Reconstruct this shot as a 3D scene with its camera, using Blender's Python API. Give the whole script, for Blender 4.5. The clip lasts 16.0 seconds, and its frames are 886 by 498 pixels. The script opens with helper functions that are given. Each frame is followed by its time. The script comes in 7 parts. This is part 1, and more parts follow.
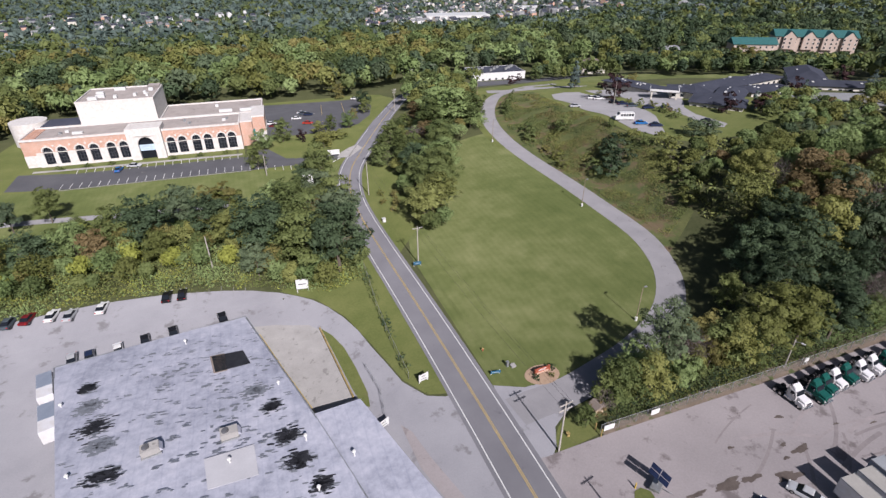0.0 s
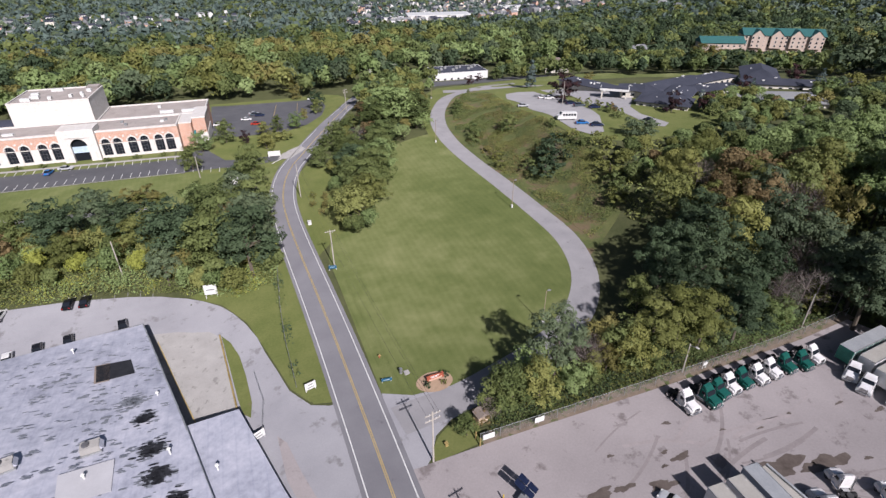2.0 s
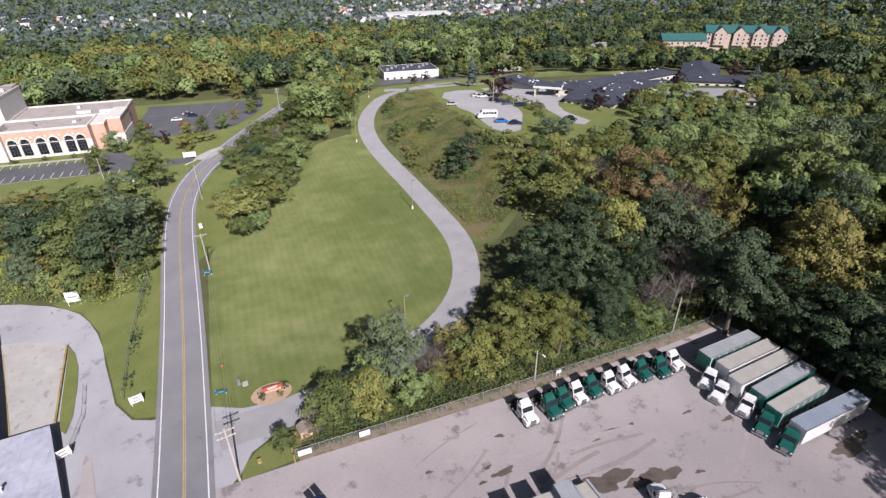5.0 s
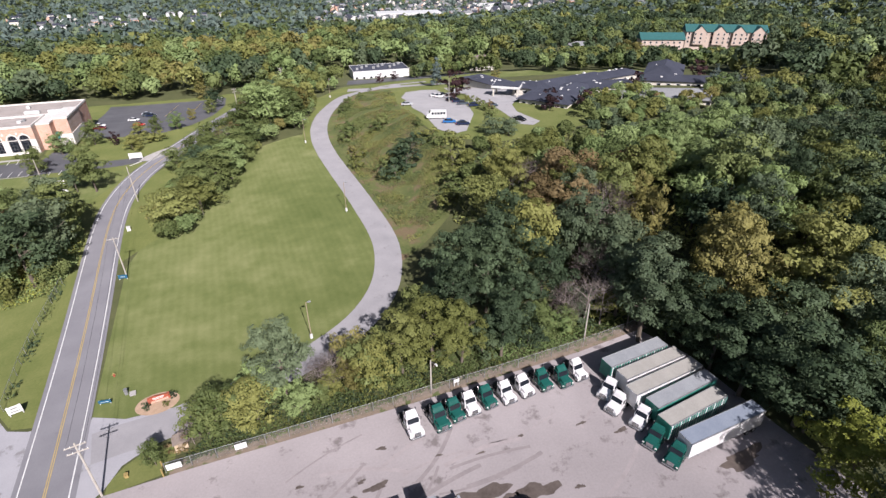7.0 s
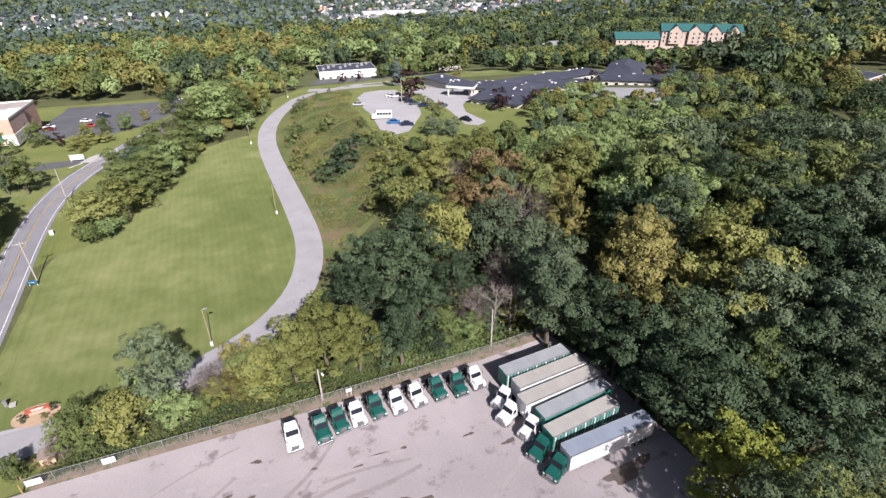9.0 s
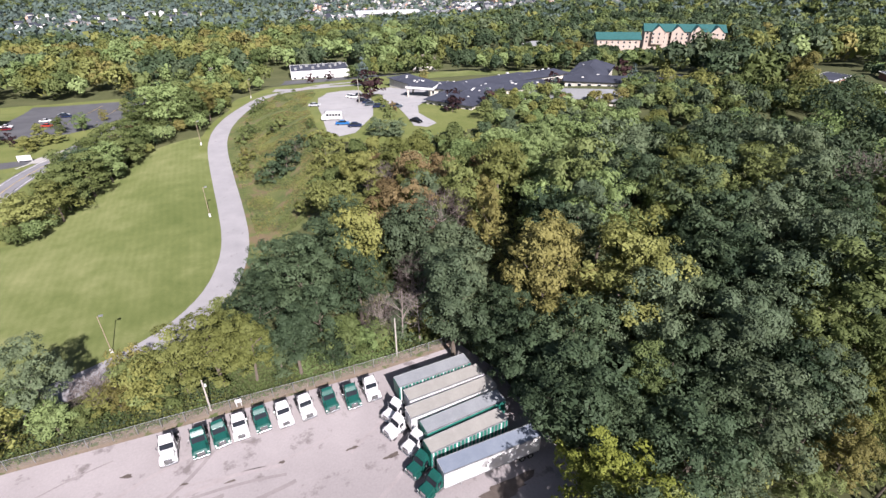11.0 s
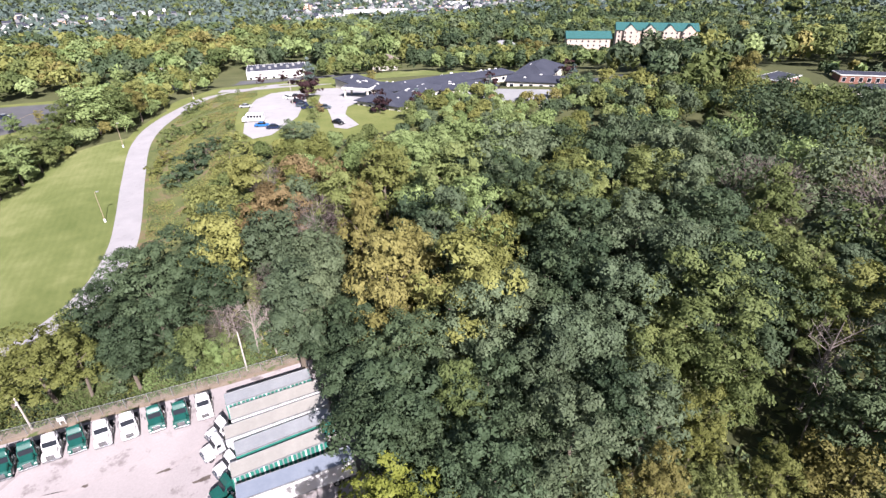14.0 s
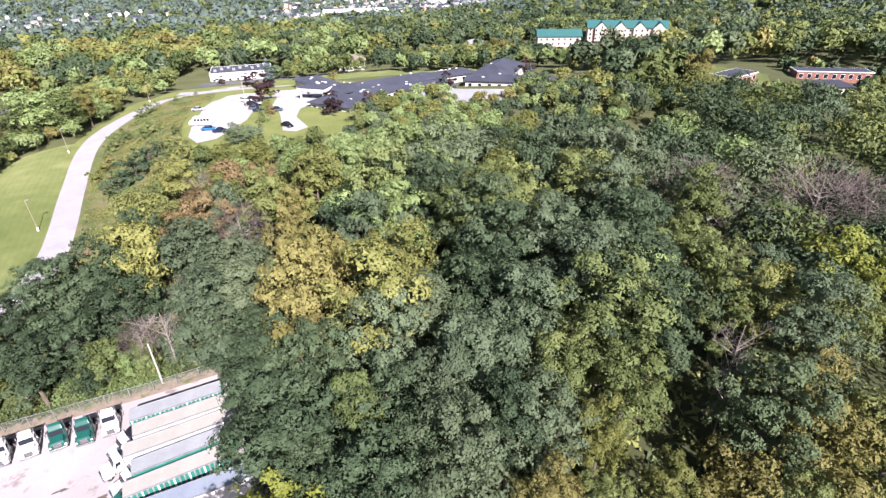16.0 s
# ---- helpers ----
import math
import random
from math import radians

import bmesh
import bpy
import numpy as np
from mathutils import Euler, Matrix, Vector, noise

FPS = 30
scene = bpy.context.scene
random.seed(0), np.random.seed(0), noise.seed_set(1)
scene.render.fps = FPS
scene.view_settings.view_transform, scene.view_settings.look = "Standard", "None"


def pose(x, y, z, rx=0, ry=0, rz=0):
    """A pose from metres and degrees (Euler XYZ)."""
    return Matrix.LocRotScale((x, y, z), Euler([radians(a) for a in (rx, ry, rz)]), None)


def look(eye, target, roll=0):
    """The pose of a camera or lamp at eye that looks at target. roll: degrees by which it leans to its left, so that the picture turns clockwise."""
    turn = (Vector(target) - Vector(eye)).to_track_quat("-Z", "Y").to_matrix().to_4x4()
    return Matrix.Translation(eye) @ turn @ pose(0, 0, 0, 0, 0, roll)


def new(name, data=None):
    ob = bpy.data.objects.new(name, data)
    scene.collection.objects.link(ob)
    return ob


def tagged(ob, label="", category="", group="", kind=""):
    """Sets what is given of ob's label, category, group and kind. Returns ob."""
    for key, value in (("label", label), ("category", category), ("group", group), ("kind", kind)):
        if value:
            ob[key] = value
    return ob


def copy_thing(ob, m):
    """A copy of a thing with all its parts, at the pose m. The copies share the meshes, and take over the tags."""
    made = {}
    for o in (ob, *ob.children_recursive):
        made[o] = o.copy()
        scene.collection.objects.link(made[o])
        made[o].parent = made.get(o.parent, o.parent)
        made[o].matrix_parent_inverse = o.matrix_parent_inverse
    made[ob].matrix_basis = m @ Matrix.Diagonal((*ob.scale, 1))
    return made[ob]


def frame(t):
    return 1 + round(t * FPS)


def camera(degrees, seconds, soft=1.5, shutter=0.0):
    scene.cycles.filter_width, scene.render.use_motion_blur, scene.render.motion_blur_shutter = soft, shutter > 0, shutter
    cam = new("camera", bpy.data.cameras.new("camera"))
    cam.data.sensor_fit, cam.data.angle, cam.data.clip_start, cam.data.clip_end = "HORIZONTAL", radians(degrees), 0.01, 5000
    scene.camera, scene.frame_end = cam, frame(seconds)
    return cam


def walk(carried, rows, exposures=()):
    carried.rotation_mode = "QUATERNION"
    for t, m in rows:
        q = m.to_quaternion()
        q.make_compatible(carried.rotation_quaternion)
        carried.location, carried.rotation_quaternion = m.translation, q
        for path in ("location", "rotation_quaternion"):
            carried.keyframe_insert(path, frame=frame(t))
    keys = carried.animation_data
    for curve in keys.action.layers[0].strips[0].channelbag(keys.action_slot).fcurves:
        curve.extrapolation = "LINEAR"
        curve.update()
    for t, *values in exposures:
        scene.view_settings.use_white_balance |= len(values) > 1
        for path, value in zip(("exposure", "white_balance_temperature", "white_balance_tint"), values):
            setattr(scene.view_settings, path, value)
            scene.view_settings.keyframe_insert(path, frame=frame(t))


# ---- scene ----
cam = camera(80.7, 16.0, soft=1.4)
PATH = [
    (0, (-1.487, -0.403, 68.255), (-0.88, 1.219, 67.254), -0.3),
    (0.5, (3.305, -1.396, 68.367), (3.91, 0.225, 67.364), -0.6),
    (1, (7.803, -2.628, 68.354), (8.417, -1.01, 67.351), -0.5),
    (1.5, (12.407, -3.677, 68.045), (13.027, -2.061, 67.043), -0.4),
    (2, (16.92, -4.806, 67.698), (17.55, -3.194, 66.696), -0.3),
    (2.5, (21.537, -5.894, 67.5), (22.169, -4.284, 66.496), -0.4),
    (3, (26.099, -6.969, 67.262), (26.736, -5.361, 66.258), -0.4),
    (3.5, (30.563, -7.981, 66.82), (31.207, -6.374, 65.817), -0.4),
    (4, (34.975, -8.997, 66.424), (35.62, -7.391, 65.422), -0.4),
    (6.5, (57.21, -14.126, 65.594), (57.852, -12.52, 64.589), -0.6),
    (7, (61.67, -15.182, 65.376), (62.313, -13.576, 64.371), -0.5),
    (7.5, (66.118, -16.216, 65.137), (66.761, -14.611, 64.133), -0.5),
    (8, (70.473, -17.206, 64.971), (71.119, -15.602, 63.965), -0.5),
    (8.5, (74.561, -18.225, 64.919), (75.21, -16.622, 63.914), -0.6),
    (9, (78.875, -19.258, 64.646), (79.528, -17.657, 63.641), -0.5),
    (11.5, (100.519, -24.337, 64.134), (101.16, -22.732, 63.129), -0.4),
    (12, (104.869, -25.418, 64.005), (105.505, -23.81, 63.0), -0.4),
    (12.5, (109.314, -26.325, 63.907), (109.946, -24.715, 62.901), -0.5),
    (13, (113.712, -27.343, 63.844), (114.344, -25.734, 62.838), -0.6),
    (13.5, (117.988, -28.179, 63.611), (118.621, -26.572, 62.605), -0.6),
    (14, (122.043, -28.923, 63.523), (122.679, -27.317, 62.515), -0.6),
    (14.5, (125.789, -29.916, 63.774), (126.428, -28.312, 62.764), -0.8),
    (15, (128.986, -30.613, 63.874), (129.633, -29.014, 62.862), -0.9),
    (15.5, (131.688, -31.188, 63.811), (132.345, -29.594, 62.799), -0.9),
    (16, (133.918, -31.714, 63.533), (134.588, -30.125, 62.521), -0.9),
]
walk(cam, [(t, look(eye, target, roll)) for t, eye, target, roll in PATH],
     [(0.0, 0.20, 6150, 18), (4.0, 0.36, 6200, 18), (7.0, 0.56, 6250, 18), (9.0, 0.71, 6250, 18), (12.5, 1.00, 6250, 20), (16.0, 1.38, 6200, 22)])

# ---- light ----
SUN_EL, SUN_AZ = 37.5, 177.0   # degrees; azimuth from +y towards +x, where the sun stands
world = bpy.data.worlds.new("world")
scene.world = world
world.use_nodes = True
sky = world.node_tree.nodes.new("ShaderNodeTexSky")
sky.sky_type, sky.sun_disc = "NISHITA", False
sky.sun_elevation, sky.sun_rotation = radians(SUN_EL), radians(SUN_AZ)
sky.air_density, sky.dust_density = 1.0, 1.5
backing = world.node_tree.nodes["Background"]
backing.inputs[1].default_value = 0.050
world.node_tree.links.new(sky.outputs[0], backing.inputs[0])
sun = new("sun", bpy.data.lights.new("sun", "SUN"))
sun.data.energy, sun.data.angle, sun.data.color = 5.0, radians(0.6), (1.0, 0.965, 0.925)
_a, _e = radians(SUN_AZ), radians(SUN_EL)
sun.matrix_world = look((0, 0, 0), (-math.sin(_a) * math.cos(_e), -math.cos(_a) * math.cos(_e), -math.sin(_e)))

# ---- materials ----
def rgb(c):
    return (c[0], c[1], c[2], 1.0)


class Nodes:
    """A small builder of node materials."""

    def __init__(self, name):
        self.mat = bpy.data.materials.new(name)
        self.mat.use_nodes = True
        self.tree = self.mat.node_tree
        self.bsdf = self.tree.nodes["Principled BSDF"]
        self.bsdf.inputs["Specular IOR Level"].default_value = 0.3

    def add(self, kind, **values):
        node = self.tree.nodes.new(kind)
        for key, value in values.items():
            node.inputs[key].default_value = value
        return node

    def link(self, a, b):
        self.tree.links.new(a, b)

    def coords(self, kind="world"):
        if kind == "world":
            return self.add("ShaderNodeNewGeometry").outputs["Position"]
        return self.add("ShaderNodeTexCoord").outputs["Object"]

    def noise(self, where, scale, detail=4.0, rough=0.6):
        node = self.add("ShaderNodeTexNoise", Scale=scale, Detail=detail, Roughness=rough)
        self.link(where, node.inputs["Vector"])
        return node.outputs["Fac"]

    def ramp(self, fac, stops):
        node = self.add("ShaderNodeValToRGB")
        self.link(fac, node.inputs[0])
        el = node.color_ramp.elements
        while len(el) < len(stops):
            el.new(0.5)
        for e, (p, c) in zip(el, stops):
            e.position, e.color = p, rgb(c) if len(c) == 3 else c
        return node.outputs[0]

    def mix(self, fac, a, b, kind="MIX"):
        node = self.tree.nodes.new("ShaderNodeMix")
        node.data_type, node.blend_type = "RGBA", kind
        for value, slot in ((fac, 0), (a, 6), (b, 7)):
            if isinstance(value, (int, float)):
                node.inputs[slot].default_value = value
            elif isinstance(value, tuple):
                node.inputs[slot].default_value = rgb(value)
            else:
                self.link(value, node.inputs[slot])
        return node.outputs[2]

    def math(self, op, a, b=0.0):
        node = self.tree.nodes.new("ShaderNodeMath")
        node.operation = op
        for value, slot in ((a, 0), (b, 1)):
            if isinstance(value, (int, float)):
                node.inputs[slot].default_value = value
            else:
                self.link(value, node.inputs[slot])
        return node.outputs[0]

    def bump(self, height, strength, distance):
        node = self.add("ShaderNodeBump", Strength=strength, Distance=distance)
        self.link(height, node.inputs["Height"])
        self.link(node.outputs[0], self.bsdf.inputs["Normal"])

    def done(self, color, rough=0.8, metal=0.0):
        if isinstance(color, tuple):
            self.bsdf.inputs["Base Color"].default_value = rgb(color)
        else:
            self.link(color, self.bsdf.inputs["Base Color"])
        if isinstance(rough, (int, float)):
            self.bsdf.inputs["Roughness"].default_value = rough
        else:
            self.link(rough, self.bsdf.inputs["Roughness"])
        self.bsdf.inputs["Metallic"].default_value = metal
        return self.mat


def surface(name, dark, light, coarse=0.15, fine=4.0, stain=None, rough=0.85, metal=0.0, space="world", bump=0.0, lo=0.3, hi=0.7):
    """A mottled surface: two colours mixed at a coarse and a fine scale, with stains if wanted."""
    n = Nodes(name)
    p = n.coords(space)
    big, small = n.noise(p, coarse, 5.0), n.noise(p, fine, 3.0, 0.7)
    both = n.math("ADD", n.math("MULTIPLY", big, 0.6), n.math("MULTIPLY", small, 0.4))
    col = n.ramp(both, [(lo, dark), (hi, light)])
    if stain:
        colour, scale, edge = stain
        col = n.mix(n.ramp(n.noise(p, scale, 6.0, 0.65), [(edge, (0, 0, 0)), (edge + 0.08, (1, 1, 1))]), col, colour)
    if bump:
        n.bump(small, 0.6, bump)
    n.bsdf.inputs["Diffuse Roughness"].default_value = 0.8 if rough > 0.8 else 0.0
    return n.done(col, rough, metal)


def paint(name, colour, rough=0.4, metal=0.0, grime=0.25):
    """Painted or plastic surface with faint grime."""
    n = Nodes(name)
    p = n.coords("object")
    dirty = tuple(c * (1 - grime) * k for c, k in zip(colour, (0.95, 0.92, 0.86)))
    fac = n.math("ADD", n.math("MULTIPLY", n.noise(p, 0.9, 4.0), 0.6), n.math("MULTIPLY", n.noise(p, 9.0, 3.0), 0.4))
    return n.done(n.ramp(fac, [(0.38, dirty), (0.6, colour)]), rough, metal)


def leaves(name, dark, light, tint, spread=0.5):
    """Foliage: colour varies from tree to tree, from clump to clump and a little from leaf to leaf."""
    n = Nodes(name)
    geo = n.add("ShaderNodeNewGeometry")
    info = n.add("ShaderNodeObjectInfo")
    tone = n.tree.nodes.new("ShaderNodeAttribute")
    tone.attribute_name = "tone"
    own = n.math("FRACT", n.math("ADD", info.outputs["Random"], tone.outputs["Fac"]))
    clump, patch = n.noise(geo.outputs["Position"], 0.55, 3.0), n.noise(geo.outputs["Position"], 0.09, 2.0)
    fac = n.math("ADD", n.math("MULTIPLY", geo.outputs["Random Per Island"], 0.13), n.math("MULTIPLY", clump, 0.27))
    fac = n.math("ADD", fac, n.math("MULTIPLY", patch, 0.18))
    fac = n.math("ADD", fac, n.math("MULTIPLY", own, 0.42))
    col = n.ramp(fac, [(0.22, dark), (0.76, light)])
    hue = n.math("MULTIPLY", n.math("FRACT", n.math("MULTIPLY", own, 7.3)), spread)
    col = n.mix(hue, col, n.mix(1.0, col, tint, "MULTIPLY"))
    n.bsdf.inputs["Specular IOR Level"].default_value = 0.12
    n.done(col, 0.6)
    thin = n.add("ShaderNodeBsdfTranslucent")
    n.link(n.mix(1.0, col, (1.15, 1.15, 0.65), "MULTIPLY"), thin.inputs["Color"])
    both = n.add("ShaderNodeMixShader", Fac=0.09)
    n.link(n.bsdf.outputs[0], both.inputs[1])
    n.link(thin.outputs[0], both.inputs[2])
    n.link(both.outputs[0], n.tree.nodes["Material Output"].inputs["Surface"])
    return n.mat


M = {}
M["earth"] = surface("woodland_floor", (0.036, 0.045, 0.015), (0.086, 0.088, 0.038), 0.08, 1.2, rough=0.95)
M["asphalt"] = surface("old_asphalt", (0.125, 0.122, 0.132), (0.182, 0.177, 0.187), 0.12, 6.0, ((0.095, 0.088, 0.095), 0.35, 0.64), 0.9)
M["drive"] = surface("pale_asphalt", (0.190, 0.184, 0.190), (0.258, 0.248, 0.252), 0.2, 6.0, ((0.160, 0.154, 0.153), 0.5, 0.62), 0.9)
M["lot"] = surface("worn_lot_asphalt", (0.214, 0.210, 0.224), (0.306, 0.300, 0.312), 0.10, 5.0, ((0.172, 0.164, 0.168), 0.25, 0.58), 0.9)
M["yard"] = surface("dusty_yard_pavement", (0.230, 0.207, 0.205), (0.326, 0.293, 0.289), 0.07, 3.0, ((0.160, 0.138, 0.134), 0.22, 0.57), 0.95)
M["darklot"] = surface("dark_sealed_asphalt", (0.050, 0.050, 0.055), (0.095, 0.095, 0.10), 0.12, 4.0, ((0.13, 0.125, 0.12), 0.2, 0.66), 0.85)
M["concrete"] = surface("concrete", (0.235, 0.225, 0.212), (0.335, 0.320, 0.302), 0.3, 5.0, ((0.19, 0.18, 0.168), 0.7, 0.58), 0.9)
M["new_membrane"] = surface("new_pale_membrane", (0.42, 0.41, 0.42), (0.52, 0.51, 0.52), 0.3, 5.0, rough=0.7)
M["white_line"] = surface("worn_white_road_paint", (0.48, 0.47, 0.45), (0.72, 0.71, 0.68), 0.5, 8.0, ((0.28, 0.27, 0.27), 1.6, 0.6), 0.7)
M["yellow_line"] = surface("worn_yellow_road_paint", (0.34, 0.25, 0.10), (0.50, 0.37, 0.15), 0.5, 8.0, ((0.26, 0.22, 0.14), 1.6, 0.6), 0.7)

# ---- shape helpers ----
from mathutils import geometry


def step(a, b, v):
    k = min(1.0, max(0.0, (v - a) / (b - a)))
    return k * k * (3 - 2 * k)


def curve(v, knots):
    """A smooth line through knots of (place, value)."""
    for (a, p), (b, q) in zip(knots, knots[1:]):
        if v < b:
            return p + (q - p) * step(a, b, v)
    return knots[-1][1]


DRIVE_RISE = ((66, 0.0), (100, 2.0), (140, 3.1), (190, 4.4), (224, 4.2), (250, 2.6), (300, -3.2), (330, -5.0))
HILL_RISE = ((-60, 5.0), (20, 7.0), (70, 8.5), (105, 10.5), (134, 13.2), (158, 13.2), (182, 10.6), (223, 6.2), (250, 3.0), (300, -3.2), (330, -5.0))


def ground_z(x, y):
    """Height of the land: level by the road, rising along the drive to a hill with the care home, lower by the warehouse, falling to a far valley."""
    z = -3.0 * step(16, -4, x) * step(122, 106, y)
    z += 2.0 * step(14, -8, x) * step(118, 150, y) * step(330, 240, y)
    low = curve(y, DRIVE_RISE) * step(48, 82, x) + curve(y, ((222, 0.0), (300, -5.0), (330, -6.0))) * step(82, 48, x)
    foot = 95 + 0.9 * max(0.0, 88 - y)
    hill = step(foot, foot + 30, x)
    z += low + (curve(y, HILL_RISE) - low) * hill
    z -= 6.0 * step(290, 420, x) * step(60, 240, y)
    z -= 56.0 * step(340, 1150, y - 0.45 * max(0, x - 250))
    z += 55.0 * step(560, 1300, x) * step(-200, 600, y)
    return z


def mesh_object(name, bm, material, parent=None):
    me = bpy.data.meshes.new(name)
    bm.to_mesh(me)
    bm.free()
    mats = material if isinstance(material, (list, tuple)) else [material]
    for m in mats:
        me.materials.append(m)
    ob = new(name, me)
    if parent:
        ob.parent = parent
    return ob


def part(name, bm, material, parent, label=""):
    ob = mesh_object(name, bm, material, parent)
    return tagged(ob, label) if label else ob


def pydata(name, verts, faces, material, parent=None, smooth=False):
    me = bpy.data.meshes.new(name)
    me.from_pydata(verts, [], faces)
    me.materials.append(material)
    if smooth:
        me.polygons.foreach_set("use_smooth", [True] * len(me.polygons))
    ob = new(name, me)
    if parent:
        ob.parent = parent
    return ob


def resample(points, gap, closed=False):
    pts = [Vector(p) for p in points]
    if closed:
        pts.append(pts[0])
    out = []
    for a, b in zip(pts, pts[1:]):
        n = max(1, int((b - a).length / gap))
        out += [a.lerp(b, i / n) for i in range(n)]
    return out if closed else out + [pts[-1]]


def smooth_line(points, gap=3.0):
    """A Catmull-Rom line through the points, at even steps."""
    p = [Vector(q) for q in points]
    p = [2 * p[0] - p[1]] + p + [2 * p[-1] - p[-2]]
    out = []
    for a, b, c, d in zip(p, p[1:], p[2:], p[3:]):
        n = max(2, int((c - b).length / gap))
        for i in range(n):
            t = i / n
            out.append(0.5 * (2 * b + (c - a) * t + (2 * a - 5 * b + 4 * c - d) * t * t + (3 * b - a - 3 * c + d) * t * t * t))
    return out + [p[-2]]


def inside(x, y, poly):
    hit = False
    for (x0, y0), (x1, y1) in zip(poly, poly[1:] + poly[:1]):
        if (y0 > y) != (y1 > y) and x < (x1 - x0) * (y - y0) / (y1 - y0) + x0:
            hit = not hit
    return hit


def drape(name, poly, material, lift, gap=3.0, label="", kind="structure", level=None, category=""):
    """A sheet with this outline laid over the land."""
    edge = [(p[0], p[1]) for p in resample([tuple(q[:2]) for q in poly], gap, True)]
    xs, ys = [p[0] for p in edge], [p[1] for p in edge]
    pts = [Vector(p) for p in edge]
    x = min(xs) + gap / 2
    while x < max(xs):
        y = min(ys) + gap / 2
        while y < max(ys):
            if inside(x, y, edge):
                pts.append(Vector((x + 0.01 * math.sin(y), y + 0.01 * math.cos(x))))
            y += gap
        x += gap
    n = len(edge)
    got = geometry.delaunay_2d_cdt(pts, [(i, (i + 1) % n) for i in range(n)], [], 1, 0.001)
    verts = [(v.x, v.y, (ground_z(v.x, v.y) if level is None else level) + lift) for v in got[0]]
    faces = [f if (got[0][f[1]] - got[0][f[0]]).cross(got[0][f[2]] - got[0][f[0]]) > 0 else f[::-1] for f in got[2]]
    ob = pydata(name, verts, faces, material)
    return tagged(ob, label, category, "", kind)


def ribbon(line, left, right):
    """The outline of a strip along a line, from left to right of it, in metres."""
    a, b = [], []
    for i, p in enumerate(line):
        d = (line[min(i + 1, len(line) - 1)] - line[max(i - 1, 0)]).normalized()
        n = Vector((-d.y, d.x))
        a.append(p + n * left)
        b.append(p + n * right)
    return a, b


def strip(name, line, left, right, material, lift, label="", parent=None, kind="structure"):
    a, b = ribbon(line, left, right)
    verts, faces = [], []
    for p, q in zip(a, b):
        for k in range(3):
            v = p.lerp(q, k / 2)
            verts.append((v.x, v.y, ground_z(v.x, v.y) + lift))
    for i in range(len(a) - 1):
        for k in range(2):
            faces.append((3 * i + k, 3 * i + k + 1, 3 * i + k + 4, 3 * i + k + 3))
    ob = pydata(name, verts, faces, material, parent)
    return tagged(ob, label, "", "", kind) if kind else ob


def add_box(bm, x0, y0, z0, x1, y1, z1, mi=0, m=None):
    vs = [bm.verts.new(p) for p in ((x0, y0, z0), (x1, y0, z0), (x1, y1, z0), (x0, y1, z0), (x0, y0, z1), (x1, y0, z1), (x1, y1, z1), (x0, y1, z1))]
    for f in ((3, 2, 1, 0), (4, 5, 6, 7), (0, 1, 5, 4), (1, 2, 6, 5), (2, 3, 7, 6), (3, 0, 4, 7)):
        bm.faces.new([vs[i] for i in f]).material_index = mi
    if m:
        bmesh.ops.transform(bm, matrix=m, verts=vs)
    return vs


def box(x0, y0, z0, x1, y1, z1, bevel=0.0):
    bm = bmesh.new()
    add_box(bm, x0, y0, z0, x1, y1, z1)
    if bevel:
        bmesh.ops.bevel(bm, geom=bm.edges[:], offset=bevel, segments=2, affect="EDGES")
    return bm


def add_tube(bm, a, b, r0, r1=None, sides=8):
    a, b = Vector(a), Vector(b)
    q = (b - a).to_track_quat("Z", "Y").to_matrix().to_4x4()
    got = bmesh.ops.create_cone(bm, cap_ends=True, segments=sides, radius1=r0, radius2=r0 if r1 is None else r1, depth=(b - a).length,
                                matrix=Matrix.Translation((a + b) / 2) @ q)
    return got["verts"]


def tube(a, b, r0, r1=None, sides=8):
    bm = bmesh.new()
    add_tube(bm, a, b, r0, r1, sides)
    return bm


def add_prism(bm, outline, y0, y1):
    """The outline, in x and z, drawn out along y."""
    a = [bm.verts.new((x, y0, z)) for x, z in outline]
    b = [bm.verts.new((x, y1, z)) for x, z in outline]
    bm.faces.new(a)
    bm.faces.new(b[::-1])
    for i in range(len(a)):
        j = (i + 1) % len(a)
        bm.faces.new((b[i], b[j], a[j], a[i]))
    return a + b


def prism(outline, y0, y1, bevel=0.0):
    bm = bmesh.new()
    add_prism(bm, outline, y0, y1)
    bmesh.ops.recalc_face_normals(bm, faces=bm.faces[:])
    if bevel:
        bmesh.ops.bevel(bm, geom=bm.edges[:], offset=bevel, segments=2, affect="EDGES")
    return bm


def thing(name, m, label, category, group="", kind=""):
    ob = new(name)
    ob.matrix_basis = m
    return tagged(ob, label, category, group, kind)


def at(x, y, turn=0.0, up=0.0):
    return pose(x, y, ground_z(x, y) + up, 0, 0, turn)


# ---- the land ----
def axis(near0, near1, gap, far0, far1):
    out, v, g = [], near0, gap
    while v <= near1:
        out.append(v)
        v += gap
    a, g = near0, gap
    while a > far0:
        g *= 1.25
        a -= g
        out.insert(0, a)
    a, g = out[-1], gap
    while a < far1:
        g *= 1.18
        a += g
        out.append(a)
    return out


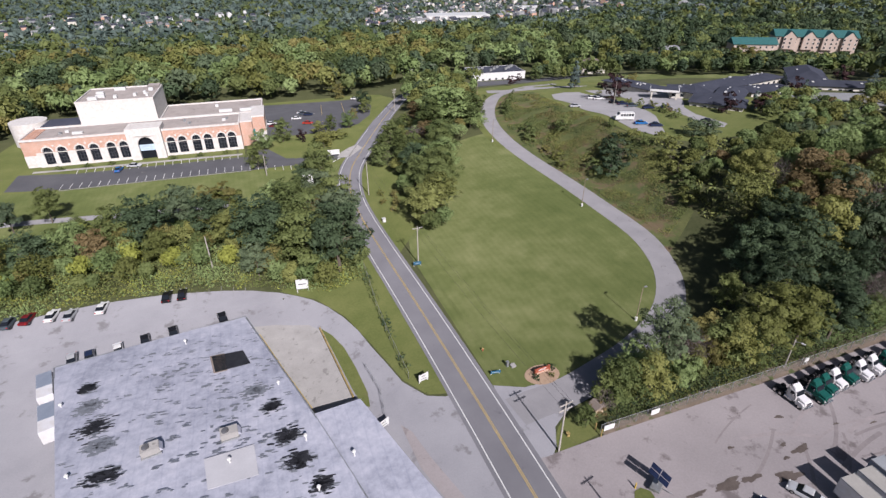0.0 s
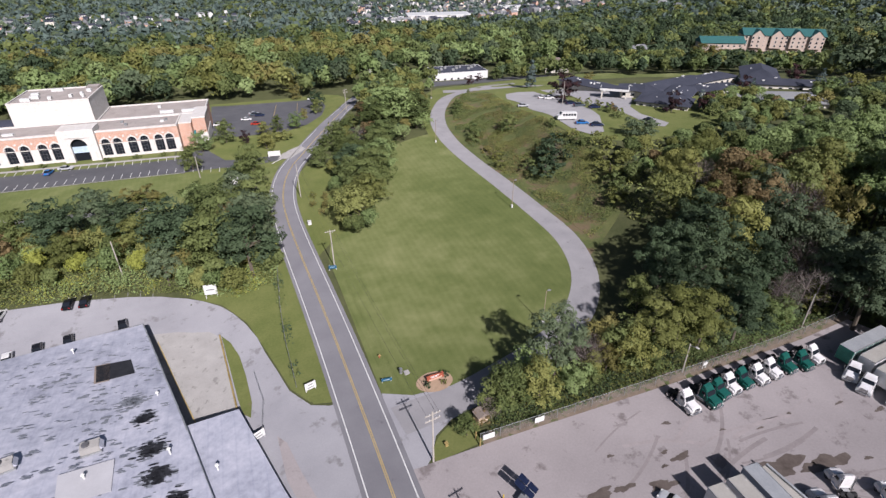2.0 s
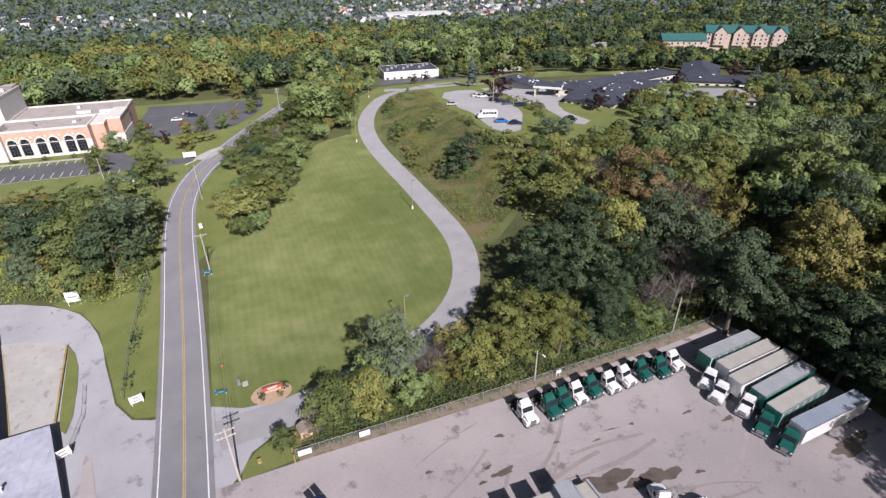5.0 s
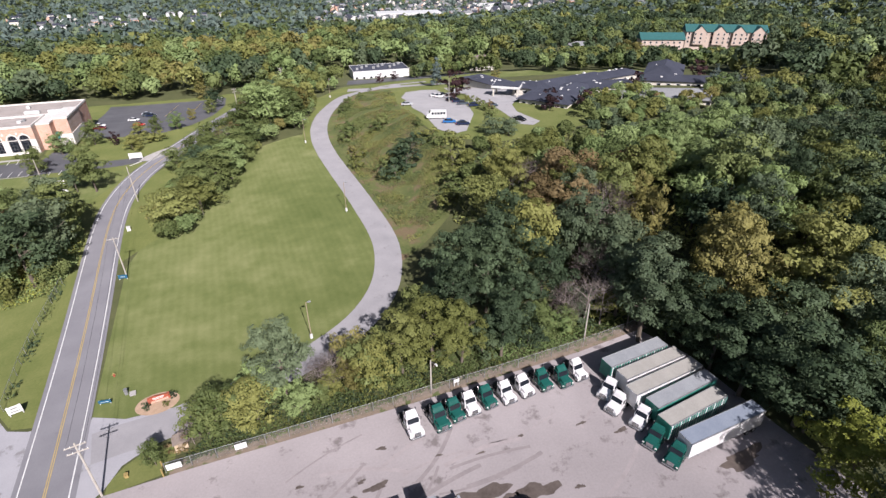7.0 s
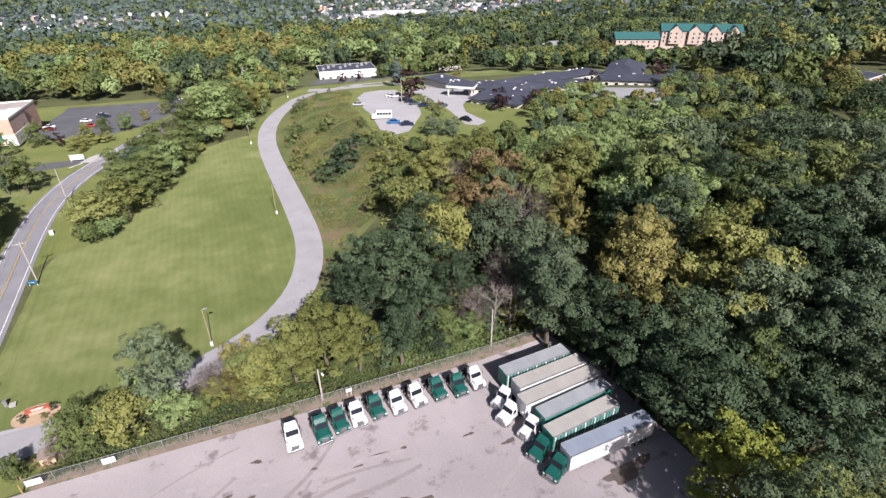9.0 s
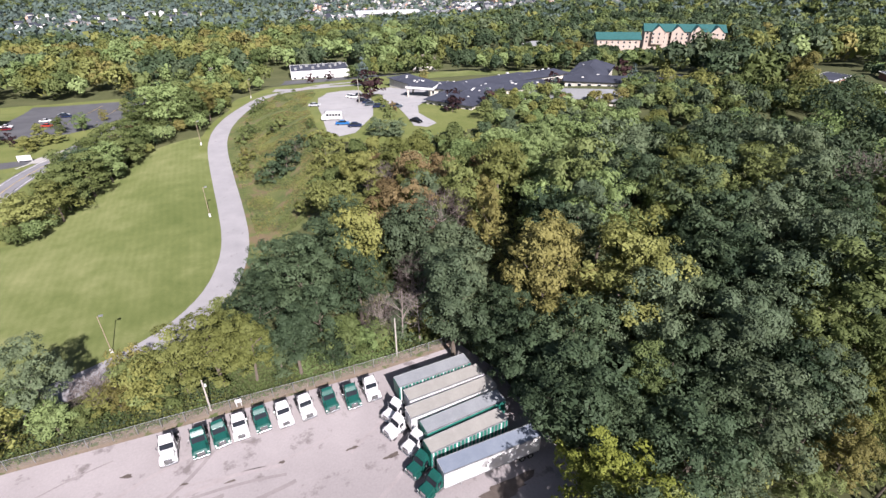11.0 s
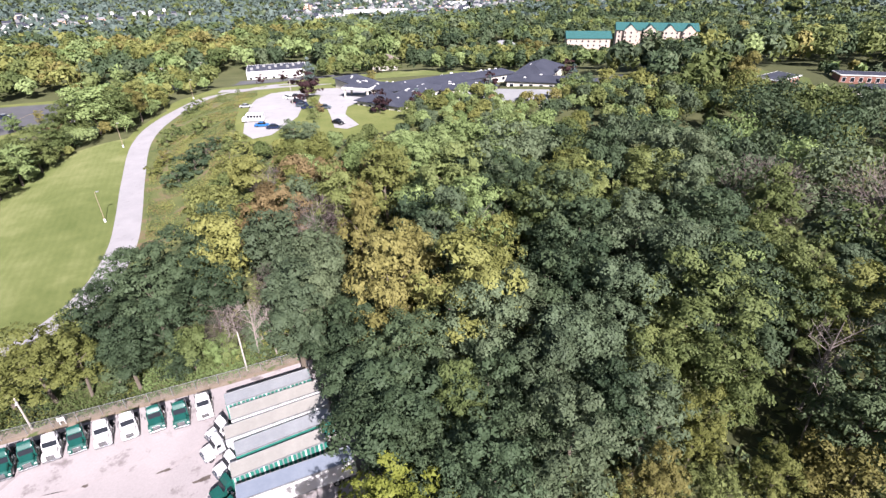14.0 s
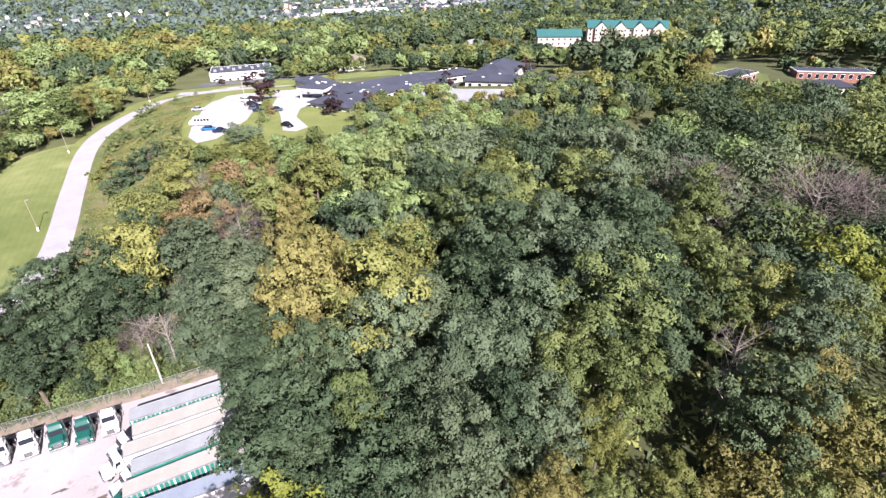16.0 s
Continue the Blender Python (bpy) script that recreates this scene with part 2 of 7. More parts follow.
def build_ground():
    xs, ys = axis(-110, 330, 2.5, -2600, 3600), axis(-70, 340, 2.5, -1500, 4200)
    verts = [(x, y, ground_z(x, y)) for y in ys for x in xs]
    w = len(xs)
    faces = [(j * w + i, j * w + i + 1, (j + 1) * w + i + 1, (j + 1) * w + i) for j in range(len(ys) - 1) for i in range(w - 1)]
    tagged(pydata("ground", verts, faces, M["earth"], smooth=True), "dark green woodland floor reaching to the far valley", "ground", "", "structure")


build_ground()
ROAD = smooth_line([(28.0, -60), (27.6, 10), (27.2, 45), (26.9, 60), (26.4, 78), (25.7, 96), (24.7, 118), (24.2, 136), (24.6, 150), (26.6, 164), (30.2, 177), (36.0, 190), (45.5, 210), (55.5, 229.5), (66.5, 249), (76, 264), (88, 285), (96, 305), (100, 330)])
DRIVE = smooth_line([(27.5, 53.5), (36, 54.5), (43, 55.0), (52, 57.2), (62, 60.3), (71.5, 64.8), (79.5, 71.0), (85.8, 79.5), (89.5, 90), (90.8, 101), (90.6, 117), (89.6, 140), (88.9, 162), (89.6, 177), (92.6, 193), (99, 210.5), (109, 227), (119, 238.5), (131, 247), (145, 252), (160, 252)])
LAWN = [(31, 59)] + [(p.x, p.y) for p in ribbon(DRIVE, 3.2, 0)[0] if 35 < p.x and p.y < 182][:] + [(86, 183), (64, 178), (52, 148), (40, 124), (34, 122), (31, 110)]


def lawn_material():
    """Mown grass: broad tonal patches, faint mowing lanes along y that bend, swirls, and fine grain."""
    n = Nodes("mown_lawn")
    p = n.coords()
    big, mid, fine = n.noise(p, 0.03, 4.0), n.noise(p, 0.16, 6.0, 0.68), n.noise(p, 4.0, 3.0, 0.7)
    lanes = n.add("ShaderNodeTexWave", Scale=0.19, Distortion=7.0, Detail=3.0)
    lanes.inputs["Detail Scale"].default_value = 0.08
    n.link(p, lanes.inputs["Vector"])
    rings = n.add("ShaderNodeTexWave", Scale=0.05, Distortion=5.0, Detail=2.0)
    rings.wave_type, rings.rings_direction = "RINGS", "Z"
    rings.inputs["Detail Scale"].default_value = 0.4
    shift = n.add("ShaderNodeMapping")
    shift.inputs["Location"].default_value = (-66, -98, 0)
    n.link(p, shift.inputs["Vector"])
    n.link(shift.outputs[0], rings.inputs["Vector"])
    fac = n.math("ADD", n.math("MULTIPLY", big, 0.46), n.math("MULTIPLY", mid, 0.36))
    fac = n.math("ADD", fac, n.math("MULTIPLY", lanes.outputs["Fac"], 0.022))
    fac = n.math("ADD", fac, n.math("MULTIPLY", rings.outputs["Fac"], 0.016))
    fac = n.math("ADD", fac, n.math("MULTIPLY", fine, 0.14))
    col = n.ramp(fac, [(0.33, (0.058, 0.077, 0.019)), (0.48, (0.092, 0.109, 0.034)), (0.64, (0.154, 0.162, 0.067))])
    n.bump(fine, 0.8, 0.08)
    n.bsdf.inputs["Diffuse Roughness"].default_value = 1.0
    return n.done(col, 0.95)


M["lawn"] = lawn_material()
M["pale_lot"] = surface("sun_bleached_asphalt", (0.212, 0.206, 0.208), (0.280, 0.272, 0.272), 0.15, 5.0, ((0.185, 0.178, 0.176), 0.4, 0.60), 0.9)
M["rough_grass"] = surface("rough_hill_grass", (0.040, 0.060, 0.017), (0.118, 0.120, 0.044), 0.11, 0.9, ((0.118, 0.088, 0.050), 0.16, 0.52), 0.95, bump=0.15)
M["verge"] = surface("verge_grass", (0.066, 0.088, 0.020), (0.142, 0.148, 0.050), 0.12, 2.0, ((0.125, 0.110, 0.058), 0.3, 0.64), 0.95, bump=0.06)
M["mulch"] = surface("mulch", (0.24, 0.165, 0.11), (0.36, 0.26, 0.18), 0.8, 8.0, rough=0.95)
M["dirt"] = surface("rusty_dirt_strip", (0.13, 0.098, 0.070), (0.22, 0.175, 0.135), 0.5, 4.0, ((0.08, 0.095, 0.035), 0.6, 0.54), 0.95)

# grass
drape("church_grounds", [(-92, 186), (-60, 183), (14, 178), (28, 182), (40, 199), (50, 214), (72, 254), (70, 290), (62, 300), (0, 302), (-92, 300)], M["verge"], 0.02, 4.0, "rough grass round the church and its lots")
drape("drive_top_grass", [(100, 205), (94, 222), (100, 240), (118, 262), (160, 268), (200, 262), (200, 245), (140, 240), (118, 232)], M["verge"], 0.02, 3.0, "grass at the head of the drive")
drape("lawn", LAWN, M["lawn"], 0.03, 3.0, "mown green lawn with pale mowing tracks")
drape("hillside_grass", [(p.x, p.y) for p in ribbon(DRIVE, 0, -3.0)[1] if p.y > 84 and p.x < 140] + [(140, 236), (133, 222), (126, 200), (121, 170), (120, 150), (122, 128), (118, 112), (108, 96)], M["rough_grass"], 0.05, 2.5, "rough brushy hillside of grass and weeds")
drape("outer_lawn_verge", [(p.x, p.y) for p in ribbon(DRIVE, 6.0, 0)[0] if 165 < p.y < 250] + [(p.x, p.y) for p in ribbon(DRIVE, 3.0, 0)[0] if 165 < p.y < 250][::-1], M["verge"], 0.035, 2.5, "grass verge beside the winding drive")
drape("road_verge", [(23.3, 62), (23.2, 72), (22.6, 92), (21.4, 116), (20.6, 136), (21.2, 150), (23.5, 166), (27, 178), (22, 178), (13, 150), (14, 128), (16, 118), (15.5, 100), (14, 88), (17.5, 68), (19.5, 63)], M["verge"], 0.035, 2.5, "grass verge between road and warehouse drive")
drape("roadside_bed", [(28.6, 112), (36, 122), (40, 124), (46, 150), (42, 176), (36, 178), (30.5, 168), (28.4, 150), (28.2, 135)], M["verge"], 0.032, 2.5, "grass bank beside the road")
drape("church_lawn", [(-85, 150), (-40, 150), (-8, 152), (14, 150), (22, 168), (27, 182), (14, 180), (-5, 181), (-60, 185), (-85, 189)], M["lawn"], 0.04, 3.0, "mown green church lawn")
drape("church_bed", [(4, 190), (22, 192), (28, 190), (36, 200), (40, 207), (34, 222), (20, 228), (10, 220)], M["verge"], 0.04, 2.5, "planted grass island by the church entrance")
drape("care_home_lawn", [(160.4, 159), (168, 167), (177.3, 177.5), (186, 166), (196, 152), (200, 140), (178, 132), (159.5, 137.5), (157.6, 149.5)], M["lawn"], 0.05, 3.0, "mown lawn before the care home")
drape("care_home_back_lawn", [(176, 252), (205, 240), (262, 205), (275, 214), (215, 265), (172, 272)], M["lawn"], 0.06, 4.0, "mown lawn behind the care home")
drape("fence_corner_grass", [(34.8, 44.2), (43.5, 45.2), (44, 51), (40, 50.6), (37, 48.8), (35, 46.5)], M["verge"], 0.045, 2.0, "small grass corner beside the yard fence")

# pavements
strip("pale_lane", [Vector((-95, 166)), Vector((-62, 162)), Vector((-40, 158)), Vector((-12, 154)), Vector((4, 150))], 1.6, -1.6, M["drive"], 0.06, "pale lane behind the wooded bank")
drape("truck_yard", [(31.2, 44.8), (33, 44.4), (44, 44.6), (80, 44.1), (112, 44.2), (127, 45.2), (130.5, 36), (131, 20), (132.5, 0), (134, -60), (31.8, -60)], M["yard"], 0.05, 4.0, "dusty pale truck yard pavement with oil stains")
drape("fence_dirt_strip", [(43, 44.4), (80, 43.9), (112, 44.0), (129, 45.0), (129, 48), (112, 47.5), (80, 46.8), (43, 46.6)], M["dirt"], 0.04, 3.0, "rusty dirt strip below the fence")
drape("warehouse_lot", [(24, 38), (24, 61.5), (22, 61.6), (19, 62.9), (16, 67.7), (14.6, 73.5), (13, 79.7), (11.8, 85.5), (10, 91.1), (7.6, 96.8), (4.9, 101.7), (1.6, 105.8), (-2.3, 109.1), (-8, 111.5), (-14.5, 113.2), (-26.4, 115.3), (-40, 116.3), (-50, 116), (-62, 115.4), (-120, 111), (-120, -60), (24, -60)], M["lot"], 0.045, 3.0, "worn grey warehouse drive and parking lot")
drape("church_lot", [(-78, 190), (-60, 185.5), (-4, 182), (8, 186), (22, 186), (30, 188), (33, 193), (20, 193), (9, 194), (3, 206), (-2, 206), (-3.5, 196.5), (-60, 200), (-78, 205)], M["darklot"], 0.05, 3.0, "dark sealed church parking lot")
drape("back_lot", [(4, 297), (59.5, 291), (58.5, 264), (53, 244), (44, 229), (34, 222), (20, 222), (4.5, 223), (4, 260)], M["darklot"], 0.06, 4.0, "dark parking lot behind the church")
drape("entrance_apron", [(27, 188.8), (31.5, 187.5), (38.5, 196.5), (37, 201), (33, 198), (29, 193.6)], M["concrete"], 0.075, 2.0, "pale tan concrete apron at the church entrance")
drape("care_home_grounds", [(121, 132), (138, 124), (176, 128), (200, 140), (210, 200), (186, 240), (160, 258), (126, 254), (134, 232), (126, 200), (121, 170)], M["verge"], 0.06, 3.0, "mown grass round the care home lot")
drape("care_home_lot", [(131.6, 207.8), (138, 221), (146, 222.5), (153, 220), (151.3, 201.8), (149.2, 184.8), (145.5, 168), (141.3, 153), (131, 136.3), (125.4, 134.6), (123, 142), (124, 152), (127, 180)], M["pale_lot"], 0.13, 2.5, "pale grey care home parking lot")
drape("care_home_forecourt", [(157.5, 222), (168, 219), (174, 208), (180, 189), (176.7, 178), (168, 167.5), (160, 159), (157, 149.5), (158.5, 136), (154, 133), (150.5, 136), (152, 150), (153, 165), (152.5, 178), (156, 192)], M["pale_lot"], 0.13, 2.5, "pale grey forecourt before the care home")
strip("forecourt_link", [Vector((150.5, 204)), Vector((156, 203)), Vector((161, 202))], 4.0, -4.0, M["pale_lot"], 0.125, "pale paved link across the island")
strip("hilltop_road", [Vector((117, 250)), Vector((126, 247)), Vector((145, 246)), Vector((158, 243)), Vector((166, 236)), Vector((167, 219))], 3.2, -3.2, M["drive"], 0.12, "pale grey road along the hilltop")
drape("white_building_lot", [(122, 276), (150, 270), (196, 272), (200, 290), (128, 300)], M["darklot"], 0.06, 4.0, "dark asphalt round the white building")

road = strip("road", ROAD, 4.3, -4.0, M["asphalt"], 0.06, "grey two-lane asphalt road")
drape("drive_mouth", [(30.6, 44.4), (33.4, 44.3), (34.6, 45.4), (36.5, 48.9), (40.2, 51.2), (44, 52.0), (44, 58.2), (36, 58.6), (31, 61), (30.5, 55)], M["lot"], 0.055, 2.0, "widened mouth of the drive")
strip("winding_drive", [q for q in DRIVE if q[0] > 31.0], 3.2, -3.2, M["drive"], 0.065, "pale grey winding drive")
strip("edge_line", ROAD, 3.62, 3.42, M["white_line"], 0.075, "worn white edge line")
strip("edge_line", ROAD, -3.02, -3.22, M["white_line"], 0.075, "worn white edge line")
strip("centre_line", ROAD, 0.27, 0.12, M["yellow_line"], 0.075, "worn double yellow centre line")
strip("centre_line", ROAD, 0.0, -0.15, M["yellow_line"], 0.075, "worn double yellow centre line")

# ---- buildings ----
def roof_material():
    n = Nodes("weathered_roof_membrane")
    p = n.coords()
    big, mid, fine = n.noise(p, 0.10, 5.0), n.noise(p, 0.7, 5.0, 0.7), n.noise(p, 5.0, 3.0)
    both = n.math("ADD", n.math("MULTIPLY", big, 0.5), n.math("MULTIPLY", mid, 0.5))
    col = n.ramp(both, [(0.34, (0.25, 0.258, 0.305)), (0.5, (0.385, 0.392, 0.45)), (0.66, (0.52, 0.515, 0.565))])
    wave = n.add("ShaderNodeTexWave", Scale=0.16, Distortion=0.6, Detail=1.0)
    n.link(p, wave.inputs["Vector"])
    seam = n.ramp(wave.outputs["Fac"], [(0.93, (1, 1, 1)), (0.995, (0.93, 0.935, 0.95))])
    col = n.mix(1.0, col, seam, "MULTIPLY")
    n.bump(fine, 0.3, 0.02)
    return n.done(col, 0.55)


M["membrane"] = roof_material()
M["gravel_roof"] = surface("gravel_ballast_roof", (0.19, 0.165, 0.15), (0.30, 0.27, 0.25), 0.25, 5.0, ((0.14, 0.12, 0.11), 0.3, 0.62), 0.95)
M["stucco"] = paint("white_stucco", (0.70, 0.665, 0.63), 0.8, grime=0.12)
M["cream"] = paint("cream_siding", (0.68, 0.64, 0.56), 0.7)
M["tan"] = paint("tan_siding", (0.55, 0.43, 0.30), 0.7)
M["tar"] = surface("black_tar_coating", (0.012, 0.012, 0.014), (0.045, 0.045, 0.05), 0.9, 6.0, rough=0.5)
M["smear"] = surface("thin_grey_tar_smear", (0.13, 0.137, 0.152), (0.25, 0.265, 0.29), 0.9, 6.0, rough=0.6)
M["slate"] = surface("dark_slate_shingles", (0.026, 0.029, 0.042), (0.056, 0.060, 0.080), 0.15, 2.5, ((0.09, 0.094, 0.108), 0.25, 0.64), 0.9)
M["grey_shingle"] = surface("grey_shingles", (0.16, 0.165, 0.17), (0.26, 0.26, 0.26), 0.15, 2.5, rough=0.85)
M["brown_shingle"] = surface("brown_shingles", (0.15, 0.12, 0.10), (0.24, 0.20, 0.17), 0.15, 2.5, rough=0.85)
M["teal_roof"] = paint("teal_metal_roof", (0.036, 0.130, 0.128), 0.7)
M["glass"] = paint("dark_window_glass", (0.015, 0.018, 0.024), 0.08, grime=0.05)
M["metal"] = paint("galvanised_metal", (0.46, 0.47, 0.48), 0.45, 0.6)
M["white"] = paint("white_paint", (0.70, 0.70, 0.69), 0.45, grime=0.12)
M["yellow"] = paint("faded_yellow_paint", (0.42, 0.31, 0.12), 0.7, grime=0.5)
M["wall_grey"] = paint("dark_grey_block_wall", (0.13, 0.13, 0.14), 0.9)
M["wood"] = surface("weathered_wood", (0.20, 0.15, 0.10), (0.34, 0.27, 0.20), 0.6, 7.0, space="object", rough=0.9)
M["teal_cloth"] = paint("teal_awning_cloth", (0.02, 0.22, 0.24), 0.8)


def brick_material():
    n = Nodes("red_brick")
    p = n.coords("object")
    tex = n.add("ShaderNodeTexBrick", Scale=1.0)
    tex.inputs["Color1"].default_value, tex.inputs["Color2"].default_value = (0.52, 0.28, 0.19, 1), (0.62, 0.36, 0.26, 1)
    tex.inputs["Mortar"].default_value = (0.60, 0.50, 0.43, 1)
    tex.inputs["Brick Width"].default_value, tex.inputs["Row Height"].default_value, tex.inputs["Mortar Size"].default_value = 0.22, 0.075, 0.008
    turn = n.add("ShaderNodeMapping")
    turn.inputs["Rotation"].default_value = (radians(90), 0, 0)
    n.link(p, turn.inputs["Vector"])
    n.link(turn.outputs[0], tex.inputs["Vector"])
    grime = n.ramp(n.noise(p, 0.35, 4.0), [(0.3, (0.82, 0.82, 0.82)), (0.7, (1.05, 1.05, 1.05))])
    return n.done(n.mix(1.0, tex.outputs["Color"], grime, "MULTIPLY"), 0.9)


M["brick"] = brick_material()


def sheet(poly, height, holes=(), line=None):
    """A flat polygon, triangulated, with holes: points and triangles; height gives the third coordinate. line: a level to cut at."""
    pts, edges = [], []
    for loop in [poly, *holes]:
        k = len(pts)
        pts += [Vector(p) for p in loop]
        edges += [(k + i, k + (i + 1) % len(loop)) for i in range(len(loop))]
    if line is not None:
        k = len(pts)
        pts += [Vector((min(p[0] for p in poly), line)), Vector((max(p[0] for p in poly), line))]
        edges.append((k, k + 1))
    got = geometry.delaunay_2d_cdt(pts, edges, [], 1, 0.0005)
    verts, faces = got[0], got[2]
    keep = []
    for f in faces:
        c = sum((verts[i] for i in f), Vector((0, 0))) / len(f)
        if inside(c.x, c.y, [tuple(p) for p in poly]) and not any(inside(c.x, c.y, [tuple(p) for p in h]) for h in holes):
            keep.append(f)
    return verts, keep


def slab(name, poly, z0, z1, material, parent, label=""):
    """An upright prism over a plan outline; z1 may be a function of x and y."""
    top = z1 if callable(z1) else (lambda x, y: z1)
    bm = bmesh.new()
    a = [bm.verts.new((x, y, z0)) for x, y in poly]
    b = [bm.verts.new((x, y, top(x, y))) for x, y in poly]
    bm.faces.new(a[::-1])
    bm.faces.new(b)
    for i in range(len(a)):
        j = (i + 1) % len(a)
        bm.faces.new((a[i], a[j], b[j], b[i]))
    bmesh.ops.recalc_face_normals(bm, faces=bm.faces[:])
    bmesh.ops.triangulate(bm, faces=[f for f in bm.faces if len(f.verts) > 4])
    return part(name, bm, material, parent, label)


def parapet(name, loop, z0, z1, thick, material, parent, label=""):
    """A low wall along a closed outline given anticlockwise."""
    bm = bmesh.new()
    n = len(loop)
    pts = [Vector(p) for p in loop]
    inner = []
    for i in range(n):
        d0, d1 = (pts[i] - pts[i - 1]).normalized(), (pts[(i + 1) % n] - pts[i]).normalized()
        n0, n1 = Vector((-d0.y, d0.x)), Vector((-d1.y, d1.x))
        m = (n0 + n1).normalized()
        inner.append(pts[i] + m * (thick / max(0.3, m.dot(n0))))
    rings = [[bm.verts.new((p.x, p.y, z0)) for p in pts], [bm.verts.new((p.x, p.y, z1)) for p in pts],
             [bm.verts.new((p.x, p.y, z1)) for p in inner], [bm.verts.new((p.x, p.y, z0)) for p in inner]]
    for a, b in ((0, 1), (1, 2), (2, 3), (3, 0)):
        for i in range(n):
            j = (i + 1) % n
            bm.faces.new((rings[a][i], rings[a][j], rings[b][j], rings[b][i]))
    bmesh.ops.recalc_face_normals(bm, faces=bm.faces[:])
    return part(name, bm, material, parent, label)


# -- warehouse
WH = [(-44.2, 94.5), (-30, 36), (7.0, 36), (-0.4, 64.3), (-9.8, 98.0)]
WX = [(-0.4, 64.3), (7.0, 36), (16.4, 36), (12.9, 47.0), (7.7, 64.9)]


def wh_top(x, y):
    return 0.4 + 2.4 * min(1.0, max(0.0, (97 - y) / 36)) - 0.018 * abs(x + 20)


def build_warehouse():
    root = thing("warehouse", Matrix(), "low warehouse with a patched pale grey membrane roof", "warehouse")
    slab("wall", WH, -3.3, lambda x, y: wh_top(x, y) - 0.05, M["wall_grey"], root, "dark grey block walls")
    bm = bmesh.new()
    loop = resample([Vector(p) for p in WH], 3.0, True)
    verts, faces = sheet([(p.x, p.y) for p in loop], 0)
    vs = [bm.verts.new((v.x, v.y, wh_top(v.x, v.y) + 0.02)) for v in verts]
    for f in faces:
        bm.faces.new([vs[i] for i in f])
    bmesh.ops.recalc_face_normals(bm, faces=bm.faces[:])
    if sum(f.normal.z for f in bm.faces) < 0:
        bmesh.ops.reverse_faces(bm, faces=bm.faces[:])
    part("roof", bm, M["membrane"], root, "pale grey membrane roof")
    # rim along the edges
    for a, b in zip(WH, WH[1:] + WH[:1]):
        bm = bmesh.new()
        pa, pb = Vector((*a, wh_top(*a) + 0.06)), Vector((*b, wh_top(*b) + 0.06))
        d = (pb - pa)
        m = Matrix.Translation((pa + pb) / 2) @ d.to_track_quat("X", "Z").to_matrix().to_4x4()
        add_box(bm, -d.length / 2, -0.12, -0.22, d.length / 2, 0.12, 0.06, 0, m)
        part("roof_edge", bm, M["metal"], root)
    slab("annex_wall", WX, -3.3, 1.35, M["wall_grey"], root)
    slab("annex_roof", [(p[0] * 1.0, p[1]) for p in WX], 1.36, 1.62, M["membrane"], root, "lower annex roof in the same membrane")
    for x0, y0, x1, y1 in ((9.0, 60.4, 12.7, 47.6),):
        part("fascia", prism([(x0, 0.2), (x0, 0.9), (x0 + 0.1, 0.9), (x0 + 0.1, 0.2)], y1, y1 + 0.1), M["white"], root)
    rng = random.Random(5)
    # tar and repair dabs, brushed on in short strokes
    spots = [(-3.6, 55.3, 2.2, 1.9, 1), (-4.7, 60.5, 2.2, 1.9, 1), (-6.5, 68.0, 1.7, 1.5, 1), (-9.1, 73.1, 2.2, 1.7, 0), (-1.1, 50.1, 1.7, 1.6, 1),
             (-36.9, 85.2, 1.5, 1.6, 1), (-35.6, 79.8, 2.1, 2.0, 0), (-33.7, 74.0, 2.6, 2.6, 1), (-32.2, 69.3, 2.3, 2.0, 0), (-30.6, 62.5, 2.8, 1.7, 1)]
    strokes = {0: [], 1: []}
    for x, y, rx, ry, black in spots:
        for i in range(170):
            u, v = rng.gauss(0, 0.42), rng.gauss(0, 0.40)
            v = round(v * ry / 0.3) * 0.3
            near = math.hypot(u, v / ry) < 0.55
            strokes[black if rng.random() < (0.95 if black and near else 0.45) else 0].append((x + rx * u, y + v, rng.uniform(0.25, 0.75), rng.uniform(0.10, 0.19)))
    for i in range(260):
        x, y = rng.uniform(-36, -3), rng.uniform(48, 93)
        for k in range(rng.choice((1, 1, 2, 3))):
            strokes[0].append((x + rng.gauss(0, 0.5), y + 0.32 * k, rng.uniform(0.2, 0.8), rng.uniform(0.07, 0.15)))
    for i in range(40):
        x, y = rng.choice(((-22, 84), (-16, 77), (-28, 90), (-6, 80), (-12, 70)))
        strokes[0].append((x + rng.gauss(0, 1.8), y + rng.gauss(0, 1.2), rng.uniform(0.3, 0.8), rng.uniform(0.15, 0.35)))
    for black, rows in strokes.items():
        verts, faces = [], []
        for i, (x, y, l, w) in enumerate(rows):
            if not inside(x, y, WH):
                continue
            t = -0.12 + rng.uniform(-0.08, 0.08)
            c, s = math.cos(t), math.sin(t)
            lift = 0.030 + 0.004 * (i % 5) + 0.02 * black
            k = len(verts)
            for u, v in ((-l, -w * 0.6), (-l * 0.5, -w), (l * 0.7, -w * 0.9), (l, w * 0.3), (l * 0.4, w), (-l * 0.8, w * 0.8)):
                px, py = x + u * c - v * s, y + u * s + v * c
                verts.append((px, py, wh_top(px, py) + lift))
            faces.append(tuple(range(k, k + 6)))
        tagged(pydata("tar_patch", verts, faces, M["tar"] if black else M["smear"], root), "black tar brushed on the roof" if black else "thin grey tar smears", "", "", "stuff")

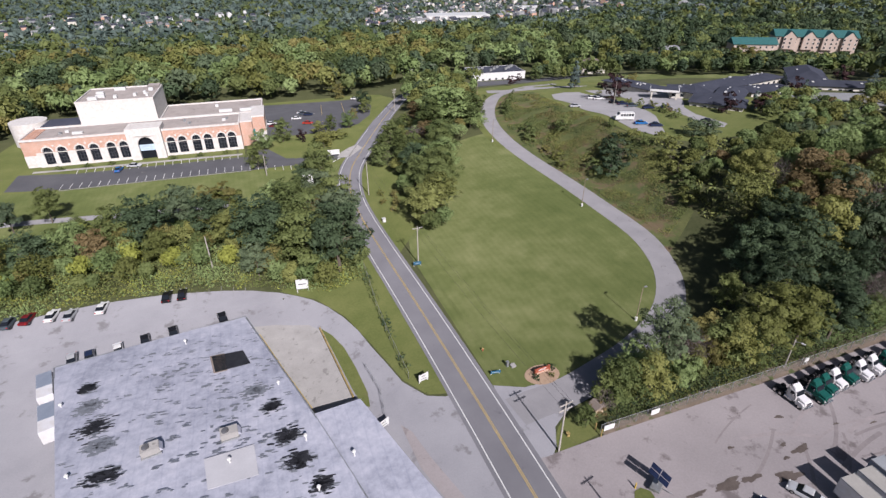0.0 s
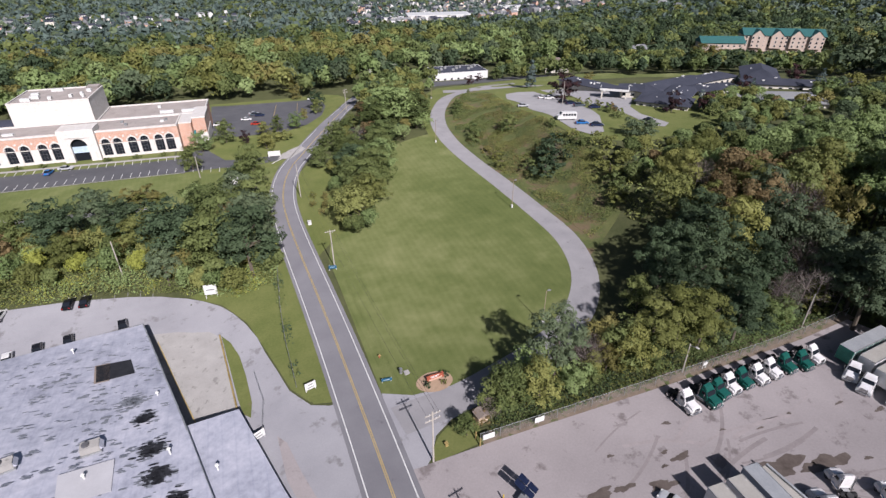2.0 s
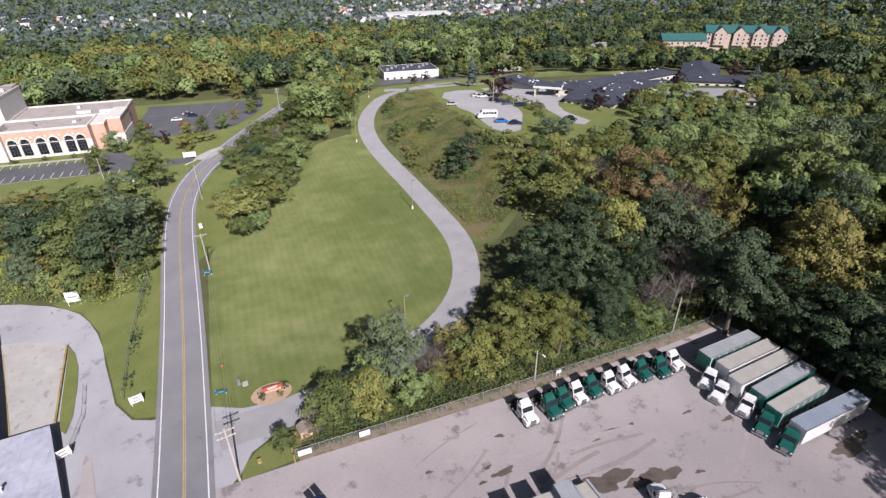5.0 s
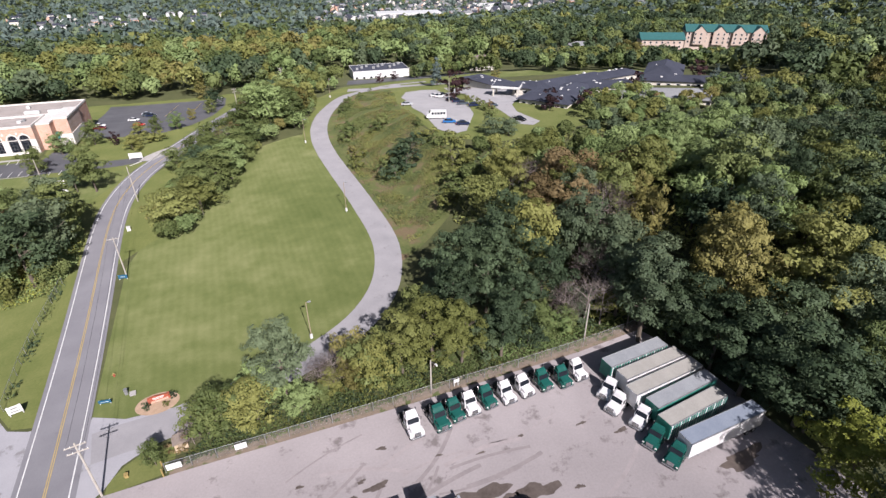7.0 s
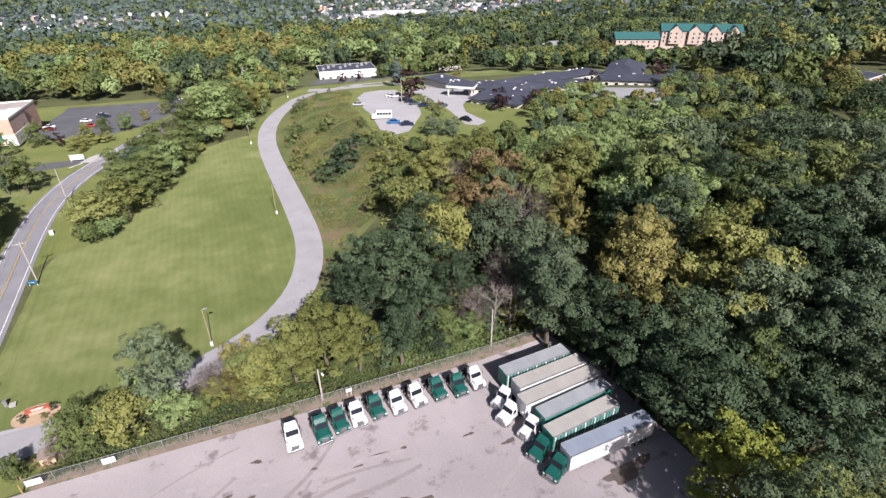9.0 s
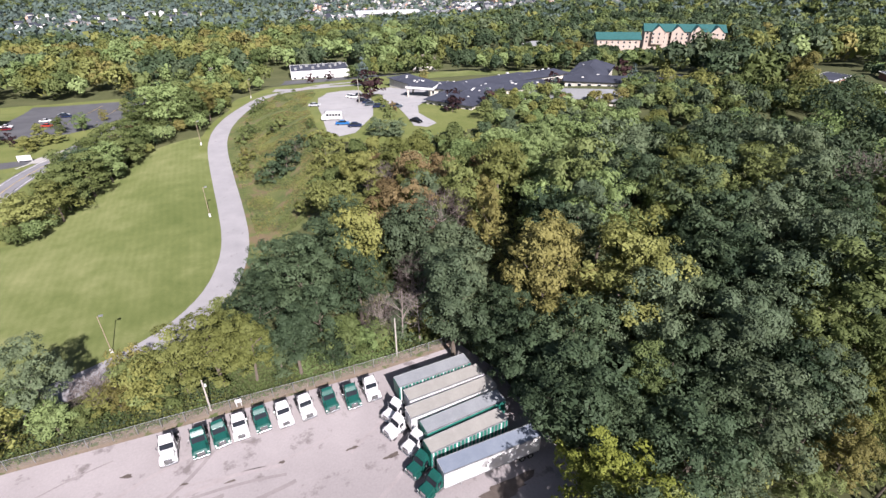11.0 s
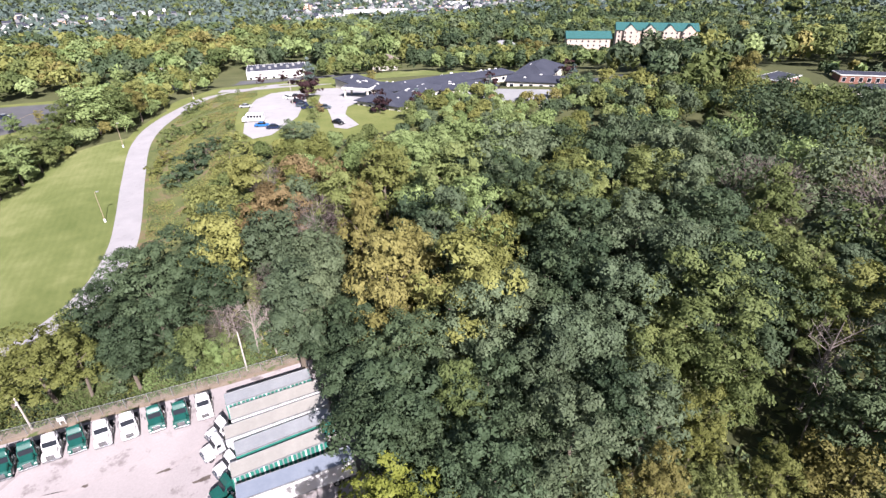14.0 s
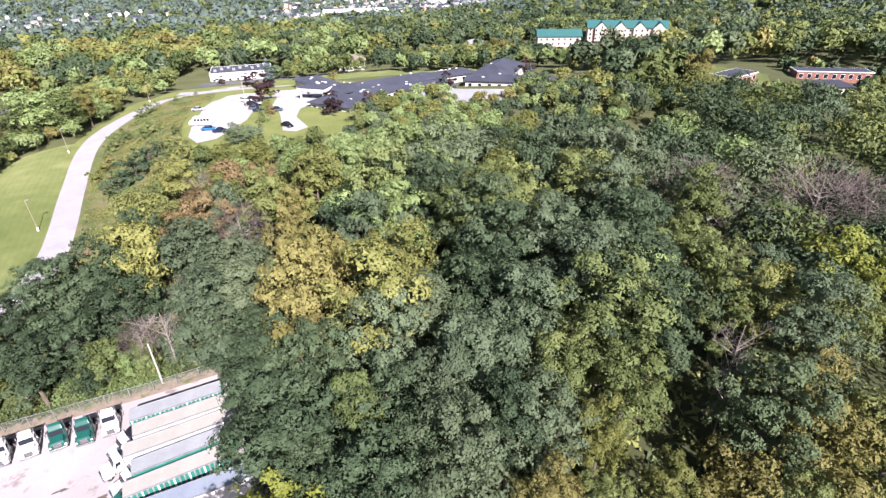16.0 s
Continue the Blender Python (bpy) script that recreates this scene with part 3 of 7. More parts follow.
    def lay(name, pts, material, label):
        bm = bmesh.new()
        lo = [bm.verts.new((x, y, wh_top(x, y) + 0.02)) for x, y in pts]
        hi = [bm.verts.new((x, y, wh_top(x, y) + 0.07)) for x, y in pts]
        bm.faces.new(hi)
        for i in range(len(pts)):
            j = (i + 1) % len(pts)
            bm.faces.new((lo[i], lo[j], hi[j], hi[i]))
        bmesh.ops.recalc_face_normals(bm, faces=bm.faces[:])
        return part(name, bm, material, root, label)

    lay("dark_patch", [(-16.3, 86.0), (-15.5, 80.8), (-9.4, 81.2), (-10.6, 85.9)], M["tar"], "square black repaired patch")
    lay("brown_patch", [(-16.6, 86.2), (-15.8, 80.6), (-13.4, 80.6), (-14.0, 86.2)], M["brown_shingle"], "brown strip of the patch")
    lay("pale_patch", [(-16.8, 60.2), (-16.2, 54.6), (-9.4, 54.7), (-9.7, 60.5)], M["new_membrane"], "square pale new membrane")
    # roof machines and vents
    for x, y, t in ((-24.3, 64.6, 8), (-13.1, 63.6, 4)):
        unit = thing("rooftop_unit", pose(x, y, wh_top(x, y) + 0.02, 0, 0, t), "weathered metal air-conditioning unit on the warehouse roof", "air conditioner", "rooftop units")
        part("curb", box(-1.4, -1.0, 0, 1.4, 1.0, 0.25), M["metal"], unit)
        part("casing", box(-1.3, -0.9, 0.25, 1.3, 0.9, 1.35, 0.05), M["concrete"], unit)
        part("hood", prism([(0.5, 0.5), (1.7, 0.5), (1.2, 1.3), (0.5, 1.3)], -0.8, 0.8), M["membrane"], unit)
        part("fan_housing", tube((-0.5, 0, 1.35), (-0.5, 0, 1.6), 0.55, 0.5, 14), M["wall_grey"], unit)
    for x, y, h in ((-13.2, 58.3, 0.8), (-40.1, 81.7, 0.5), (-35.3, 64.2, 0.5), (-5.0, 73.2, 0.6), (-2.1, 58.5, 1.2), (-1.6, 49.2, 0.8), (-21.1, 92.2, 0.9)):
        vent = thing("roof_vent", pose(x, y, wh_top(x, y) + 0.02), "small white vent pipe on the warehouse roof", "vent", "roof vents")
        part("pipe", tube((0, 0, 0), (0, 0, h), 0.14, sides=10), M["white"], vent)
        part("cowl", tube((0, 0, h), (0, 0, h + 0.25), 0.32, 0.18, 10), M["white"], vent)
    vent = thing("roof_vent", pose(4.3, 53.8, 1.62), "small white vent pipe on the annex roof", "vent", "roof vents")
    part("pipe", tube((0, 0, 0), (0, 0, 1.0), 0.14, sides=10), M["white"], vent)
    part("cowl", tube((0, 0, 1.0), (0, 0, 1.25), 0.32, 0.18, 10), M["white"], vent)


build_warehouse()
drape("loading_bay", [(-9.4, 98.2), (-0.2, 65.2), (7.2, 66.2), (6.6, 70), (4.4, 90.5), (2.5, 93.5), (-4, 97)], M["concrete"], 0.14, 2.5, "pale concrete loading bay beside the warehouse")
drape("lot_verge", [(-2.0, 109.6), (5.3, 102.0), (10.3, 91.4), (13.3, 80), (16.3, 68), (19.2, 63.3), (16, 88), (16, 100), (17, 118), (10, 113), (2, 110)], M["verge"], 0.03, 2.5, "grass verge beside the warehouse drive")
drape("bay_grass", [(4.9, 90.4), (6.6, 87.0), (8.1, 81.9), (9.0, 75.5), (9.6, 68), (9.2, 64.5), (8.0, 66.0), (7.3, 70)], M["verge"], 0.16, 2.0, "grass wedge between loading bay and drive")


def wall_run(name, a, b, h, thick, material, label, category, up=0.0):
    root = thing(name, Matrix(), label, category)
    za, zb = ground_z(*a), ground_z(*b)
    pa, pb = Vector((*a, za + up)), Vector((*b, zb + up))
    d = pb - pa
    bm = bmesh.new()
    n = Vector((-d.y, d.x, 0)).normalized() * thick / 2
    vs = [bm.verts.new(p) for p in (pa - n - Vector((0, 0, 0.5)), pb - n - Vector((0, 0, 0.5)), pb + n - Vector((0, 0, 0.5)), pa + n - Vector((0, 0, 0.5)),
                                    pa - n + Vector((0, 0, h)), pb - n + Vector((0, 0, h)), pb + n + Vector((0, 0, h)), pa + n + Vector((0, 0, h)))]
    for f in ((3, 2, 1, 0), (4, 5, 6, 7), (0, 1, 5, 4), (1, 2, 6, 5), (2, 3, 7, 6), (3, 0, 4, 7)):
        bm.faces.new([vs[i] for i in f])
    part("wall_body", bm, material, root)
    return root


drape("annex_dirt", [(12.9, 58.5), (14.2, 56.5), (15.6, 50), (17.6, 43), (19.0, 37), (17.2, 36.4), (15.4, 42), (13.4, 49.5)], M["yard"], 0.06, 1.5, "brown dirt washed out beside the annex")
wall_run("bay_wall", (4.6, 90.6), (7.0, 68.2), 0.55, 0.3, M["yellow"], "low yellow-painted concrete wall along the loading bay", "wall")
strip("bay_line", [Vector((-7.6, 95.0)), Vector((-3.6, 81)), Vector((0.6, 67))], 0.09, -0.09, M["yellow_line"], 0.17, "faded ochre line along the warehouse wall")


# -- church
def arch_outline(cx, z0, z1, w, n=10):
    r = w / 2
    top = z1 - r
    pts = [(cx - r, z0), (cx + r, z0), (cx + r, top)]
    return pts + [(cx + r * math.cos(a), top + r * math.sin(a)) for a in [math.pi * i / n for i in range(1, n)]] + [(cx - r, top)]


def arched_wall(name, x0, x1, z0, z1, openings, thick, mats, parent, line, label=""):
    """A wall in x and z with arched openings cut through; below the line it takes the second material."""
    verts, faces = sheet([(x0, z0), (x1, z0), (x1, z1), (x0, z1)], 0, openings, line)
    bm = bmesh.new()
    front = [bm.verts.new((v.x, 0, v.y)) for v in verts]
    back = [bm.verts.new((v.x, thick, v.y)) for v in verts]
    count = {}
    for f in faces:
        low = sum(verts[i].y for i in f) / len(f) < (line or -1)
        bm.faces.new([front[i] for i in f]).material_index = int(low)
        bm.faces.new([back[i] for i in f[::-1]]).material_index = int(low)
        for i in range(len(f)):
            a, b = f[i], f[(i + 1) % len(f)]
            count[(min(a, b), max(a, b))] = count.get((min(a, b), max(a, b)), 0) + 1
    for (a, b), k in count.items():
        if k == 1:
            bm.faces.new((front[a], front[b], back[b], back[a])).material_index = int((verts[a].y + verts[b].y) / 2 < (line or -1))
    bmesh.ops.recalc_face_normals(bm, faces=bm.faces[:])
    return part(name, bm, mats, parent, label)


def arch_band(cx, z1, w, wide, y0, y1, n=12):
    """A half-ring round the head of an arch."""
    r, top = w / 2, z1 - w / 2
    bm = bmesh.new()
    loop = [(cx + (r + wide) * math.cos(math.pi * i / n), top + (r + wide) * math.sin(math.pi * i / n)) for i in range(n + 1)]
    loop += [(cx + r * math.cos(math.pi * i / n), top + r * math.sin(math.pi * i / n)) for i in range(n, -1, -1)]
    a = [bm.verts.new((x, y0, z)) for x, z in loop]
    b = [bm.verts.new((x, y1, z)) for x, z in loop]
    k = n + 1
    for i in range(n):
        for f in ((a[i], a[i + 1], a[2 * k - 2 - i], a[2 * k - 1 - i]),):
            bm.faces.new(f)
    for i in range(len(loop)):
        j = (i + 1) % len(loop)
        bm.faces.new((a[i], a[j], b[j], b[i]))
    bmesh.ops.recalc_face_normals(bm, faces=bm.faces[:])
    return bm


def arched_window(root, cx, z0, z1, w, y):
    frame_part = part("window", arch_band(cx, z1, w - 0.02, -0.14, y, y + 0.12), M["white"], root, "tall arched window with dark glass")
    bm = bmesh.new()
    pane = arch_outline(cx, z0, z1, w - 0.04)
    bm.faces.new([bm.verts.new((x, y + 0.1, z)) for x, z in pane])
    part("pane", bm, M["glass"], frame_part, "dark glass pane")
    bm = bmesh.new()
    for x in (cx - w / 6, cx + w / 6):
        add_box(bm, x - 0.04, y + 0.02, z0, x + 0.04, y + 0.09, z1 - 0.25)
    for k in range(1, 5):
        zz = z0 + (z1 - z0 - w / 2) * k / 4
        add_box(bm, cx - w / 2 + 0.02, y + 0.03, zz - 0.035, cx + w / 2 - 0.02, y + 0.08, zz + 0.035)
    part("window_grille", bm, M["wall_grey"], frame_part)


def build_church():
    root = thing("church", pose(-75.5, 211.0, 1.6, 0, 0, -4.0), "large brick and white stucco church with arched windows", "church")
    H = 10.4
    xs = [6.6, 11.0, 16.6, 21.0, 26.4, 30.4], [46.0, 49.8, 54.6, 58.6, 63.4, 67.0]
    w, z0, z1 = 2.9, 1.3, 7.4
    for k, (a, b, group) in enumerate(((3.0, 32.4, xs[0]), (43.8, 70.4, xs[1]))):
        arched_wall("facade", a, b, 0, H, [arch_outline(x, z0, z1, w) for x in group], 0.5, [M["brick"], M["stucco"]], root, 5.5, "brick facade over a white stucco base")
        for x in group:
            arched_window(root, x, z0, z1, w, 0.25)
            part("arch_trim", arch_band(x, z1, w, 0.42, -0.10, 0.05), M["stucco"], root)
            part("keystone", box(x - 0.25, -0.16, z1 - 0.05, x + 0.25, 0.02, z1 + 0.75, 0.03), M["stucco"], root)
        part("cornice", box(a, -0.22, H - 0.55, b, 0.1, H + 0.05), M["stucco"], root, "white cornice")
        part("string_course", box(a, -0.08, 5.45, b, 0.02, 5.7), M["stucco"], root)
        for x in [(p + q) / 2 for p, q in zip(group, group[1:])]:
            part("medallion", tube((x, -0.12, 7.9), (x, 0.02, 7.9), 0.35, sides=10), M["stucco"], root)
    # left end set forward, right end stepping back
    part("end_bay", box(-1.0, 0.8, 0, 3.0, 15, H - 0.4), [M["brick"]], root, "brick end bay")
    part("end_base", box(-1.1, 0.7, 0, 3.02, 15, 4.6), M["stucco"], root)
    part("body", box(3.0, 0.5, 0, 70.4, 15.5, H - 0.7), M["brick"], root)
    part("flat_roof", box(-0.8, 0.9, H - 0.69, 70.2, 15.6, H - 0.6), M["gravel_roof"], root, "brown gravel flat roof")
    parapet("coping", [(-1.0, 0.45), (70.4, 0.45), (70.4, 15.6), (-1.0, 15.6)], H - 0.7, H + 0.02, 0.45, M["stucco"], root, "white parapet coping")
    part("stair_bay", box(70.4, 4.0, 0, 74.6, 16, H - 1.0), M["brick"], root, "stepped-back brick bay")
    part("stair_coping", box(70.3, 3.9, H - 1.0, 74.8, 16.1, H - 0.5), M["stucco"], root)
    part("side_bay", box(74.6, 8.5, 0, 79.2, 24, H - 0.6), M["brick"], root, "brick side bay")
    part("side_base", box(74.5, 8.4, 0, 79.4, 24.1, 4.2), M["stucco"], root)
    part("side_coping", box(74.5, 8.4, H - 0.6, 79.4, 24.1, H), M["stucco"], root)
    part("awning", prism([(75.2, 3.0), (75.2, 5.4), (74.8, 5.4), (73.0, 3.0)], 7.3, 8.8), M["teal_cloth"], root, "teal cloth door awning")
    # entrance
    ent = arched_wall("entrance_block", 32.4, 43.8, 0, 11.8, [arch_outline(38.1, 0.02, 8.6, 5.2, 14)], 1.2, [M["stucco"], M["stucco"]], root, None, "white stucco entrance block with a large arch")
    ent.location = (0, -1.8, 0)
    part("entrance_side", box(32.4, -0.62, 0, 33.6, 6, 11.8), M["stucco"], root)
    part("entrance_side", box(42.6, -0.62, 0, 43.8, 6, 11.8), M["stucco"], root)
    part("entrance_roof", box(32.5, -0.6, 11.3, 43.7, 6, 11.75), M["stucco"], root)
    part("entrance_gable", prism([(34.4, 8.9), (41.8, 8.9), (41.8, 9.3), (38.6, 9.3), (38.1, 8.75), (37.6, 9.3), (34.4, 9.3)], -2.0, -1.8), M["stucco"], root)
    part("entrance_glass", box(35.4, -0.35, 0, 40.8, -0.25, 8.6), M["glass"], root, "dark entrance glazing")
    part("entrance_banner", box(35.6, -0.75, 3.4, 40.6, -0.5, 5.6), paint("pale_blue_panel", (0.55, 0.68, 0.80), 0.5), root, "pale blue and white canopy band")
    part("walkway", box(36.6, -8.0, 0.0, 39.6, -1.8, 0.24), M["concrete"], root)
    # tall block behind
    part("tall_block", box(14.5, 15.7, 0, 40.6, 38, 18.0), M["stucco"], root, "tall white windowless block")
    part("tall_roof", box(14.9, 16.1, 18.0, 40.2, 37.6, 18.08), M["gravel_roof"], root)
    parapet("tall_coping", [(14.4, 15.6), (40.7, 15.6), (40.7, 38.1), (14.4, 38.1)], 17.9, 18.5, 0.4, M["stucco"], root)
    part("tower_step", box(36, 33, 18.08, 40.2, 37.6, 19.2), M["gravel_roof"], root)
    for x, y, l in ((18, 18.5, 3.2), (20, 22, 3.0), (19, 27, 2.6), (24, 33, 4.0), (26.5, 19.5, 1.2), (33, 21, 1.1), (36, 24, 0.9), (37, 29, 1.6), (37.5, 20, 0.8)):
        part("roof_machine", box(x, y, 18.08, x + l, y + 1.5, 19.2, 0.06), M["white"], root)
    # right wing
    part("wing", box(40.8, 17.5, 0, 78.6, 38, 9.4), M["brick"], root)
    part("wing_roof", box(41.0, 17.7, 9.4, 78.4, 37.8, 9.5), M["gravel_roof"], root)
    parapet("wing_coping", [(40.75, 17.4), (78.7, 17.4), (78.7, 38.1), (40.75, 38.1)], 9.3, 10.0, 0.4, M["stucco"], root)
    for x, y, l in ((62, 21, 5), (70, 20.4, 5.5), (60, 30, 1.2), (52, 6, 1.0), (64, 7, 1.3), (65.2, 8.6, 0.9), (14, 5, 3.4), (11, 8, 1.2), (9.5, 6, 1.0), (50, 10, 0.9)):
        part("roof_machine", box(x, y, 9.5 if y < 16 else 9.5, x + l, y + 1.3, 10.5, 0.05), M["white"] if l > 1.1 else M["metal"], root)
    # left rear: low dark roof and a round white store
    part("rear_block", box(-2.0, 15.7, 0, 14.4, 34, 8.6), M["stucco"], root)
    part("rear_roof", box(-1.8, 15.9, 8.6, 14.3, 33.8, 8.7), M["slate"], root)
    part("round_store", tube((-9, 33, 0), (-9, 33, 9.0), 6.4, sides=32), M["stucco"], root, "round white store")
    # bushes are things of their own; kerb walk along the front
    part("front_walk", box(0, -5.2, 0, 70, -3.4, 0.16), M["concrete"], root, "concrete walk along the front")


build_church()


def hip_house(name, x, y, lx, ly, turn, wall_h, roof_h, wall_mat, roof_mat, label, category, over=0.7, windows=0, base=None, gable=False):
    """A house with a hipped (or gabled) roof over plain walls, its windows set in frames along the two long sides."""
    z = ground_z(x, y) if base is None else base
    root = thing(name, pose(x, y, z, 0, 0, turn), label, category)
    part("wall", box(-lx / 2, -ly / 2, -1.5, lx / 2, ly / 2, wall_h), wall_mat, root)
    bm = bmesh.new()
    a, b = lx / 2 + over, ly / 2 + over
    ridge = max(0.2, a - b) if not gable else a
    v = [bm.verts.new(p) for p in ((-a, -b, wall_h), (a, -b, wall_h), (a, b, wall_h), (-a, b, wall_h), (-ridge, 0, wall_h + roof_h), (ridge, 0, wall_h + roof_h))]
    u = [bm.verts.new((p.co.x, p.co.y, wall_h - 0.25)) for p in v[:4]]
    for f in ((v[0], v[1], v[5], v[4]), (v[2], v[3], v[4], v[5]), (v[1], v[2], v[5]), (v[3], v[0], v[4]), (u[3], u[2], u[1], u[0]),
              (u[0], u[1], v[1], v[0]), (u[1], u[2], v[2], v[1]), (u[2], u[3], v[3], v[2]), (u[3], u[0], v[0], v[3])):
        bm.faces.new(f)
    part("roof", bm, roof_mat, root)
    for side in (-1, 1):
        for i in range(windows):
            cx = -lx / 2 + lx * (i + 0.5) / windows
            yy = side * (ly / 2 + 0.03)
            win = part("window", box(cx - 0.85, yy - 0.05, 0.85, cx + 0.85, yy + 0.05, 2.35), M["white"], root)
            part("pane", box(cx - 0.72, yy - 0.07, 0.98, cx + 0.72, yy + 0.07, 2.22), M["glass"], win)
    return root


def roof_vents(root, rows):
    for x, y, z, s in rows:
        part("vent", box(x - s, y - s * 0.7, z, x + s, y + s * 0.7, z + s * 1.5, 0.04), M["white"], root, "white roof vent")


# -- care home: linked low wings under dark hipped roofs
def build_care_home():
    rng = random.Random(8)
    word = "low care home wing with cream walls and dark roof"
    for x, y, lx, ly, t, wh, rh, w in ((177, 211, 11, 26, 16, 3.4, 1.5, 4), (182.5, 180, 17, 11, -38, 3.4, 1.7, 5), (175, 157, 19, 13, -52, 3.4, 2.6, 5), (190, 165, 20, 10, 35, 3.4, 1.7, 6),
                                       (210, 166, 22, 10, -6, 3.4, 1.7, 6), (200, 182, 46, 12, 10, 3.4, 1.8, 10), (228, 186, 26, 10, 10, 3.4, 1.5, 6), (251, 179, 30, 15, 44, 4.2, 3.6, 7), (246, 160, 36, 10, -34, 3.4, 1.7, 9), (277, 147, 22, 10, -34, 3.4, 1.5, 6)):
        root = hip_house("care_home", x, y, lx, ly, t, wh, rh, M["cream"], M["slate"], word, "building", 0.9, w, base=min(ground_z(x, y), 11.6))
        tagged(root, group="care home wings")
        roof_vents(root, [(rng.uniform(-lx * 0.35, lx * 0.35), rng.choice((-1, 1)) * ly * rng.uniform(0.1, 0.28), wh + rh * 0.35, rng.uniform(0.25, 0.6)) for i in range(7)])
    root = hip_house("care_hall", 222, 142, 26, 17, -28, 3.2, 2.2, M["cream"], M["grey_shingle"], "care home hall under a grey shingle roof", "building", 1.2, 5, base=11.8)
    # entrance canopy on posts
    root = thing("entrance_canopy", at(170.0, 181.8, -40, 0.05), "flat white entrance canopy on square posts", "canopy")
    part("canopy_roof", box(-6, -3.5, 3.4, 6, 3.5, 4.3, 0.05), M["white"], root)
    part("canopy_top", box(-5.6, -3.1, 4.3, 5.6, 3.1, 4.5), M["slate"], root)
    for x in (-5, 5):
        for y in (-2.8, 2.8):
            part("post", box(x - 0.3, y - 0.3, 0, x + 0.3, y + 0.3, 3.4), M["cream"], root)
    # gazebo by the lawn
    root = thing("gazebo", at(203, 150), "small cream gazebo with a grey roof", "gazebo")
    for i in range(6):
        a = math.pi * i / 3
        part("post", tube((3 * math.cos(a), 3 * math.sin(a), 0), (3 * math.cos(a), 3 * math.sin(a), 2.6), 0.12), M["white"], root)
    part("roof", tube((0, 0, 2.6), (0, 0, 4.4), 3.9, 0.1, 6), M["grey_shingle"], root)


build_care_home()


# -- white flat-roofed building
def build_white_building():
    root = thing("white_building", pose(150, 309, -4.6, 0, 0, -6.0), "long white flat-roofed building with dark roof", "building")
    part("wall", box(-17, -9, -1.5, 17, 11, 5.6), M["white"], root)
    part("roof", box(-16.7, -8.7, 5.6, 16.7, 10.7, 5.75), M["slate"], root)
    parapet("coping", [(-17.1, -9.1), (17.1, -9.1), (17.1, 11.1), (-17.1, 11.1)], 5.4, 5.85, 0.3, M["white"], root)
    part("porch", box(6, -11.5, 0, 13, -9, 3.8), M["white"], root)
    for i in range(7):
        x = -15 + i * 4.3
        win = part("window", box(x - 0.7, -9.1, 1.5, x + 0.7, -8.95, 2.5), M["wall_grey"], root)
        part("pane", box(x - 0.6, -9.14, 1.6, x + 0.6, -8.93, 2.4), M["glass"], win)
    for i in range(9):
        x, y = -14 + i * 3.4, -4 + (i * 37 % 11)
        part("roof_machine", box(x - 0.8, y - 0.7, 5.75, x + 0.8, y + 0.7, 7.1, 0.05), M["metal"], root)


build_white_building()
hip_house("house", 214, 297, 15, 11, -20, 5.4, 3.6, M["cream"], M["brown_shingle"], "two-storey cream house with brown hipped roof", "house", 0.7, 3)
hip_house("house", 322, 345, 16, 10, -10, 4.0, 2.6, M["white"], M["grey_shingle"], "white house under a grey roof", "house", 0.6, 3)


# -- teal-roofed apartments
M["pink_stucco"] = surface("pale_pink_stucco", (0.50, 0.40, 0.33), (0.62, 0.51, 0.43), 0.1, 2.0)


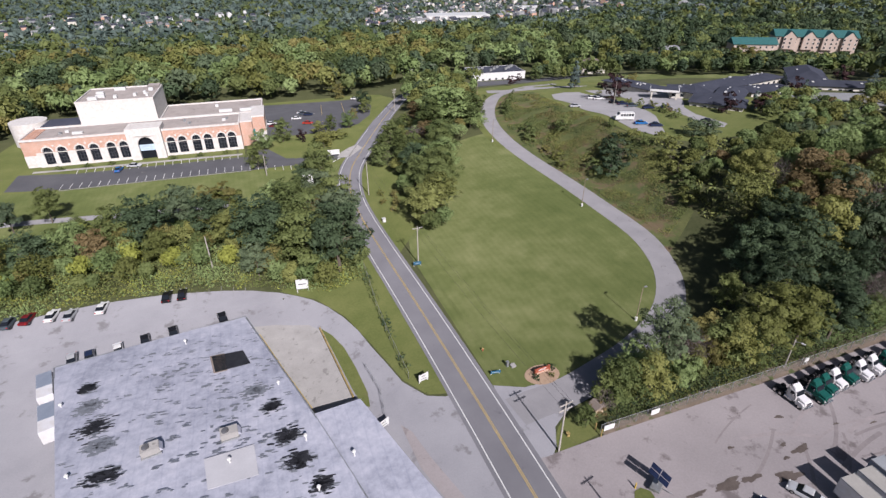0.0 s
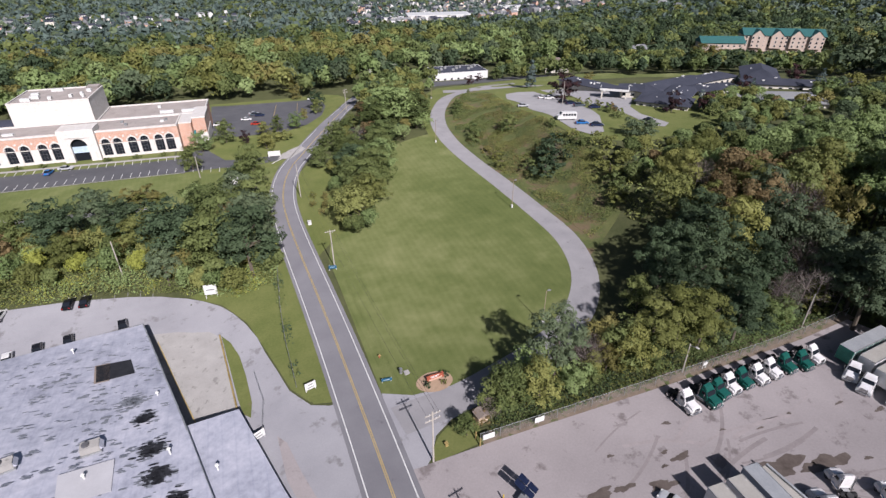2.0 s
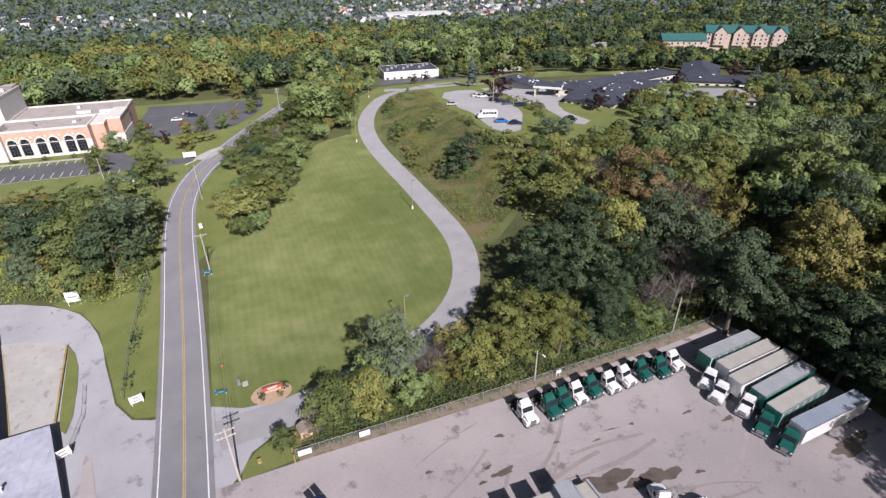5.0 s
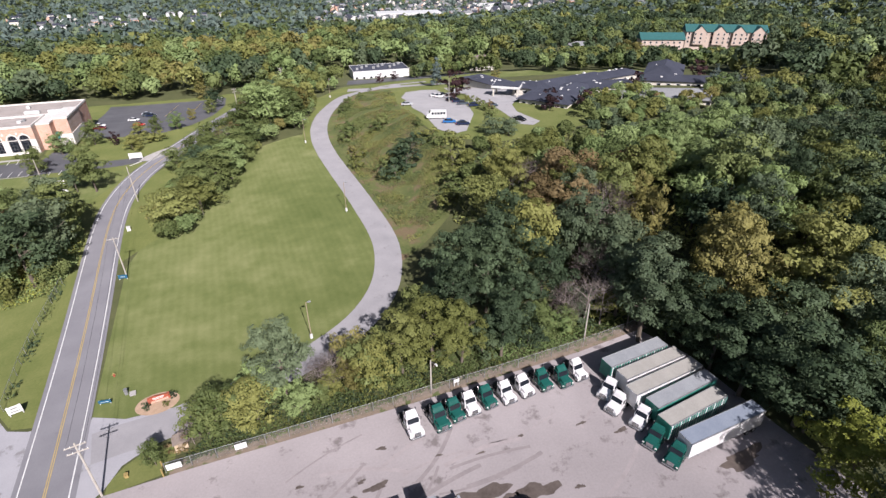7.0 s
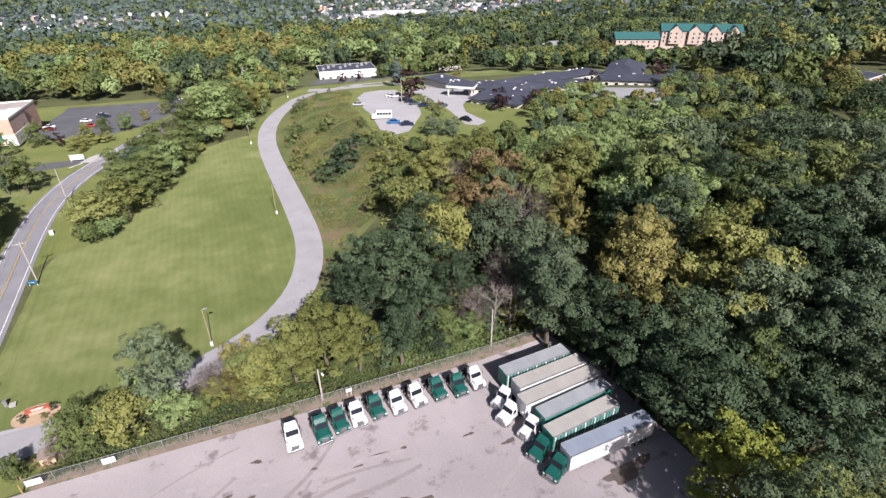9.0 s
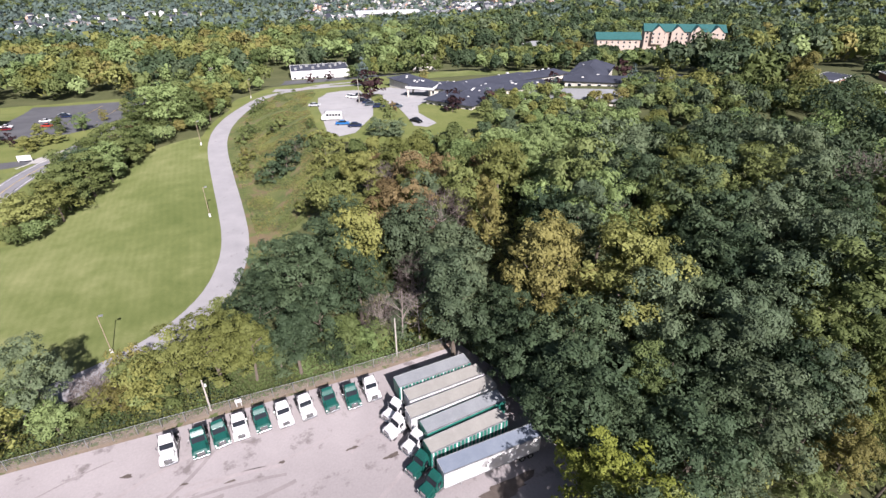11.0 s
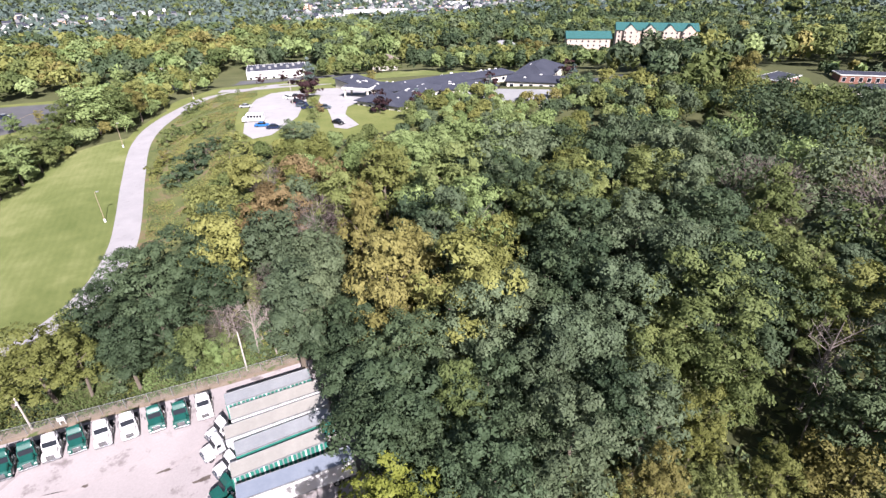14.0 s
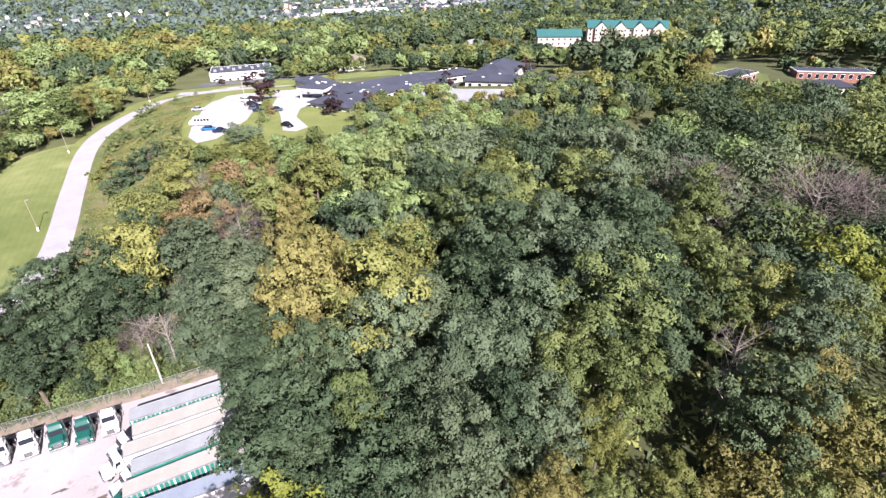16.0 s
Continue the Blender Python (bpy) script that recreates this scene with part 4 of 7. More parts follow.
def build_teal():
    root = thing("apartment_building", pose(443, 320, -5.0, 0, 0, -33), "three-storey tan apartment building with teal metal roof", "apartment building")
    part("wall", box(-30, -8, -6, 30, 8, 9.6), M["pink_stucco"], root)
    part("roof", prism([(-9, 9.4), (0, 14.2), (9, 9.4)], -31, 31), M["teal_roof"], root).rotation_euler = (0, 0, radians(-90))
    for i in range(4):
        x = -20 + i * 14.5
        bay = part("gable_bay", prism([(x - 4.6, 0), (x + 4.6, 0), (x + 4.6, 9.4), (x, 13.6), (x - 4.6, 9.4)], -10.2, -8.0), M["pink_stucco"], root, "pale pink gabled bay")
        cap = bmesh.new()
        for sgn in (-1, 1):
            vs = [cap.verts.new(p) for p in ((x + sgn * 5.2, -10.6, 9.2), (x, -10.6, 14.0), (x, -1.0, 14.0), (x + sgn * 5.2, -6.0, 9.2))]
            cap.faces.new(vs)
            us = [cap.verts.new((v.co.x, v.co.y, v.co.z - 0.25)) for v in vs]
            cap.faces.new(us[::-1])
            for k in range(4):
                cap.faces.new((vs[k], us[k], us[(k + 1) % 4], vs[(k + 1) % 4]))
        part("gable_roof", cap, M["teal_roof"], bay)
    for i in range(14):
        for k in range(3):
            x = -28 + i * 4.3
            yy = -10.25 if any(abs(x - (-20 + j * 14.5)) < 4.4 for j in range(4)) else -8.05
            win = part("window", box(x - 0.75, yy - 0.05, 1 + k * 3.0, x + 0.75, yy + 0.1, 2.6 + k * 3.0), M["white"], root)
            part("pane", box(x - 0.62, yy - 0.08, 1.1 + k * 3.0, x + 0.62, yy + 0.1, 2.5 + k * 3.0), M["glass"], win)
    low = thing("apartment_wing", pose(382, 324, -5.0, 0, 0, -26), "two-storey tan apartment wing with teal roof", "apartment building")
    part("wall", box(-16, -7, -6, 16, 7, 7.0), M["pink_stucco"], low)
    part("roof", prism([(-8, 6.8), (0, 11.2), (8, 6.8)], -17, 17), M["teal_roof"], low).rotation_euler = (0, 0, radians(-90))
    for i in range(7):
        for k in range(2):
            x = -13.5 + i * 4.4
            win = part("window", box(x - 0.75, -7.1, 1 + k * 3.0, x + 0.75, -6.95, 2.6 + k * 3.0), M["white"], low)
            part("pane", box(x - 0.62, -7.14, 1.1 + k * 3.0, x + 0.62, -6.94, 2.5 + k * 3.0), M["glass"], low).parent = win


build_teal()


# -- brick school-like buildings to the east
M["red_brick"] = surface("far_red_brick", (0.24, 0.105, 0.075), (0.36, 0.175, 0.130), 0.4, 4.0)


def build_brick(x, y, lx, ly, t, n):
    root = thing("brick_building", pose(x, y, ground_z(x, y), 0, 0, t), "long low brick building with white flat roof edge", "building", "low brick buildings")
    part("wall", box(-lx / 2, -ly / 2, -2, lx / 2, ly / 2, 3.6), M["red_brick"], root)
    part("roof", box(-lx / 2 - 0.5, -ly / 2 - 0.5, 3.6, lx / 2 + 0.5, ly / 2 + 0.5, 3.95), M["white"], root, "flat roof with white edge")
    part("roof_deck", box(-lx / 2, -ly / 2, 3.95, lx / 2, ly / 2, 4.02), M["slate"], root)
    for i in range(n):
        cx = -lx / 2 + lx * (i + 0.5) / n
        win = part("window", box(cx - 0.8, -ly / 2 - 0.06, 0.9, cx + 0.8, -ly / 2 + 0.06, 2.9), M["white"], root)
        part("pane", box(cx - 0.7, -ly / 2 - 0.1, 1.05, cx + 0.7, -ly / 2 + 0.08, 2.75), M["glass"], win)


build_brick(331, 124, 17, 9, 12, 5)
build_brick(379, 116, 29, 8, -34, 9)
hip_house("house", 357, 102, 15, 8, -28, 3.2, 1.8, M["cream"], M["slate"], "low house with a dark roof below the brick buildings", "house", 0.8, 4)
drape("brick_house_lot", [(340, 108), (350, 98), (358, 94), (372, 96), (366, 106), (350, 112)], M["lot"], 0.2, 4.0, "worn lot round the low house")
drape("school_lawn", [(322, 132), (330, 152), (352, 150), (356, 128), (344, 116)], M["lawn"], 0.15, 4.0, "mown lawn by the brick buildings")
strip("school_path", [Vector((318, 136)), Vector((330, 139)), Vector((340, 137)), Vector((346, 130))], 1.2, -1.2, M["concrete"], 0.2, "pale concrete path across the lawn")

# ---- vehicles ----
M["rubber"] = paint("tyre_rubber", (0.018, 0.018, 0.019), 0.85)
M["chrome"] = paint("chrome", (0.62, 0.63, 0.65), 0.2, 0.9, 0.1)
M["frame_black"] = paint("dusty_black_steel", (0.035, 0.034, 0.035), 0.6)
M["truck_white"] = paint("white_truck_paint", (0.66, 0.65, 0.66), 0.25, grime=0.08)
M["truck_green"] = paint("dark_green_truck_paint", (0.012, 0.085, 0.070), 0.25, grime=0.12)
M["green_panel"] = paint("green_trailer_panel", (0.03, 0.20, 0.155), 0.4)
M["roof_grey"] = surface("dusty_grey_trailer_roof", (0.24, 0.25, 0.26), (0.36, 0.37, 0.38), 0.4, 4.0, space="object", rough=0.5)
M["roof_tan"] = surface("dusty_tan_trailer_roof", (0.30, 0.285, 0.255), (0.42, 0.395, 0.355), 0.4, 4.0, ((0.6, 0.59, 0.57), 0.8, 0.66), space="object", rough=0.7)
M["roof_blue"] = surface("blue_grey_trailer_roof", (0.19, 0.22, 0.27), (0.28, 0.31, 0.36), 0.4, 4.0, space="object", rough=0.45)
M["lamp_glass"] = paint("headlamp_glass", (0.75, 0.75, 0.72), 0.1)
M["red_lens"] = paint("red_lens", (0.4, 0.02, 0.02), 0.2)


def prism_yz(outline, x0, x1, bevel=0.0, taper=None):
    """An outline in y and z drawn out along x; taper narrows what lies above a height by a share."""
    bm = bmesh.new()
    a = [bm.verts.new((x0, y, z)) for y, z in outline]
    b = [bm.verts.new((x1, y, z)) for y, z in outline]
    bm.faces.new(a)
    bm.faces.new(b[::-1])
    for i in range(len(a)):
        j = (i + 1) % len(a)
        bm.faces.new((b[i], b[j], a[j], a[i]))
    if taper:
        z0, k = taper
        mid = (x0 + x1) / 2
        top = max(z for y, z in outline)
        for v in bm.verts:
            if v.co.z > z0:
                v.co.x = mid + (v.co.x - mid) * (1 - k * (v.co.z - z0) / (top - z0))
    bmesh.ops.recalc_face_normals(bm, faces=bm.faces[:])
    if bevel:
        bmesh.ops.bevel(bm, geom=bm.edges[:], offset=bevel, segments=2, affect="EDGES")
    return bm


def wheel(root, x, y, r, w):
    """A tyre lying across x, with its rim."""
    tyre = part("wheel", tube((x - w / 2, y, r), (x + w / 2, y, r), r, sides=16), M["rubber"], root)
    part("rim", tube((x - w / 2 - 0.01, y, r), (x + w / 2 + 0.01, y, r), r * 0.55, sides=12), M["chrome"], tyre)


def make_tractor(colour, label):
    root = thing("truck_tractor", Matrix(), label, "truck", "parked trucks")
    part("chassis", box(-0.45, -2.7, 0.55, 0.45, 3.4, 0.85), M["frame_black"], root)
    part("hood", prism_yz([(-3.2, 0.75), (-3.28, 1.35), (-3.0, 1.72), (-1.35, 2.0), (-1.35, 0.75)], -1.0, 1.0, 0.06, (1.2, 0.16)), colour, root)
    for s in (-1, 1):
        part("fender", prism_yz([(-3.2, 0.6), (-3.15, 1.2), (-2.8, 1.42), (-1.9, 1.42), (-1.6, 1.1), (-1.55, 0.6)], s * 0.8, s * 1.22, 0.05), colour, root)
        part("headlight", box(s * 1.0 - 0.17, -3.28, 0.95, s * 1.0 + 0.17, -3.12, 1.2, 0.03), M["lamp_glass"], root)
        part("fuel_tank", tube((s * 1.0, -0.9, 0.75), (s * 1.0, 0.7, 0.75), 0.32, sides=12), M["chrome"], root)
        part("exhaust_pipe", tube((s * 1.0, 0.55, 0.9), (s * 1.0, 0.55, 3.5), 0.09, sides=8), M["chrome"], root)
        part("mirror", box(s * 1.42 - 0.06, -1.0, 1.9, s * 1.42 + 0.06, -0.85, 2.5, 0.02), M["chrome"], root)
    part("grille", box(-0.55, -3.34, 0.85, 0.55, -3.22, 1.6, 0.02), M["chrome"], root)
    part("bumper", box(-1.2, -3.5, 0.4, 1.2, -3.25, 0.75, 0.05), M["chrome"], root)
    cab = part("cab", prism_yz([(-1.4, 0.8), (-1.4, 1.95), (-0.95, 2.75), (0.4, 2.8), (0.45, 0.8)], -1.15, 1.15, 0.07, (1.9, 0.10)), colour, root)
    part("windshield", prism_yz([(-1.435, 2.02), (-1.01, 2.72), (-0.96, 2.70), (-1.38, 2.0)], -0.95, 0.95), M["glass"], cab)
    for s in (-1, 1):
        part("side_window", prism_yz([(-1.05, 2.0), (-0.8, 2.6), (-0.1, 2.62), (-0.1, 2.0)], s * 1.10, s * 1.155), M["glass"], cab)
    part("roof_fairing", prism_yz([(-0.9, 2.75), (-0.4, 3.35), (0.3, 3.6), (0.42, 2.78)], -0.95, 0.95, 0.08, (2.8, 0.12)), colour, cab)
    part("deck_plate", box(-0.5, 0.55, 0.86, 0.5, 1.2, 0.9), M["metal"], root)
    part("fifth_wheel", tube((0, 2.0, 0.9), (0, 2.05, 1.05), 0.5, sides=14), M["frame_black"], root)
    wheel(root, -1.03, -2.4, 0.5, 0.3)
    wheel(root, 1.03, -2.4, 0.5, 0.3)
    for y in (1.5, 2.7):
        for s in (-1, 1):
            wheel(root, s * 0.95, y, 0.5, 0.6)
    return root


def box_trailer(x, y, turn, length, side, roof, label, ribs=False, z=None):
    """A box trailer; its nose is at x, y and it runs back along its own +x."""
    root = thing("box_trailer", pose(x, y, (ground_z(x, y) if z is None else z) + 0.05, 0, 0, turn), label, "trailer", "parked trailers")
    part("body", box(0, -1.28, 1.12, length, 1.28, 4.02, 0.04), side, root)
    part("roof", box(0.03, -1.24, 4.0, length - 0.03, 1.24, 4.06), roof, root)
    for s in (-1, 1):
        part("top_rail", box(0, s * 1.25 - 0.05, 3.92, length, s * 1.25 + 0.05, 4.1), M["metal"], root)
        part("bottom_rail", box(0, s * 1.27 - 0.04, 1.05, length, s * 1.27 + 0.04, 1.2), M["metal"], root)
        part("landing_leg", box(2.6, s * 0.9 - 0.07, 0.0, 2.74, s * 0.9 + 0.07, 1.12), M["metal"], root)
        if ribs:
            n = int(length / 0.62)
            for i in range(n):
                part("rib", box(0.2 + i * 0.62, s * 1.3 - 0.05, 1.2, 0.42 + i * 0.62, s * 1.3 + 0.05, 3.9), M["metal"] if i % 3 else M["truck_white"], root)
    part("door_frame", box(length, -1.25, 1.1, length + 0.06, 1.25, 4.0), M["metal"], root)
    for s in (-1, 1):
        part("rear_door", box(length + 0.06, s * 0.62 - 0.6, 1.25, length + 0.11, s * 0.62 + 0.6, 3.85), side, root)
    part("bumper_bar", box(length - 0.1, -1.1, 0.5, length, 1.1, 0.62), M["frame_black"], root)
    part("bogie", box(length - 3.4, -0.5, 0.5, length - 0.6, 0.5, 1.1), M["frame_black"], root)
    for xx in (length - 2.7, length - 1.4):
        for s in (-1, 1):
            tyre = part("wheel", tube((xx, s * 0.95 - 0.3, 0.5), (xx, s * 0.95 + 0.3, 0.5), 0.5, sides=16), M["rubber"], root)
            part("rim", tube((xx, s * 0.95 - 0.31, 0.5), (xx, s * 0.95 + 0.31, 0.5), 0.28, sides=12), M["metal"], tyre)
    return root


WHITE_TRUCK = make_tractor(M["truck_white"], "white day-cab truck tractor parked by the fence")
GREEN_TRUCK = make_tractor(M["truck_green"], "dark green day-cab truck tractor parked by the fence")
row = [(78.0, "w"), (82.2, "g"), (85.0, "g"), (87.9, "w"), (91.0, "g"), (94.4, "w"), (97.8, "w"), (101.5, "g"), (105.1, "g"), (108.4, "w")]
rest = []
for i, (x, c) in enumerate(row):
    rest.append((c, x, 39.3 + 0.1 * i + (0.4, -0.1, 0.3, 0.5, 0.6, 0.2, 0.3, 0.2, -0.5, -0.2)[i], (2, 5, 8, 4, 7, 5, 8, 6, 2, 4)[i]))
for c, fx, fy, turn in (("w", 113.0, 34.6, -64), ("w", 112.4, 31.4, -68), ("w", 114.0, 27.6, -66), ("g", 113.4, 23.8, -66), ("g", 113.9, 20.1, -66)):
    a = radians(turn)
    rest.append((c, fx + 2.0 * math.sin(a), fy - 2.0 * math.cos(a), turn))
used = set()
for c, x, y, turn in rest:
    base = WHITE_TRUCK if c == "w" else GREEN_TRUCK
    if c in used:
        copy_thing(base, at(x, y, turn, 0.05) @ Matrix.Diagonal((0.97, 0.88, 0.95, 1)))
    else:
        base.matrix_basis = at(x, y, turn, 0.05) @ Matrix.Diagonal((0.97, 0.88, 0.95, 1))
        used.add(c)
box_trailer(112.0, 36.4, 4, 12.8, M["green_panel"], M["roof_grey"], "box trailer with green ribbed sides and grey roof", True)
box_trailer(112.6, 33.1, 4.5, 13.2, M["truck_white"], M["roof_tan"], "box trailer with dusty tan roof")
box_trailer(111.7, 29.7, 5, 14.8, M["truck_white"], M["roof_tan"], "long white box trailer with tan roof")
box_trailer(112.9, 26.3, 6, 13.4, M["green_panel"], M["roof_grey"], "box trailer with white and green sides and grey roof")
box_trailer(112.2, 22.9, 6, 12.6, M["green_panel"], M["roof_tan"], "box trailer with green ribbed sides and tan roof", True)
box_trailer(112.7, 19.2, 2, 15.0, M["truck_white"], M["roof_blue"], "white box trailer with blue-grey roof in front of the trees")
# trailers at the near end of the yard
for x, y, side, top, word in ((67.9, 24.0, "truck_white", "roof_tan", "white box trailer at the near end of the yard"), (71.4, 24.0, "truck_white", "roof_tan", "dusty white box trailer at the near end of the yard"),
                              (74.9, 24.6, "roof_blue", "roof_grey", "blue-sided box trailer at the near end of the yard")):
    box_trailer(x, y, -93, 13.5, M[side], M[top], word)
root = thing("flatbed_trailer", at(78.5, 24.9, -87, 0.05), "low pale flatbed trailer with side curbs", "trailer")
part("deck", box(0, -1.25, 1.0, 13, 1.25, 1.25), M["roof_tan"], root)
part("side_beam", box(0, 0.9, 1.25, 13, 1.25, 1.6), M["roof_grey"], root)
part("side_beam", box(0, -1.25, 1.25, 13, -0.9, 1.6), M["roof_grey"], root)
for s in (-1, 1):
    for xx in (10, 11.3):
        part("wheel", tube((xx, s * 0.95 - 0.3, 0.5), (xx, s * 0.95 + 0.3, 0.5), 0.5, sides=14), M["rubber"], root)
    part("landing_leg", box(2.6, s * 0.9 - 0.07, 0.0, 2.74, s * 0.9 + 0.07, 1.0), M["metal"], root)
for x, y, turn, c in ((87.2, 18.6, 158, "w"), (91.5, 14.5, 150, "w"), (81.8, 17.2, 164, "w")):
    copy_thing(WHITE_TRUCK, at(x, y, turn, 0.05) @ Matrix.Diagonal((0.97, 0.88, 0.95, 1)))


def make_car(colour, label, tall=0.0, length=4.6):
    """A car that faces -y."""
    root = thing("car", Matrix(), label, "car", "parked cars")
    l = length / 2
    part("body", prism_yz([(-l, 0.35), (-l - 0.03, 0.62), (-l + 0.25, 0.78), (-l + 1.15, 0.92 + tall * 0.4), (l - 0.9, 0.98 + tall * 0.4), (l - 0.1, 0.92 + tall * 0.4), (l, 0.55), (l - 0.05, 0.35)], -0.9, 0.9, 0.06, (0.7, 0.06)), colour, root)
    cabin = part("cabin", prism_yz([(-l + 1.1, 0.9 + tall * 0.4), (-l + 1.85, 1.42 + tall), (l - 1.45 + tall, 1.45 + tall), (l - 0.6 + tall * 0.9, 0.95 + tall * 0.4)], -0.82, 0.82, 0.04, (0.95, 0.16)), M["glass"], root, "dark car windows")
    part("car_roof", prism_yz([(-l + 1.8, 1.40 + tall), (-l + 1.95, 1.46 + tall), (l - 1.6 + tall, 1.49 + tall), (l - 1.4 + tall, 1.43 + tall)], -0.66, 0.66, 0.02), colour, cabin)
    for s in (-1, 1):
        part("headlight", box(s * 0.65 - 0.18, -l - 0.02, 0.62, s * 0.65 + 0.18, -l + 0.2, 0.76, 0.02), M["lamp_glass"], root)
        part("tail_light", box(s * 0.7 - 0.15, l - 0.1, 0.68, s * 0.7 + 0.15, l + 0.01, 0.86, 0.02), M["red_lens"], root)
        for y in (-l + 0.85, l - 0.85):
            wheel(root, s * 0.82, y, 0.32, 0.2)
    return root


CARS = {}
for key, c, word, tall in (("white", (0.75, 0.75, 0.75), "white parked car with dark windows", 0.0), ("silver", (0.45, 0.46, 0.48), "silver parked car with dark windows", 0.0), ("black", (0.015, 0.015, 0.018), "black parked car with dark windows", 0.12),
                           ("navy", (0.02, 0.03, 0.07), "dark blue parked car with dark windows", 0.1), ("maroon", (0.16, 0.015, 0.02), "dark red parked car with dark windows", 0.0), ("blue", (0.03, 0.16, 0.42), "bright blue parked car with dark windows", 0.05),
                           ("grey", (0.08, 0.10, 0.12), "dark grey parked car with dark windows", 0.15), ("red", (0.45, 0.05, 0.03), "red parked car with dark windows", 0.0)):
    CARS[key] = make_car(paint(f"{key}_car_paint", c, 0.2, 0.0, 0.08), word, tall)
started = set()


def park(key, x, y, turn, up=0.05):
    if key in started:
        return copy_thing(CARS[key], at(x, y, turn, up))
    started.add(key)
    CARS[key].matrix_basis = at(x, y, turn, up)
    return CARS[key]


for key, x, y, t in (("grey", -57.2, 115.0, 170), ("maroon", -53.8, 115.2, 168), ("white", -49.2, 114.8, 170), ("silver", -45.7, 114.0, 170), ("white", -39.6, 114.3, 172), ("black", -26.4, 114.0, 174), ("black", -23.2, 113.8, 176),
                     ("silver", -43.0, 99.2, 10), ("navy", -39.8, 98.9, 12), ("white", -34.8, 99.4, 12), ("black", -29.9, 100.4, 10), ("black", -24.6, 101.2, 10), ("black", -14.8, 102.8, 10), ("silver", 63.2, 25.4, 205), ("navy", 57.0, 25.0, 200),
                     ("blue", -46.5, 197.4, 170), ("silver", -42.0, 199.8, 80), ("red", 23.1, 238.8, 70), ("white", 19.5, 251.8, 80), ("grey", 24, 262, 75), ("silver", 23.5, 266, 75), ("navy", 26, 259, 75), ("white", 7.5, 243.5, 85), ("maroon", 8.5, 238.5, 85), ("white", 55.4, 290, 80),
                     ("silver", 126.2, 183.5, 75), ("white", 143.6, 196.5, 80), ("white", 144.2, 192.8, 80), ("black", 146.5, 195.0, 80), ("black", 145.0, 182.5, 75), ("navy", 146.3, 178.8, 75), ("grey", 145.6, 172.0, 75), ("blue", 129.2, 146.6, 70), ("navy", 132.5, 142.6, 70), ("black", 152.5, 139.5, 30), ("grey", 152, 160, 70), ("navy", 146.5, 163.5, 75)):
    park(key, x, y, t, 0.06)


def minibus(x, y, turn):
    root = thing("minibus", at(x, y, turn, 0.06), "white shuttle minibus with dark side windows", "minibus")
    part("body", prism_yz([(-3.4, 0.4), (-3.4, 2.75), (2.0, 2.85), (2.5, 2.0), (3.5, 1.55), (3.6, 0.4)], -1.15, 1.15, 0.08), M["white"], root)
    for s in (-1, 1):
        for i in range(5):
            part("side_window", box(s * 1.14 - 0.03, -3.0 + i, 1.6, s * 1.14 + 0.03, -2.25 + i, 2.4), M["glass"], root)
        for yy in (-2.2, 2.4):
            wheel(root, s * 1.0, yy, 0.4, 0.25)
    part("windshield", prism_yz([(2.05, 2.75), (2.52, 2.05), (2.58, 2.1), (2.12, 2.8)], -0.95, 0.95), M["glass"], root)


minibus(127.2, 153.5, 72)


def box_truck(x, y, turn):
    root = thing("box_truck", at(x, y, turn, 0.05), "white box truck body with blue-grey roof by the dock", "truck", "docked box trucks")
    part("body", box(-1.25, -3.6, 1.0, 1.25, 3.6, 3.6, 0.04), M["truck_white"], root)
    part("roof", box(-1.2, -0.6, 3.6, 1.2, 3.5, 3.68), M["roof_blue"], root)
    part("roof_front", box(-1.2, -3.5, 3.6, 1.2, -0.62, 3.66), M["truck_white"], root)
    for s in (-1, 1):
        wheel(root, s * 0.95, -2.2, 0.5, 0.5)
        wheel(root, s * 0.95, 2.4, 0.5, 0.3)


box_truck(-44.5, 89.5, 14)
box_truck(-42.2, 80.7, 14)

# ---- poles, signs, fences ----
M["link"] = None


def link_material():
    n = Nodes("chain_link_mesh")
    n.done((0.42, 0.43, 0.42), 0.5, 0.5)
    clear = n.add("ShaderNodeBsdfTransparent")
    both = n.add("ShaderNodeMixShader", Fac=0.14)
    n.link(clear.outputs[0], both.inputs[1])
    n.link(n.bsdf.outputs[0], both.inputs[2])
    n.link(both.outputs[0], n.tree.nodes["Material Output"].inputs["Surface"])
    return n.mat


M["link"] = link_material()
M["sign_red"] = paint("red_orange_sign_panel", (0.40, 0.11, 0.065), 0.6)
M["sign_blue"] = paint("blue_sign_panel", (0.03, 0.13, 0.22), 0.5)
M["solar"] = paint("dark_blue_solar_glass", (0.012, 0.018, 0.045), 0.3)
M["pole_wood"] = surface("grey_utility_pole_wood", (0.25, 0.225, 0.195), (0.43, 0.395, 0.35), 0.5, 6.0, space="object", rough=0.9)


